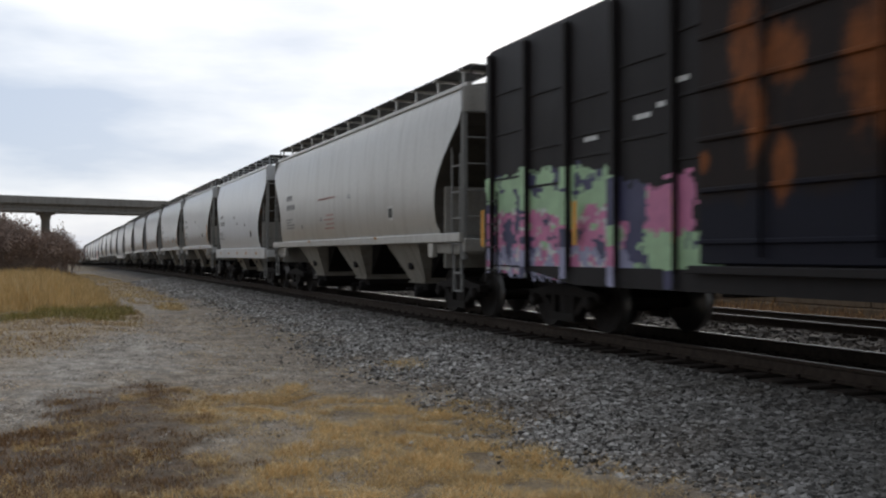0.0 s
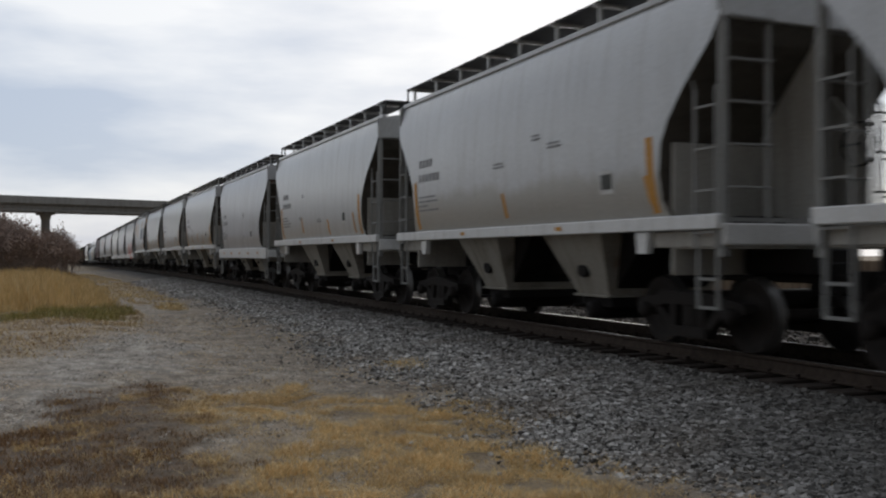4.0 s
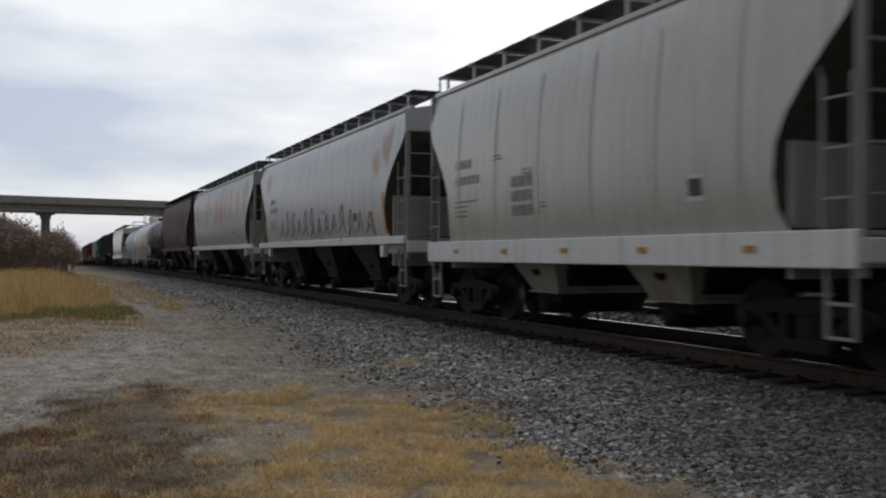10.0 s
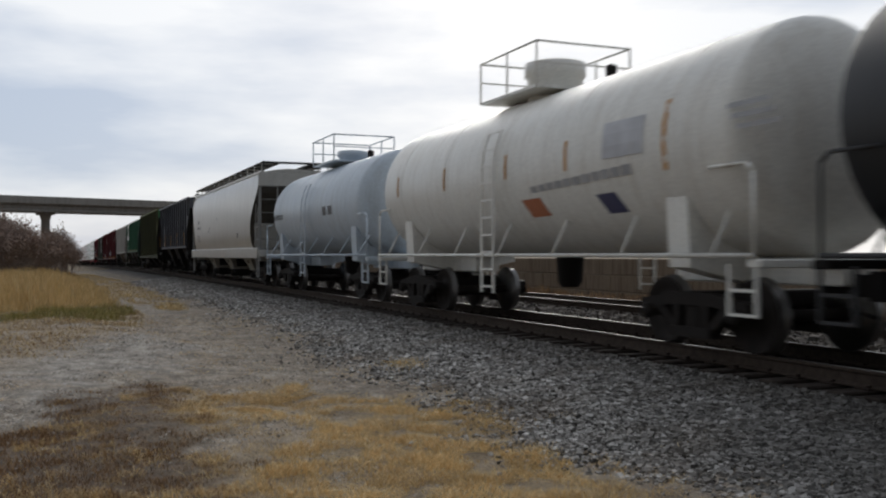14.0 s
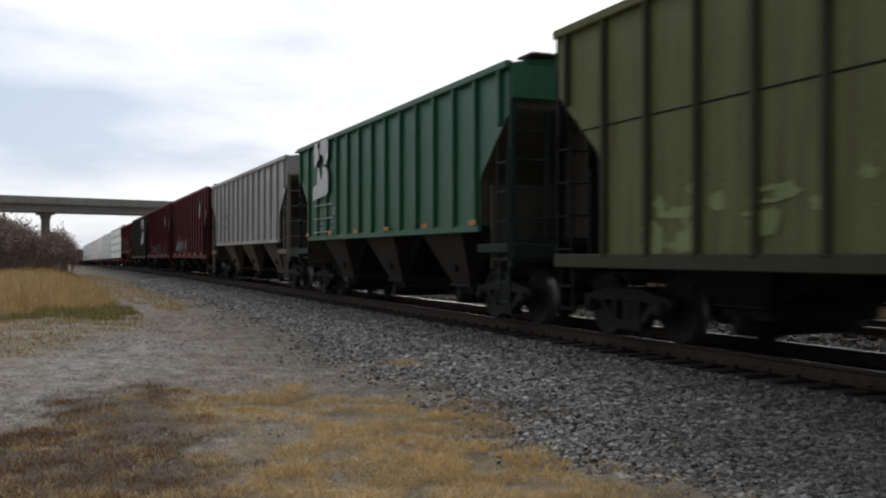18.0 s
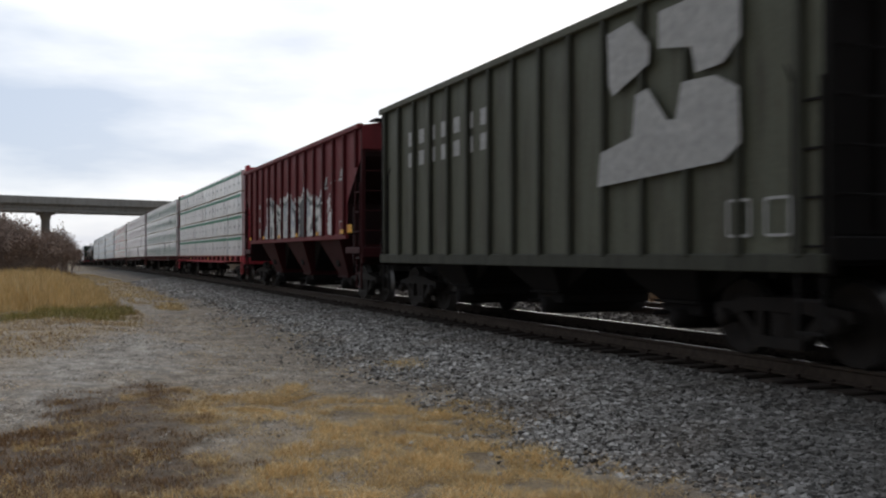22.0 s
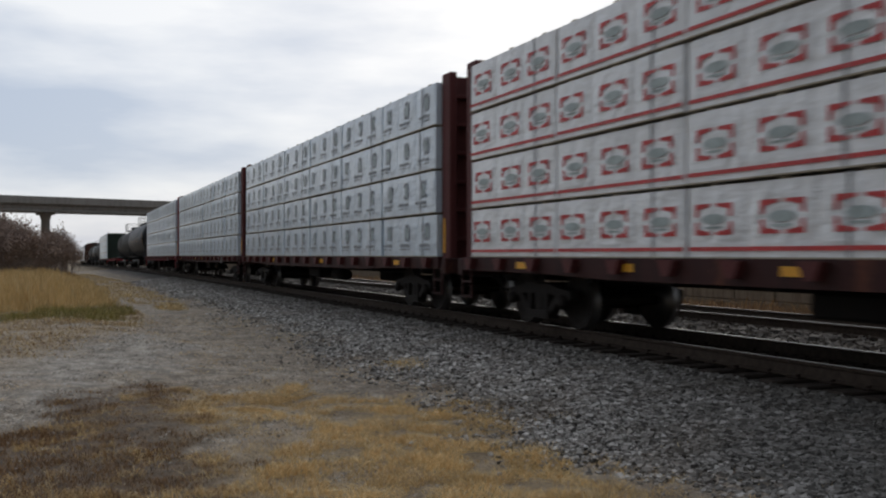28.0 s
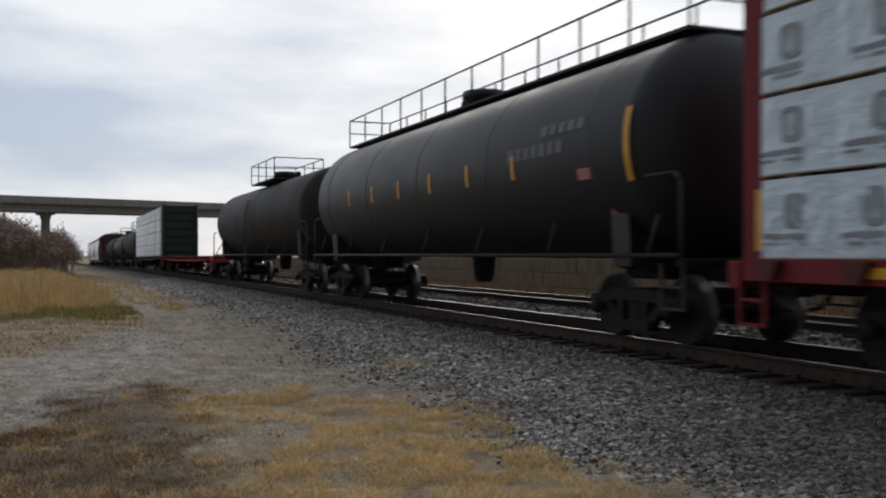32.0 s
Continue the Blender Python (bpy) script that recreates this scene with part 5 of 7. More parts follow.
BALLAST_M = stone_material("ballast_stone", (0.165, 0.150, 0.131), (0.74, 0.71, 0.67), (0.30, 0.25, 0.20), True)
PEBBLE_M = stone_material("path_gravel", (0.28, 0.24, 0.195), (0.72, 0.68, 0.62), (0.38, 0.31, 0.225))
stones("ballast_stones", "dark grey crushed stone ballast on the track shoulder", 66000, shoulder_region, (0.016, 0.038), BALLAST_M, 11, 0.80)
FAR_M = stone_material("far_ballast_stone", (0.055, 0.046, 0.039), (0.20, 0.175, 0.15), (0.09, 0.07, 0.055))
stones("far_ballast", "dark brown crushed stone ballast between two tracks", 11000, mid_region, (0.03, 0.055), FAR_M, 12)
stones("path_pebbles", "pale limestone gravel strewn over the path", 26000, path_region, (0.004, 0.011), PEBBLE_M, 13, 0.4)


def grass_material(name, a, b, green=0.0):
    m, nt, bsdf = shader(name)
    geo = nt.nodes.new("ShaderNodeNewGeometry")
    tc = nt.nodes.new("ShaderNodeTexCoord").outputs["Object"]
    c = mix_node(nt, geo.outputs["Random Per Island"], a, b)
    c = mix_node(nt, ramp_node(nt, noise_node(nt, tc, 0.9, 3, 0.6), 0.42, 0.62, 0.6), c, mix_node(nt, 0.5, c, (0.20, 0.125, 0.07)))
    nt.links.new(c, bsdf.inputs["Base Color"])
    bsdf.inputs["Roughness"].default_value = 0.8
    return m


def blades(name, label, n, region, height, width, material, seed, lean=0.5):
    """Grass: single bent blades of two quads each."""
    rg = np.random.RandomState(seed)
    pts = []
    tries = 0
    while len(pts) < n and tries < n * 40:
        tries += 1
        p = region(rg)
        if p:
            pts.append(p)
    pts = np.array(pts)
    n = len(pts)
    h = rg.uniform(height[0], height[1], n) * pts[:, 3]
    w = rg.uniform(width[0], width[1], n) * np.maximum(1.0, pts[:, 4])
    a = rg.uniform(0, 6.28, n)
    d = np.stack([np.cos(a), np.sin(a)], -1)
    ln = rg.uniform(0.15, 1.0, n) * lean
    b = rg.uniform(0, 6.28, n)
    ld = np.stack([np.cos(b), np.sin(b)], -1) * (ln * h)[:, None]
    v = np.zeros((n, 6, 3))
    base = pts[:, :3]
    for k, (t, ww) in enumerate(((0.0, 1.0), (0.55, 0.8), (1.0, 0.15))):
        c = base.copy()
        c[:, :2] += ld * t * t
        c[:, 2] += h * t * (1 - 0.25 * ln * t)
        off = d * (w * ww / 2)[:, None]
        v[:, 2 * k], v[:, 2 * k + 1] = c, c
        v[:, 2 * k, :2] -= off
        v[:, 2 * k + 1, :2] += off
    q = np.array([(0, 1, 3, 2), (2, 3, 5, 4)])
    f = q[None] + 6 * np.arange(n)[:, None, None]
    return tagged(new(name, scatter_mesh(name, v.reshape(-1, 3), f.reshape(-1, 4), material)), label, "grass", "", "stuff")


def gold_region(rg):
    x, y = rg.uniform(-2.2, 5.2), 3.6 + 9.6 * rg.rand() ** 1.2
    c = cover(x, y)
    if c[1] + (0.5 * c[2] if PATCH_NOISE(x, y, 1.6, 15.0) > 0.50 else 0.0) < rg.uniform(0.25, 0.9):
        return None
    tuft = PATCH_NOISE(x, y, 2.2, 50.0)
    return (x, y, ground_z(x, y) - 0.01, 0.25 + 1.5 * max(0.0, tuft - 0.25), 1.0) if tuft > 0.30 + 0.12 * rg.rand() else None


def weed_region(rg):
    x, y = rg.uniform(-4.0, 2.0), rg.uniform(4.0, 14.0)
    if cover(x, y)[2] < rg.uniform(0.2, 0.9) or PATCH_NOISE(x, y, 2.2, 65.0) < 0.26 + 0.16 * rg.rand():
        return None
    return x, y, ground_z(x, y) - 0.01, 0.5 + PATCH_NOISE(x, y, 3.0, 60.0), 1.0


def tall_region(rg):
    y = 30.0 + 78 * rg.rand() ** 1.6
    x = rg.uniform(-9 - y * 0.08, 2.5)
    d = inside(TALL, x, y)
    if d < 0.1 - 0.5 * PATCH_NOISE(x, y, 0.9, 70.0):
        return None
    return x, y, ground_z(x, y) - 0.02, min(1.0, 0.25 + 0.35 * max(0.0, d)), 1.0 + y / 40


def verge_region(rg):
    y = 15.0 + 20 * rg.rand() ** 1.1
    x = rg.uniform(-6, 2.5)
    d = inside(VERGE, x, y)
    if d < -0.6 + 1.3 * PATCH_NOISE(x, y, 1.2, 80.0) * rg.rand() or PATCH_NOISE(x, y, 0.9, 84.0) < 0.34 + 0.16 * rg.rand() + 0.16 * max(0.0, min(1.0, (21 - y) / 5)):
        return None
    return x, y, ground_z(x, y) - 0.01, 0.5 + PATCH_NOISE(x, y, 1.4, 30.0), 1.4


def green_region(rg):
    p = rg.uniform(26.5, 33.5)
    x = rg.uniform(-6, 2.4)
    d = inside(VERGE, x, p)
    if d < -0.1 or PATCH_NOISE(x, p, 0.5, 90.0) < 0.42 - 0.06 * (p - 29.5) * (1 if p < 29.5 else -0.6):
        return None
    return x, p, ground_z(x, p) - 0.01, 0.8 + 0.4 * rg.rand(), 1.5


def sparse_region(rg):
    y = 31 + 70 * rg.rand() ** 1.5
    x = rg.uniform(1.8, 4.6)
    if inside(SPARSE, x, y) < 0.3 * rg.rand() or PATCH_NOISE(x, y, 0.6, 33.0) < 0.44 + 0.14 * rg.rand():
        return None
    return x, y, ground_z(x, y) - 0.01, 1.0, 1.0 + y / 35


def scattered_region(rg):
    u = rg.rand()
    y = 5 + 24 * u ** 1.4
    x = rg.uniform(-3.5, 5.4)
    if PATCH_NOISE(x, y, 0.7, 71.0) < 0.50 or PATCH_NOISE(x, y, 2.6, 73.0) < 0.44 + 0.18 * rg.rand() or cover(x, y)[3] > 0.6 * rg.rand() + 0.2:
        return None
    return x, y, ground_z(x, y) - 0.006, 0.6 + 0.6 * rg.rand(), 1.0 + y / 40


def tuft_region(rg):
    x, y = rg.normal(5.1, 0.16), rg.normal(13.9, 0.28)
    return x, y, ground_z(x, y) - 0.01, 1.0, 1.3


STRAW_M = grass_material("dry_straw", (0.74, 0.47, 0.175), (1.0, 0.79, 0.42))
WEED_M = grass_material("dead_weeds", (0.13, 0.06, 0.025), (0.44, 0.26, 0.105))
TALL_M = grass_material("tall_golden_grass", (0.56, 0.40, 0.17), (0.82, 0.62, 0.32))
GREEN_M = grass_material("green_grass", (0.15, 0.16, 0.035), (0.46, 0.37, 0.12))
blades("dry_grass", "short dry golden grass in ragged patches on gravel", 130000, gold_region, (0.02, 0.13), (0.0022, 0.0052), STRAW_M, 21, 1.5)
blades("dead_weeds", "low reddish brown dead weeds on gravel", 56000, weed_region, (0.02, 0.07), (0.003, 0.008), WEED_M, 22, 1.0)
blades("tall_grass", "tall golden dry grass beside the path", 40000, tall_region, (0.55, 1.0), (0.010, 0.018), TALL_M, 23, 0.45)
blades("verge_weeds", "brown dead weeds at the edge of the path", 11000, verge_region, (0.03, 0.10), (0.005, 0.009), WEED_M, 28, 1.2)
blades("scattered_straw", "thin dry stalks scattered over the gravel path", 9000, scattered_region, (0.01, 0.06), (0.003, 0.007), STRAW_M, 29, 1.8)
blades("dry_tuft", "small golden tuft of grass at the ballast edge", 700, tuft_region, (0.03, 0.12), (0.004, 0.008), STRAW_M, 30, 1.2)
blades("verge_grass", "matted dry grass at the edge of the path", 18000, verge_region, (0.03, 0.12), (0.004, 0.008), TALL_M, 24, 1.4)
blades("green_grass", "green grass at the foot of the dry grass", 8000, green_region, (0.08, 0.24), (0.008, 0.014), GREEN_M, 25, 0.8)
blades("sparse_grass", "thin golden grass along the middle of the path", 6000, sparse_region, (0.04, 0.15), (0.006, 0.012), TALL_M, 26, 1.0)

# ---------------- tracks ----------------
RAIL_SIDE = plain("rail_rust", (0.060, 0.046, 0.037), 0.85, 0.1, 0.3, 12.0)
RAIL_TOP = plain("rail_polished", (0.22, 0.21, 0.20), 0.45, 1.0, 0.1, 30.0, 0.05)
TIE_M = plain("sleeper_wood", (0.040, 0.032, 0.027), 0.92, 0, 0.4, 5.0, 0.6, 0.02)
PLATE_M = plain("tie_plate_rust", (0.035, 0.025, 0.02), 0.85, 0.2, 0.3, 12.0)


def rail_form(f, cx, ys):
    prof = [(-0.075, -0.185), (0.075, -0.185), (0.075, -0.172), (0.012, -0.150), (0.010, -0.050), (0.036, -0.036), (0.037, -0.008), (0.028, 0.0), (-0.028, 0.0), (-0.037, -0.008), (-0.036, -0.036), (-0.010, -0.050), (-0.012, -0.150), (-0.075, -0.172)]
    n = len(prof)
    p = [(cx + x, y, z + drop(y)) for y in ys for x, z in prof]
    for k in range(len(ys) - 1):
        for i in range(n):
            j = (i + 1) % n
            f.add([p[k * n + i], p[k * n + j], p[(k + 1) * n + j], p[(k + 1) * n + i]], [(0, 1, 2, 3)], False, 1 if i == 7 else 0)


def make_track(name, cx, label, n_near):
    tr = thing(name, label, "railway track", "", "structure")
    ys = [-60, 0, 20, 35, 50, 60, 70, 80, 90, 100, 115, 130, 150, 180, 220, 280, 360, 460, 600, 700]
    for s in (-1, 1):
        f = Form()
        rail_form(f, cx + s * 0.7535, ys)
        me = f.mesh("rail", RAIL_SIDE, RAIL_TOP)
        part("rail", me, None, tr, "steel rail with a polished running surface")
    rg = random.Random(5)
    tie = [cached(("sleeper", k), lambda f: f.box(-1.30, 1.30, -0.115, 0.115, -0.175, 0.0, 0.012 + 0.004 * k), TIE_M) for k in range(3)]

    def f_plates(f):
        for s in (-1, 1):
            f.box(s * 0.7535 - 0.18, s * 0.7535 + 0.18, -0.09, 0.09, 0.0, 0.014)
            for q in (-1, 1):
                f.box(s * 0.7535 + q * 0.10 - 0.018, s * 0.7535 + q * 0.10 + 0.018, -0.05, -0.015, 0.014, 0.045)
    plates = cached("tie_plate", f_plates, PLATE_M)
    for k in range(n_near):
        y = -2.0 + k * 0.495 + rg.uniform(-0.02, 0.02)
        t = part("sleeper", tie[k % 3], None, tr, "", (cx + rg.uniform(-0.05, 0.05), y, -0.190 + drop(y) + rg.uniform(-0.006, 0.004)))
        t.rotation_euler = (0, 0, rg.uniform(-0.015, 0.015))
        if k < 90:
            part("tie_plate", plates, None, t)
    f = Form()
    y = -2.0 + n_near * 0.495
    while y < 330:
        f.box(cx - 1.3, cx + 1.3, y - 0.115, y + 0.115, -0.36 + drop(y), -0.19 + drop(y))
        y += 0.495
    tagged(part("far_sleepers", f, TIE_M, tr), kind="stuff")
    return tr


make_track("railway_track_1", TRACK_X, "main railway track with dark sleepers in ballast", 200)
make_track("railway_track_2", TRACK2_X, "empty second railway track on ballast", 130)

# ---------------- concrete block wall beyond the tracks ----------------
CONC_TAN = paint("tan_concrete", (0.22, 0.165, 0.115), (0.09, 0.06, 0.04), 0.85, rough=0.85, gloss=0.0)
wall = thing("wall_concrete_blocks", "low tan retaining wall of large concrete blocks", "retaining wall", "", "structure")


def f_block(f):
    f.box(-0.3, 0.3, -0.88, 0.88, 0.0, 0.61, 0.018)


rg = random.Random(8)
for course in range(3):
    for k in range(72):
        y = 6 + k * 1.78 + (0.89 if course % 2 else 0)
        part("block", cached("block", f_block, CONC_TAN), None, wall, "", (20.0 + 0.05 * course + rg.uniform(-0.02, 0.02), y, -0.82 + course * 0.63 + drop(y)))

def bank_region(rg):
    y = 9 + 80 * rg.rand() ** 1.4
    x = rg.uniform(16.6, 19.6)
    if PATCH_NOISE(x, y, 0.35, 12.0) < 0.40 + 0.12 * rg.rand():
        return None
    return x, y, ground_z(x, y) - 0.02, 0.5 + PATCH_NOISE(x, y, 0.7, 44.0), 1.0 + y / 40


blades("bank_weeds", "brown dead weeds at the foot of the block wall", 16000, bank_region, (0.15, 0.55), (0.012, 0.022), WEED_M, 27, 0.7)

# ---------------- road bridge ----------------
CONC = paint("bridge_concrete", (0.34, 0.33, 0.31), (0.16, 0.15, 0.135), 0.5, rough=0.85, gloss=0.0)
CONC_D = paint("girder_concrete", (0.30, 0.29, 0.27), (0.13, 0.12, 0.11), 0.6, rough=0.85, gloss=0.0)
bridge = thing("road_bridge", "long grey concrete road overpass above the railway", "bridge", "", "structure")
BR_O, BR_ANG = Vector((-1.0, 146.5, 0)), 72.3
bridge.location = (BR_O.x, BR_O.y, 0)
bridge.rotation_euler = (0, 0, radians(90 - BR_ANG))
BR_BOT, BR_TOP = 7.26, 9.45
f = Form()
f.box(-75, 75, 0.0, 6.8, BR_TOP - 1.05, BR_TOP - 0.80, 0.02)
part("deck", f, CONC, bridge)
for yy in (0.0, 6.5):
    part("parapet", Form().box(-75, 75, yy - 0.05, yy + 0.30, BR_TOP - 1.06, BR_TOP, 0.03), CONC, bridge)
for k in range(3):
    yy = 0.75 + k * 2.5
    poly = [(yy - 0.30, BR_BOT), (yy + 0.30, BR_BOT), (yy + 0.30, BR_BOT + 0.18), (yy + 0.10, BR_BOT + 0.34), (yy + 0.10, BR_TOP - 1.35), (yy + 0.28, BR_TOP - 1.2), (yy + 0.28, BR_TOP - 1.06), (yy - 0.28, BR_TOP - 1.06), (yy - 0.28, BR_TOP - 1.2), (yy - 0.10, BR_TOP - 1.35), (yy - 0.10, BR_BOT + 0.34), (yy - 0.30, BR_BOT + 0.18)]
    f = Form()
    n = len(poly)
    p = [(-75, a, b) for a, b in poly] + [(75, a, b) for a, b in poly]
    f.add(p, [tuple(range(n)), tuple(range(n, 2 * n))[::-1]] + [(i, i + n, (i + 1) % n + n, (i + 1) % n) for i in range(n)])
    part("girder", f, CONC_D, bridge)
for k in (-3, -2, -1, 0, 1, 2, 3):
    x = k * 17.6 + 1.05
    pier = part("pier_cap", Form().box(x - 0.85, x + 0.85, 1.4, 5.0, BR_BOT - 0.35, BR_BOT - 0.004, 0.05), CONC_D, bridge)
    for yy in (3.2,):
        f = Form()
        f.lathe_z([(-3.5, 0.62), (BR_BOT - 1.1, 0.62), (BR_BOT - 0.36, 0.84)], 20, x, yy)
        part("pier_column", f, CONC_D, pier)

# ---------------- shrubs and far trees ----------------
TWIG = plain("bare_twigs", (0.33, 0.265, 0.235), 0.9, 0, 0.3, 4.0, 0.0)
LEAF = plain("dull_dry_leaves", (0.30, 0.225, 0.185), 0.85, 0, 0.4, 3.0, 0.0)


def branch(f, rg, a, d, ln, r, depth, tips):
    b = a + d * ln
    f.tube(a, b, r, 4 if depth < 2 else 3, r * 0.6, cap=False)
    if depth >= 3:
        tips.append(b)
        return
    for k in range(3 if depth else 4):
        nd = (d + Vector((rg.uniform(-0.7, 0.7), rg.uniform(-0.7, 0.7), rg.uniform(-0.15, 0.55)))).normalized()
        branch(f, rg, a + d * ln * rg.uniform(0.45, 1.0), nd, ln * rg.uniform(0.55, 0.8), r * 0.55, depth + 1, tips)


def make_shrub(seed, height, label, leafy=0.35):
    rg = random.Random(seed)
    sh = thing("shrub", label, "shrub", "thicket along the field")
    f, tips = Form(), []
    for k in range(9):
        a = Vector((rg.uniform(-0.9, 0.9), rg.uniform(-0.9, 0.9), -0.1))
        d = Vector((rg.uniform(-0.4, 0.4), rg.uniform(-0.4, 0.4), 1)).normalized()
        branch(f, rg, a, d, height * rg.uniform(0.32, 0.46), 0.035, 0, tips)
    part("crown", f, TWIG, sh)
    f = Form()
    for p in tips:
        for k in range(4):
            if rg.random() < leafy:
                c = p + Vector((rg.uniform(-0.3, 0.3), rg.uniform(-0.3, 0.3), rg.uniform(-0.4, 0.15)))
                u = Vector((rg.uniform(-1, 1), rg.uniform(-1, 1), rg.uniform(-1, 1))).normalized() * 0.10
                v = u.orthogonal().normalized() * 0.06
                f.add([c - u, c + v, c + u, c - v], [(0, 1, 2, 3)])
    tagged(part("foliage", f, LEAF, sh), kind="stuff")
    return sh


shrub_protos = [make_shrub(s, h, "bare brown leafless shrub in a dense thicket", lf) for s, h, lf in ((31, 4.2, 1.0), (32, 3.8, 1.0), (33, 4.9, 0.5))]
rg = random.Random(77)
spots = []
for k in range(84):
    y = 72 + rg.uniform(0, 30)
    edge = 1.0 - 0.035 * (y - 72)
    x = edge - rg.uniform(0, 1) ** 1.25 * 13
    spots.append((x, y, 0.72 + 0.055 * (edge - x) + rg.uniform(-0.12, 0.12)))
for k, (x, y, sc) in enumerate(spots):
    pm = pose(x, y, ground_z(x, y), 0, 0, rg.uniform(0, 360))
    if k < 3:
        shrub_protos[k].matrix_basis = pm
        shrub_protos[k].scale = (sc, sc, 1.25 * sc)
    else:
        s = copy_thing(shrub_protos[k % 3], pm)
        s.scale = (sc, sc, 1.25 * sc)
for k in range(14):
    y = 330 + rg.uniform(0, 160)
    x = -14 - rg.uniform(0, 60) + 0.055 * (y - 330)
    s = copy_thing(shrub_protos[k % 3], pose(x, y, ground_z(x, y), 0, 0, rg.uniform(0, 360)))
    s.scale = (1.6, 1.6, rg.uniform(0.7, 1.2))

# ---------------- the train ----------------
P_TAN = paint("hopper_tan_grey", (0.49, 0.477, 0.439), (0.24, 0.21, 0.17), 0.5, rough=0.5, gloss=0.2, coat=0.7)
P_WHITE = paint("hopper_white", (0.72, 0.75, 0.78), (0.36, 0.35, 0.33), 0.45, rough=0.5, gloss=0.2, coat=0.7)
P_GREY = paint("hopper_light_grey", (0.52, 0.53, 0.53), (0.27, 0.25, 0.22), 0.5, rough=0.5, gloss=0.2, coat=0.7)
P_GREY_B = paint("hopper_grey_dusty", (0.52, 0.53, 0.54), (0.30, 0.28, 0.25), 0.4, rough=0.5, low=(0.33, 0.31, 0.26), low_z=2.35, low_amount=0.7, gloss=0.2, coat=0.7)
P_GREY_W = paint("hopper_grey_worn", (0.47, 0.48, 0.5), (0.22, 0.21, 0.20), 0.75, rough=0.55, gloss=0.2, coat=0.7)
P_PALE = paint("hopper_pale_blotched", (0.473, 0.482, 0.49), (0.30, 0.29, 0.28), 0.6, rough=0.55, gloss=0.2, coat=0.7)
P_RUSTY = paint("hopper_rust_stained", (0.31, 0.33, 0.345), (0.28, 0.27, 0.25), 0.45, rough=0.66, stains=((6.39, 3.35, 0.3, 0.5), (7.05, 3.4, 0.2, 0.3), (3.25, 3.3, 0.5, 0.65), (2.80, 3.85, 0.3, 0.5), (2.20, 3.4, 0.35, 0.3), (0.55, 3.3, 0.35, 0.6), (0.05, 3.25, 0.25, 0.6), (-1.05, 3.4, 0.6, 0.8), (-2.25, 3.4, 0.4, 0.6), (-3.45, 3.5, 0.5, 0.7), (-5.15, 3.4, 0.4, 0.5), (-6.75, 3.6, 0.5, 0.6)), stain_colour=(0.34, 0.085, 0.022), coat=0.7)
P_YELLOWED = paint("hopper_yellow_stained", (0.58, 0.6, 0.61), (0.42, 0.38, 0.30), 0.55, rough=0.55, stains=((4.05, 3.75, 0.55, 0.6), (3.25, 3.5, 0.4, 0.6), (1.55, 3.4, 0.55, 0.6), (-2.22, 3.9, 0.5, 0.3), (-5.15, 3.75, 0.5, 0.6), (-5.65, 3.2, 0.25, 0.5)), stain_colour=(0.55, 0.30, 0.09), coat=0.7)
P_SCRAWL = paint("hopper_grey_rust_corners", (0.47, 0.48, 0.5), (0.22, 0.21, 0.20), 0.75, rough=0.55, stains=((-6.6, 3.75, 0.4, 0.4), (6.2, 3.7, 0.35, 0.3), (-5.9, 3.35, 0.25, 0.3)), stain_colour=(0.36, 0.12, 0.05), coat=0.7)
P_BROWN = paint("hopper_brown", (0.062, 0.024, 0.029), (0.036, 0.016, 0.019), 0.5, rough=0.6, coat=0.08)
SLOPE_DK = paint("bay_dark_brown", (0.038, 0.031, 0.026), (0.018, 0.014, 0.012), 0.6)
P_SILL = paint("sill_white", (0.74, 0.74, 0.73), (0.40, 0.38, 0.35), 0.5, rough=0.5, gloss=0.2)
P_BOX = paint("boxcar_dark_brown", (0.027, 0.024, 0.025), (0.013, 0.012, 0.012), 0.6, rough=0.6)
P_BOXDOOR = paint("boxcar_rusty_door", (0.024, 0.016, 0.014), (0.011, 0.009, 0.011), 0.6, rough=0.65, low=(0.010, 0.013, 0.028), low_z=1.9, low_amount=0.8, stains=((1.2, 3.4, 0.25, 0.6), (0.65, 3.3, 0.35, 0.3), (1.0, 2.7, 0.15, 0.5), (0.6, 2.1, 0.15, 0.3), (-0.6, 3.0, 0.3, 0.6), (-1.3, 2.4, 0.3, 0.3), (1.9, 2.3, 0.1, 0.1)), stain_colour=(0.30, 0.10, 0.03))
P_NAVY = paint("ribbed_slate_blue", (0.085, 0.093, 0.118), (0.17, 0.17, 0.175), 0.55, rough=0.55)
P_OLIVE = paint("ribbed_olive", (0.165, 0.178, 0.072), (0.075, 0.062, 0.036), 0.75, rough=0.6)
P_OLIVE_END = paint("ribbed_green_end", (0.05, 0.24, 0.09), (0.04, 0.1, 0.05), 0.5, rough=0.55)
P_GREEN = paint("ribbed_green", (0.022, 0.130, 0.066), (0.035, 0.08, 0.05), 0.55, rough=0.5)
P_RGREY = paint("ribbed_grey", (0.46, 0.45, 0.43), (0.24, 0.21, 0.18), 0.55, rough=0.55, gloss=0.2)
P_RED = paint("ribbed_mineral_red", (0.165, 0.018, 0.026), (0.08, 0.016, 0.02), 0.55, rough=0.55)
P_RED2 = paint("ribbed_mineral_red_faded", (0.18, 0.027, 0.032), (0.10, 0.024, 0.026), 0.6, rough=0.6)
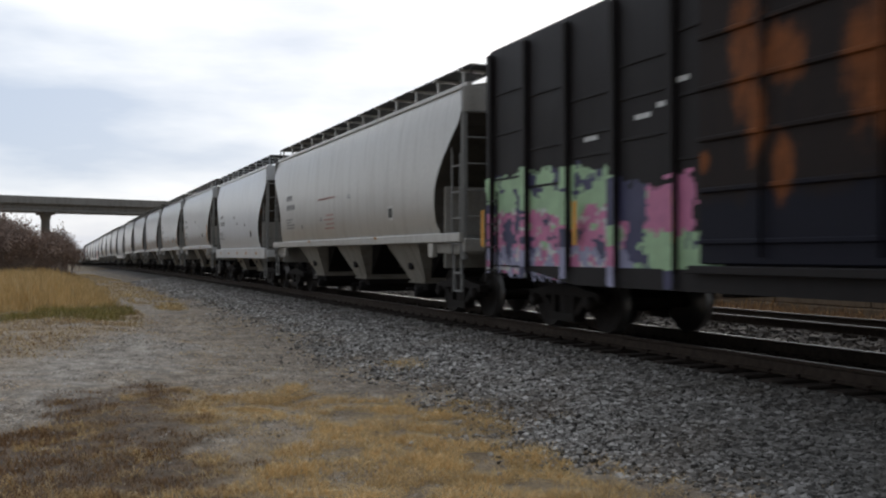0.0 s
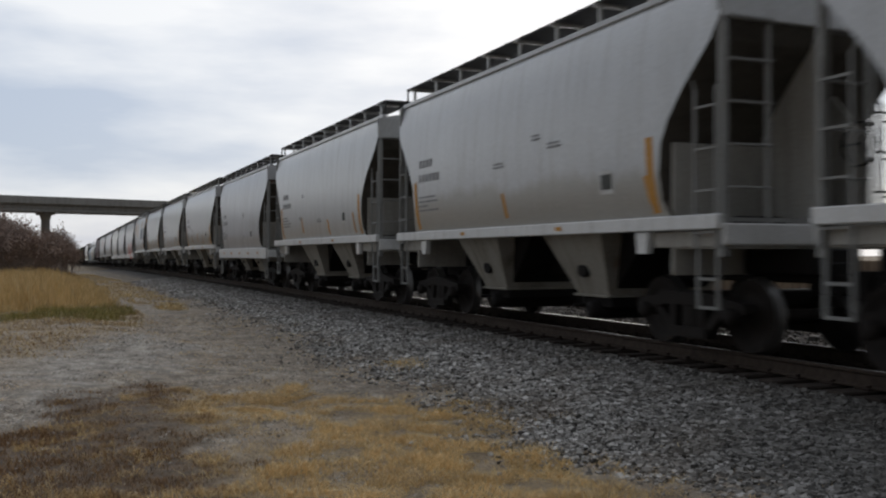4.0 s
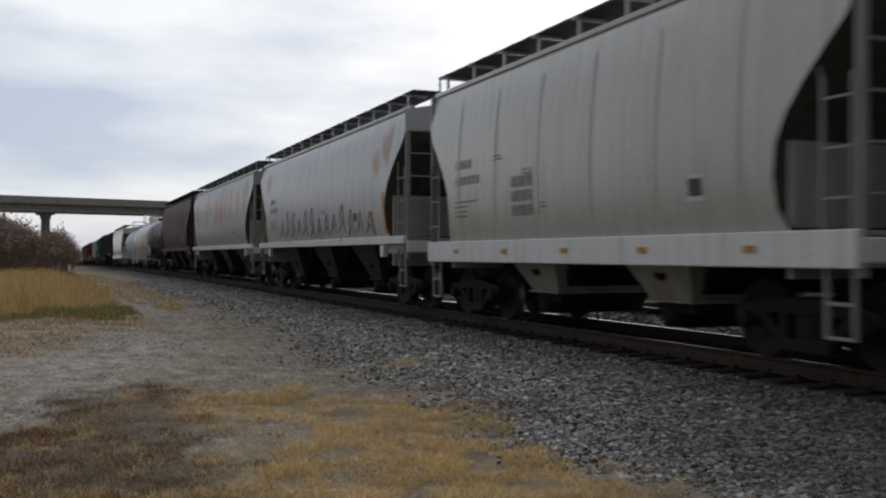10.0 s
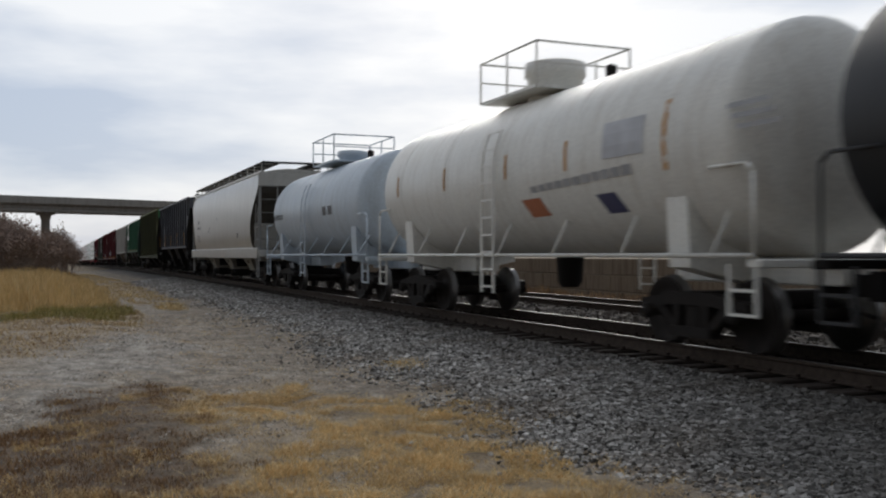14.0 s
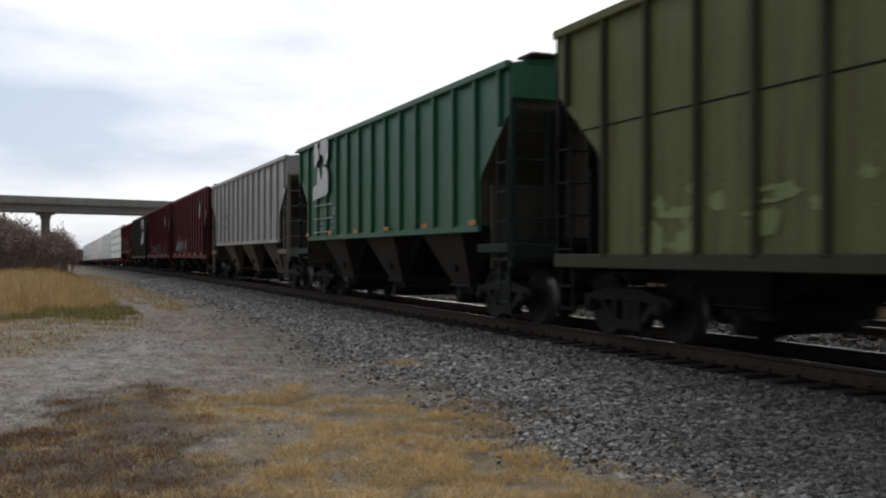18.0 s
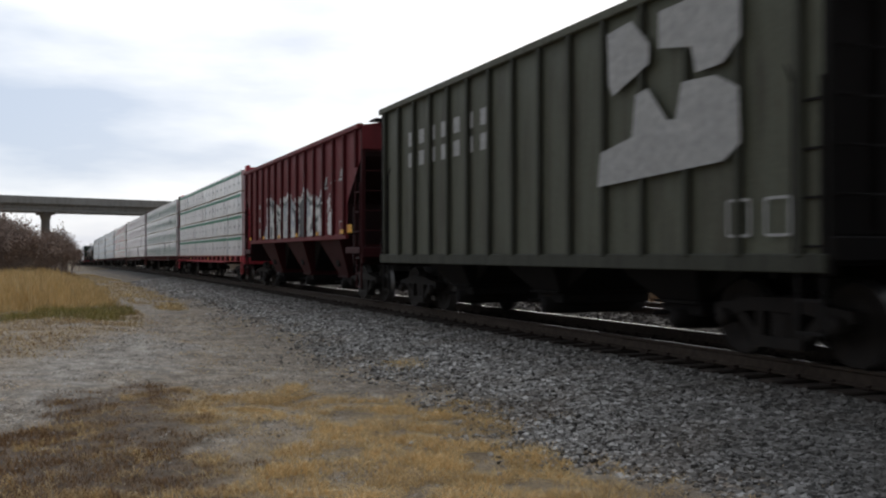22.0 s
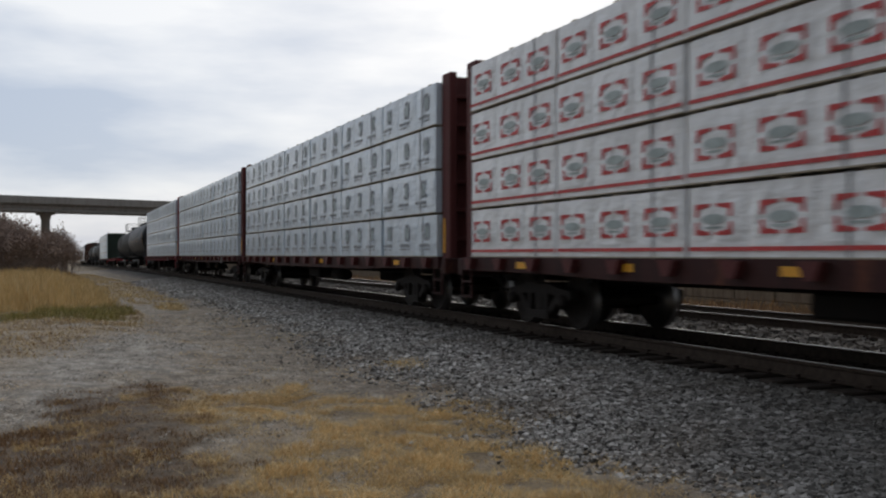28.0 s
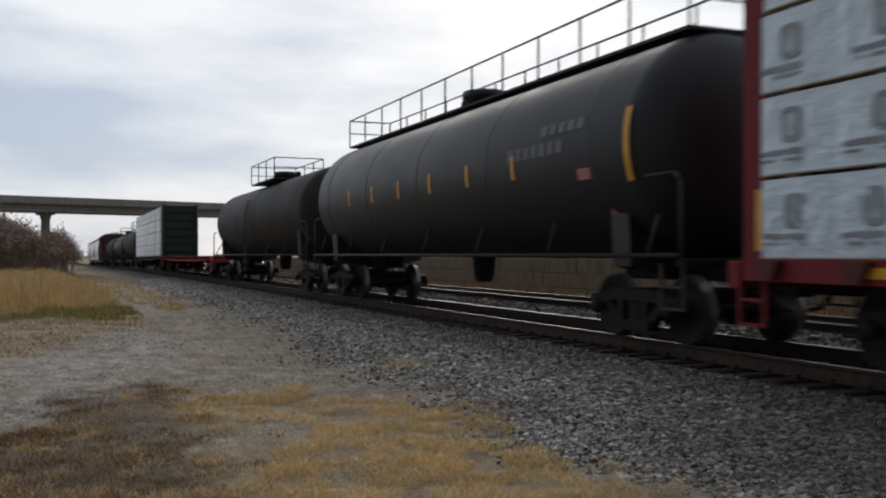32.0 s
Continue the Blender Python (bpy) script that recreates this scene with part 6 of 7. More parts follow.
P_DKGREEN = paint("ribbed_black_green", (0.115, 0.120, 0.088), (0.055, 0.045, 0.034), 0.9, rough=0.6, rust=0.2, rust_colour=(0.085, 0.055, 0.035), rust_scale=0.9)
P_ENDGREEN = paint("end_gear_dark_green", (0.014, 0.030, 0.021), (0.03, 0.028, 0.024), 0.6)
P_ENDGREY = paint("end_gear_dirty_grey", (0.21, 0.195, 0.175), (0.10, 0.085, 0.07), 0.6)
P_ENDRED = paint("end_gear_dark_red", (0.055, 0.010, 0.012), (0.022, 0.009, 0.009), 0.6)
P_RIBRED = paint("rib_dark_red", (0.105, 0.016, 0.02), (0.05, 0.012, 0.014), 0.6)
P_TBLACK = paint("tank_black", (0.008, 0.009, 0.012), (0.016, 0.016, 0.018), 0.35, rough=0.5)
P_TGREY = paint("tank_dusty_black", (0.032, 0.031, 0.031), (0.055, 0.05, 0.044), 0.4, rough=0.6)
P_TWHITE = paint("tank_white", (0.86, 0.85, 0.80), (0.45, 0.38, 0.29), 0.35, rust=0.04, rough=0.5, gloss=0.2)
P_TBLUE = paint("tank_pale_blue_grey", (0.58, 0.66, 0.74), (0.30, 0.32, 0.32), 0.4, rough=0.5, gloss=0.2)
P_CBRED = paint("centre_beam_red", (0.50, 0.035, 0.055), (0.2, 0.04, 0.045), 0.5, rough=0.55)
P_CBMID = paint("centre_beam_dull_red", (0.21, 0.026, 0.034), (0.09, 0.022, 0.024), 0.6, rough=0.6)
P_CBDARK = paint("centre_beam_maroon", (0.12, 0.034, 0.034), (0.07, 0.03, 0.028), 0.6, rough=0.6)
P_CBRUST = paint("centre_beam_rusty", (0.050, 0.018, 0.017), (0.020, 0.012, 0.011), 0.8, rust=0.4, rust_scale=1.2, rust_colour=(0.17, 0.06, 0.035), rough=0.65)
P_CBGREEN = paint("bulkhead_dark_green", (0.035, 0.060, 0.048), (0.025, 0.03, 0.028), 0.5, rough=0.6)


def wrap_material(name, colour, sheen=0.35):
    m, nt, bsdf = shader(name)
    tc = nt.nodes.new("ShaderNodeTexCoord").outputs["Object"]
    a = noise_node(nt, tc, 2.2, 5, 0.65, (1, 1, 0.7), True)
    b = noise_node(nt, tc, 5.0, 4, 0.6, (1, 1.6, 0.3), True)
    dark = tuple(q * 0.80 for q in colour)
    c = mix_node(nt, ramp_node(nt, a, 0.38, 0.68), colour, dark)
    # upright darker streaks paint the shading of wrinkles into the wrap colour
    c = mix_node(nt, ramp_node(nt, b, 0.50, 0.66, 0.55), c, dark)
    nt.links.new(c, bsdf.inputs["Base Color"])
    bsdf.inputs["Roughness"].default_value = sheen
    bsdf.inputs["Coat Weight"].default_value, bsdf.inputs["Coat Roughness"].default_value = 0.5, 0.22
    fold = noise_node(nt, tc, 3.0, 3, 0.5, (1, 0.9, 2.6), True)
    bump_node(nt, bsdf, mix_node(nt, 0.4, mix_node(nt, 0.35, a, b), fold), 0.8, 0.08)
    return m


WRAP_WHITE = wrap_material("wrap_white", (0.88, 0.90, 0.92), 0.28)
WRAP_BLUE = wrap_material("wrap_pale_blue", (0.66, 0.79, 0.90), 0.28)
WRAP_PINK = wrap_material("wrap_pinkish", (0.72, 0.67, 0.71), 0.3)
WRAP_GREY = wrap_material("wrap_grey", (0.69, 0.80, 0.90), 0.28)
INK_GREEN = plain("ink_green", (0.02, 0.22, 0.13), 0.5, 0, 0.25, 5.0, 0.0)
INK_RED = plain("ink_red", (0.55, 0.045, 0.045), 0.5, 0, 0.25, 5.0, 0.0)
INK_DARK = plain("ink_dark", (0.10, 0.13, 0.14), 0.5, 0, 0.3, 5.0, 0.0)
INK_PALE = plain("ink_pale_teal", (0.40, 0.47, 0.47), 0.5, 0, 0.3, 5.0, 0.0)
INK_TEAL = plain("ink_grey_teal", (0.20, 0.28, 0.29), 0.5, 0, 0.3, 5.0, 0.0)


def style_green_stripe(b, ln, h, rg):
    flat_print(b, [rect(0, h - 0.17, ln - 0.06, 0.13)], INK_GREEN)
    sh = []
    n = max(3, int(ln / 1.0))
    for k in range(n):
        y = -ln / 2 + (k + 0.5) * ln / n + rg.uniform(-0.05, 0.05)
        sh += [rect(y, h * 0.42, 0.34, 0.035), rect(y - 0.04, h * 0.36, 0.22, 0.025)]
    flat_print(b, sh, INK_DARK)


def style_trees(b, ln, h, rg):
    sh, bars = [], []
    n = max(3, int(ln / 0.95))
    for k in range(n):
        y = -ln / 2 + (k + 0.5) * ln / n + rg.uniform(-0.06, 0.06)
        z = h * 0.30
        sh.append([(y + 0.20 * math.cos(a), z + 0.37 * math.sin(a) * (1 - 0.15 * math.cos(a) ** 2)) for a in np.linspace(0, math.pi, 12)])
        bars.append(rect(y, z + 0.12, 0.40, 0.025))
        bars.append(rect(y, z + 0.24, 0.26, 0.02))
        bars += [rect(y + 0.40, h * 0.27, 0.36, 0.06), rect(y + 0.42, h * 0.40, 0.42, 0.022), rect(y + 0.44, h * 0.47, 0.38, 0.022), rect(y + 0.40, h * 0.17, 0.40, 0.03)]
        sh.append(rect(y, h * 0.17, 0.46, 0.06))
    flat_print(b, sh, INK_GREEN)
    flat_print(b, bars, INK_TEAL)


def style_red_label(b, ln, h, rg):
    sh, inner, ov = [], [], []
    n = max(3, int(ln / 1.05))
    for k in range(n):
        y = -ln / 2 + (k + 0.5) * ln / n + rg.uniform(-0.05, 0.05)
        z = h * 0.52
        a, c, t = 0.34, 0.19, 0.07
        for sy in (-1, 1):
            for sz in (-1, 1):
                sh += [[(y + sy * a, z + sz * c), (y + sy * 0.05, z + sz * c), (y + sy * 0.05, z + sz * (c - t * 0.5)), (y + sy * (a - t), z + sz * (c - t)), (y + sy * (a - t * 0.7), z + sz * 0.03), (y + sy * a, z + sz * 0.03)]]
        ov.append(oval(y, z, 0.44, 0.13))
        ov.append(rect(y, z - 0.10, 0.30, 0.03))
    sh.append(rect(0, h * 0.13, ln - 0.1, 0.05))
    flat_print(b, sh, INK_RED)
    flat_print(b, ov, INK_PALE)


def style_faint(b, ln, h, rg):
    """Worn print: a smudged oval badge with broken lines of lettering beneath it."""
    sh, ov, fl = [], [], []
    n = max(3, int(ln / 1.0))
    for k in range(n):
        y = -ln / 2 + (k + 0.5) * ln / n + rg.uniform(-0.10, 0.10)
        z = h * 0.58 + rg.uniform(-0.02, 0.02)
        ring = rounded(y, z, 0.30, 0.38)
        core = rounded(y, z, 0.17, 0.24)
        for i in range(12):
            j = (i + 1) % 12
            if rg.random() < 0.85:
                ov.append([ring[i], ring[j], core[j], core[i]])
        fl.append(core)
        a = y - 0.16
        while a < y + 0.42:
            w = rg.uniform(0.05, 0.12)
            sh.append(rect(a + w / 2, h * 0.27 + rg.uniform(-0.008, 0.008), w * 0.9, rg.uniform(0.05, 0.08)))
            if rg.random() < 0.6:
                sh.append(rect(a + w / 2, h * 0.18, w * 0.85, 0.035))
            a += w
    flat_print(b, sh, INK_GREY)
    flat_print(b, ov, INK_GREY)
    flat_print(b, fl, INK_SAGE)


def rounded(y, z, w, h):
    """A twelve-sided rounded rectangle."""
    return [(y + w / 2 * a, z + h / 2 * b) for a, b in ((1, -0.6), (1, 0.6), (0.85, 0.88), (0.5, 1), (-0.5, 1), (-0.85, 0.88), (-1, 0.6), (-1, -0.6), (-0.85, -0.88), (-0.5, -1), (0.5, -1), (0.85, -0.88))]


INK_GREY = plain("ink_slate_grey", (0.27, 0.30, 0.33), 0.5, 0, 0.4, 5.0, 0.0)
INK_SAGE = plain("ink_sage", (0.37, 0.45, 0.46), 0.5, 0, 0.4, 5.0, 0.0)


def style_pinkish(b, ln, h, rg):
    sh = []
    n = max(4, int(ln / 0.9))
    for k in range(n):
        y = -ln / 2 + (k + 0.5) * ln / n + rg.uniform(-0.1, 0.1)
        sh += [rect(y, h * 0.55, 0.30, 0.16), rect(y + 0.05, h * 0.3, 0.36, 0.04)]
    flat_print(b, sh, INK_FADED)


INK_FADED = plain("ink_faded_red", (0.36, 0.27, 0.29), 0.5, 0, 0.25, 5.0, 0.0)


def style_plain(b, ln, h, rg):
    flat_print(b, [rect(-ln * 0.2, h * 0.5, 0.5, 0.12), rect(ln * 0.24, h * 0.45, 0.4, 0.1)], INK_TEAL)


# passing times of the gaps between cars, front to rear
GAPS = [0.088, 1.0, 1.955, 2.625, 3.294, 3.961, 4.597, 5.268, 5.946, 6.576, 7.242, 7.899, 8.547, 9.197, 9.854, 10.487, 11.166, 12.082, 13.05, 13.915,
        14.585, 15.341, 16.031, 17.072, 17.989, 18.886, 19.768, 20.7, 21.574, 22.505, 23.335, 24.249, 25.461, 26.667, 27.908, 29.083, 30.295, 31.49,
        32.656, 33.667, 34.692, 35.989, 37.265, 38.215, 39.165, 40.165, 41.165, 42.165, 43.215, 44.215]
LEN = [round((b - a) * SPEED, 3) for a, b in zip(GAPS, GAPS[1:])]
CARS = []


def couple(made):
    CARS.append(made)
    return made


def graffiti(car, w, side, y0, y1, z0, z1, mats, seed, letters=5, fill=0.8):
    """Unreadable painted lettering: overlapping fat shapes with darker strokes."""
    rg = random.Random(seed)
    n = letters
    cell = (y1 - y0) / n
    for mi, m in enumerate(mats):
        f = Form()
        for k in range(n):
            c = y0 + (k + 0.5) * cell
            if mi == 0:
                for q in range(3):
                    blob(f, w, side, c + rg.uniform(-0.2, 0.2) * cell, z0 + (0.25 + 0.25 * q) * (z1 - z0), cell * rg.uniform(0.34, 0.55), (z1 - z0) * rg.uniform(0.2, 0.34), rg, 14, 0.010)
            else:
                pr = 0.012 + 0.004 * mi
                for q in range(2):
                    a = c + rg.uniform(-0.4, 0.0) * cell
                    b = c + rg.uniform(0.0, 0.45) * cell
                    zz = [z0 + rg.uniform(0.02, 1.0) * (z1 - z0) for _ in range(4)]
                    stroke(f, w, side, [(a, zz[0]), (a + 0.3 * (b - a), zz[1]), (a + 0.7 * (b - a), zz[2]), (b, zz[3])], (z1 - z0) * rg.uniform(0.07, 0.16), pr)
        tagged(part("graffiti", f, m, car, "spray-painted graffiti" if mi == 0 else ""), kind="stuff")


def spray(name, colour):
    return plain("spray_" + name, colour, 0.55, 0, 0.2, 3.0, 0.0)


S_RED, S_WHITE, S_BLACK = spray("red", (0.62, 0.10, 0.05)), spray("white", (0.66, 0.66, 0.65)), spray("black", (0.05, 0.05, 0.055))
S_MINT, S_PINK, S_LILAC, S_ORANGE, S_DUSK = spray("mint", (0.40, 0.60, 0.36)), spray("pink", (0.58, 0.20, 0.36)), spray("lilac", (0.36, 0.36, 0.52)), spray("orange", (0.70, 0.30, 0.04)), spray("dusk", (0.06, 0.06, 0.13))
S_PATCH = spray("pale_patch", (0.42, 0.45, 0.50))
S_PRIMER = spray("grey_primer", (0.24, 0.27, 0.31))

# boxcar with graffiti
c, w, half = couple(box_car("dark brown ribbed boxcar with pastel graffiti low on its side", LEN[0], P_BOX, P_BOXDOOR))
wb = lambda z: 1.50
GR_Y0, GR_Y1 = 1.7, 7.9
RIB_Y = [-half + 0.45 + 0.12 + k * (2 * (half - 0.45) - 0.24) / 12 for k in range(13)]


def box_tag(y, z, n):
    """Colour of the pastel lettering at a place on the boxcar."""
    y += 0.4
    top = 2.15 + 0.42 * min(1.0, max(0.0, (y - 3.6) / 2.0)) + 0.10 * math.sin(y * 5.1) * math.sin(y * 2.3 + 1)
    low = 0.76 + 0.16 * max(0.0, (y - 5.0) / 3.3)
    if z > top or z < low:
        return None
    if 3.62 < y < 4.4 and 1.62 < z < 2.26:
        return "navy"
    if y < 3.6 and z > 1.5:
        return "pink" if y > 2.6 else None
    if y < 3.9 and z < 1.5:
        return "navy" if n < 0.36 else "mint"
    if z > 1.92:
        return "mint" if n > 0.34 else "navy"
    if z > 1.32:
        return "navy" if n < 0.36 else "pink" if n < 0.56 else "white" if n < 0.61 else "mint"
    return "navy" if n < 0.34 else "lilac" if n < 0.62 else "white" if n < 0.68 else "pink"


def cell_paint(car, y0, y1, z0, z1, step, rule, mats, flat, ribs, rib_out, rib_half, label, seed, scale=1.5):
    """Spray paint laid on a ribbed side in small uneven cells; rule(y, z, noise) names each cell's colour."""
    rg = random.Random(seed)
    forms = {m: Form() for m in mats}
    us = [y0]
    while us[-1] < y1:
        us.append(us[-1] + step)
    edges = sorted([u for u in us if all(abs(u - r) > rib_half + 0.02 for r in ribs)] + [r + s * rib_half for r in ribs for s in (-1, 1) if y0 < r < y1])
    nz = int((z1 - z0) / step)
    jit = {(i, j): (rg.uniform(-0.25, 0.25) * step, rg.uniform(-0.35, 0.35) * step) for i in range(len(edges)) for j in range(nz + 1)}
    for i in range(len(edges) - 1):
        mid = (edges[i] + edges[i + 1]) / 2
        on_rib = any(abs(mid - r) < rib_half for r in ribs)
        for j in range(nz):
            zc = z0 + (j + 0.5) * step
            key = rule(mid + rg.uniform(-0.04, 0.04), zc + rg.uniform(-0.05, 0.05), PATCH_NOISE(mid, zc, scale, seed) + rg.uniform(-0.02, 0.02))
            if key is None:
                continue
            x = -(flat + (rib_out if on_rib else 0.006))
            q = []
            for a, b in ((i, j), (i + 1, j), (i + 1, j + 1), (i, j + 1)):
                dy, dz = jit[a, b]
                edge_y = edges[a] + (0 if on_rib or any(abs(edges[a] - r) < rib_half + 0.01 for r in ribs) else dy)
                q.append((x, edge_y, z0 + b * step + dz))
            forms[key].add(q, [(0, 1, 2, 3)])
    for m, f in forms.items():
        if f.f:
            tagged(part("graffiti", f, mats[m], car, label), kind="stuff")


cell_paint(c, GR_Y0, GR_Y1, 0.78, 2.8, 0.055, box_tag, {"mint": S_MINT, "pink": S_PINK, "lilac": S_LILAC, "white": S_WHITE, "navy": S_DUSK}, 1.50, RIB_Y, 0.103, 0.085, "pastel spray-painted graffiti", 14, 2.4)
rg = random.Random(3)
for yy in (GR_Y0 + 0.9, GR_Y0 + 3.2, GR_Y1 + 0.2):
    part("reflector", side_plate(Form(), wb, -1, yy - 0.06, yy + 0.06, 1.35, 2.0, 0.10, 1, 1), YELLOW, c)
f = Form()
for yy, zz in ((GR_Y0 + 1.1, 3.1), (GR_Y0 + 2.9, 2.85), (GR_Y0 + 1.6, 3.0), (GR_Y0 + 0.8, 3.35)):
    side_plate(f, wb, -1, yy - 0.18, yy + 0.18, zz, zz + 0.07, 0.008, 1, 1)
tagged(part("stencil", f, S_WHITE, c), kind="stuff")

# smooth-sided hoppers
HOPPERS = [
    ("tan-grey smooth-sided covered hopper car with three bays", P_TAN, 3, False, 0, None),
    ("clean white two-bay covered hopper with deep side sills", P_WHITE, 2, True, 0, P_SILL),
    ("light grey two-bay covered hopper with small rust spots", P_GREY, 2, False, 1, P_SILL),
    ("light grey two-bay covered hopper with yellow side strips", P_GREY, 2, False, 4, P_SILL),
    ("grey two-bay covered hopper, dusty on its lower half", P_GREY_B, 2, False, 3, P_SILL),
    ("grey dusty-sided two-bay covered hopper car", P_GREY_B, 2, False, 2, P_SILL),
    ("light grey two-bay covered hopper car with thin sills", P_GREY, 2, False, 3, P_SILL),
    ("streaky grey two-bay covered hopper with deep white sills", P_GREY_W, 2, True, 0, P_SILL),
    ("two-tone grey covered hopper with faded yellow strips", P_GREY_B, 2, False, 4, P_SILL),
    ("light grey two-bay hopper with yellow strips and stencils", P_GREY, 2, False, 4, P_SILL),
    ("grey dusty two-bay covered hopper with yellow strips", P_GREY_B, 2, False, 4, P_SILL),
    ("pale grey hopper with yellow stains and grey primer patches", P_YELLOWED, 2, False, 4, P_SILL),
    ("pale worn covered hopper with red graffiti along the sill", P_PALE, 2, True, 0, P_PALE),
    ("worn grey two-bay covered hopper with deep sills", P_GREY_W, 2, True, 0, P_SILL),
    ("beige two-bay covered hopper with faint vertical seams", P_TAN, 2, True, 0, P_SILL),
    ("grey three-bay covered hopper with black graffiti scrawl", P_SCRAWL, 3, False, 1, P_SILL),
    ("grey three-bay hopper with large orange rust stains", P_RUSTY, 3, False, 0, P_SILL),
    ("dark brown three-bay covered hopper car", P_BROWN, 3, False, 0, None),
]
for k, (label, m, bays, deep, streaks, sill) in enumerate(HOPPERS):
    i = k + 1
    c, w, half = couple(curved_hopper(label, LEN[i], m, bays, deep, streaks=streaks, seed=100 + i, sill_mat=sill, gang=9 if bays == 2 else 13,
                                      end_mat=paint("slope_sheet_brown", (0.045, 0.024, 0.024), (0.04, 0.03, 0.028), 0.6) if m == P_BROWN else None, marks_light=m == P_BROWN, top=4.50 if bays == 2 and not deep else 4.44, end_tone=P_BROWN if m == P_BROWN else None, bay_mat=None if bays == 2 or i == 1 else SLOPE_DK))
    if m != P_BROWN and not deep:
        reflectors(c, 1.59, half - 2.6, 1.60, 2, (0.16, 0.06), YELLOW_OLD)
    if deep:
        reflectors(c, 1.59, half - 1.2, 1.27, 5, (0.20, 0.08), YELLOW_OLD)
    if i == 1:
        f = Form()
        for q in range(9):
            side_plate(f, w, -1, 0.30 + 0.2 * q, 0.43 + 0.2 * q, 2.75, 2.81, 0.012, 1, 1)
        for q in range(4):
            for j in range(5 - q % 2):
                side_plate(f, w, -1, 0.44 + 0.19 * j, 0.60 + 0.19 * j, 1.92 + 0.12 * q, 1.97 + 0.12 * q, 0.012, 1, 1)
        tagged(part("stencil", f, spray("faded_red_mark", (0.42, 0.23, 0.20)), c, "faded red stencil lines"), kind="stuff")
    if i == 12:
        f = Form()
        side_plate(f, w, -1, -2.95, -1.35, 2.62, 3.55, 0.012, 4, 5)
        side_plate(f, w, -1, -4.2, -3.7, 2.65, 3.6, 0.012, 3, 5)
        part("primer_patch", f, S_PRIMER, c, "square grey primer patch")
    if i == 13:
        for pts in ([(-2.45, 2.35), (-3.0, 2.5), (-3.5, 2.35), (-3.45, 1.85), (-2.9, 1.7), (-2.5, 1.9), (-2.45, 2.35)], [(-3.45, 1.85), (-3.65, 1.4), (-3.5, 1.12), (-2.6, 1.09), (-1.7, 1.13), (-1.75, 1.45)],
                    [(-1.5, 2.35), (-1.6, 1.9), (-1.65, 1.45), (-2.2, 1.4)], [(-0.35, 2.2), (-0.5, 1.75), (-0.9, 1.5), (-1.15, 1.8), (-1.2, 2.25)], [(0.25, 1.45), (0.5, 1.9), (0.35, 2.35), (0.0, 2.4), (-0.1, 1.9), (0.1, 1.5), (0.25, 1.45)],
                    [(1.5, 2.0), (1.3, 1.7), (1.45, 1.35)], [(0.75, 2.0), (1.3, 1.65), (0.8, 1.3)]):
            f = Form()
            stroke(f, lambda z: w(z) if z > 1.47 else 1.575, -1, pts, 0.19, 0.012)
            part("graffiti", f, S_RED, c, "sprayed red graffiti letter")
    if i == 15:
        for s in (-1, 1):
            for k2 in range(6):
                yy = -half * 0.62 + k2 * half * 0.25
                part("seam", side_plate(Form(), w, s, yy - 0.03, yy + 0.03, 1.6, 4.1, 0.012, 1, 8), P_TAN, c)
        f = Form()
        for k2 in range(3):
            for q in range(3):
                side_plate(f, w, -1, 1.0 + 0.26 * k2, 1.2 + 0.26 * k2, 1.85 + q * 0.24, 2.03 + q * 0.24, 0.012, 1, 1)
        tagged(part("stencil", f, STENCIL, c), kind="stuff")
    if i == 16:
        rg = random.Random(4)
        f = Form()
        for k2 in range(13):
            yy = -5.6 + k2 * 0.78
            a = rg.uniform(1.65, 1.8)
            b = rg.uniform(2.2, 2.6)
            stroke(f, w, -1, [(yy, a), (yy + 0.12, b), (yy + 0.35, b - 0.3), (yy + 0.2, a + 0.25), (yy + 0.55, a + 0.05)], 0.06, 0.012)
        part("graffiti", f, spray("dark_scrawl", (0.12, 0.125, 0.13)), c, "thin dark graffiti scrawl")
    if i == 18:
        f = Form()
        f_y = -half * 0.42
        ring, core = oval(f_y, 3.2, 1.3, 1.6, 28), oval(f_y, 3.2, 1.08, 1.36, 28)
        wq = lambda z: w(z) + 0.01
        for a in range(28):
            b = (a + 1) % 28
            f.add([(-wq(p[1]), p[0], p[1]) for p in (ring[a], ring[b], core[b], core[a])], [(0, 1, 2, 3)])
        side_plate(f, w, -1, f_y - 0.5, f_y + 0.5, 3.12, 3.30, 0.01, 3, 2)
        side_plate(f, w, -1, f_y - 0.1, f_y + 0.1, 2.6, 3.8, 0.01, 2, 4)
        part("emblem", f, paint("faded_gold", (0.13, 0.082, 0.06), (0.08, 0.05, 0.045), 0.6), c, "faded round gold emblem")

# tank cars and a grey hopper
c, w, half = couple(tank_car("short black tank car with a railed top platform", LEN[19], P_TBLACK, 1.42, 2.62, seed=19, inset=0.35, head=0.45))
f = Form()
for k in range(6):
    side_plate(f, w, -1, -1.8 + 0.3 * k, -1.58 + 0.3 * k, 1.95, 2.12, 0.012, 1, 1)
for k in range(4):
    side_plate(f, w, -1, 3.0 + 0.3 * k, 3.22 + 0.3 * k, 2.0, 2.17, 0.012, 1, 1)
side_plate(f, w, -1, -3.6, -2.8, 2.5, 3.1, 0.012, 2, 3)
tagged(part("reporting_mark", f, spray("dim_grey_mark", (0.10, 0.105, 0.115)), c), kind="stuff")
for yy in (-1.2, -4.2, 2.6):
    part("reflector", side_plate(Form(), w, -1, yy - 0.05, yy + 0.05, 2.4, 2.9, 0.014, 1, 3), YELLOW, c)
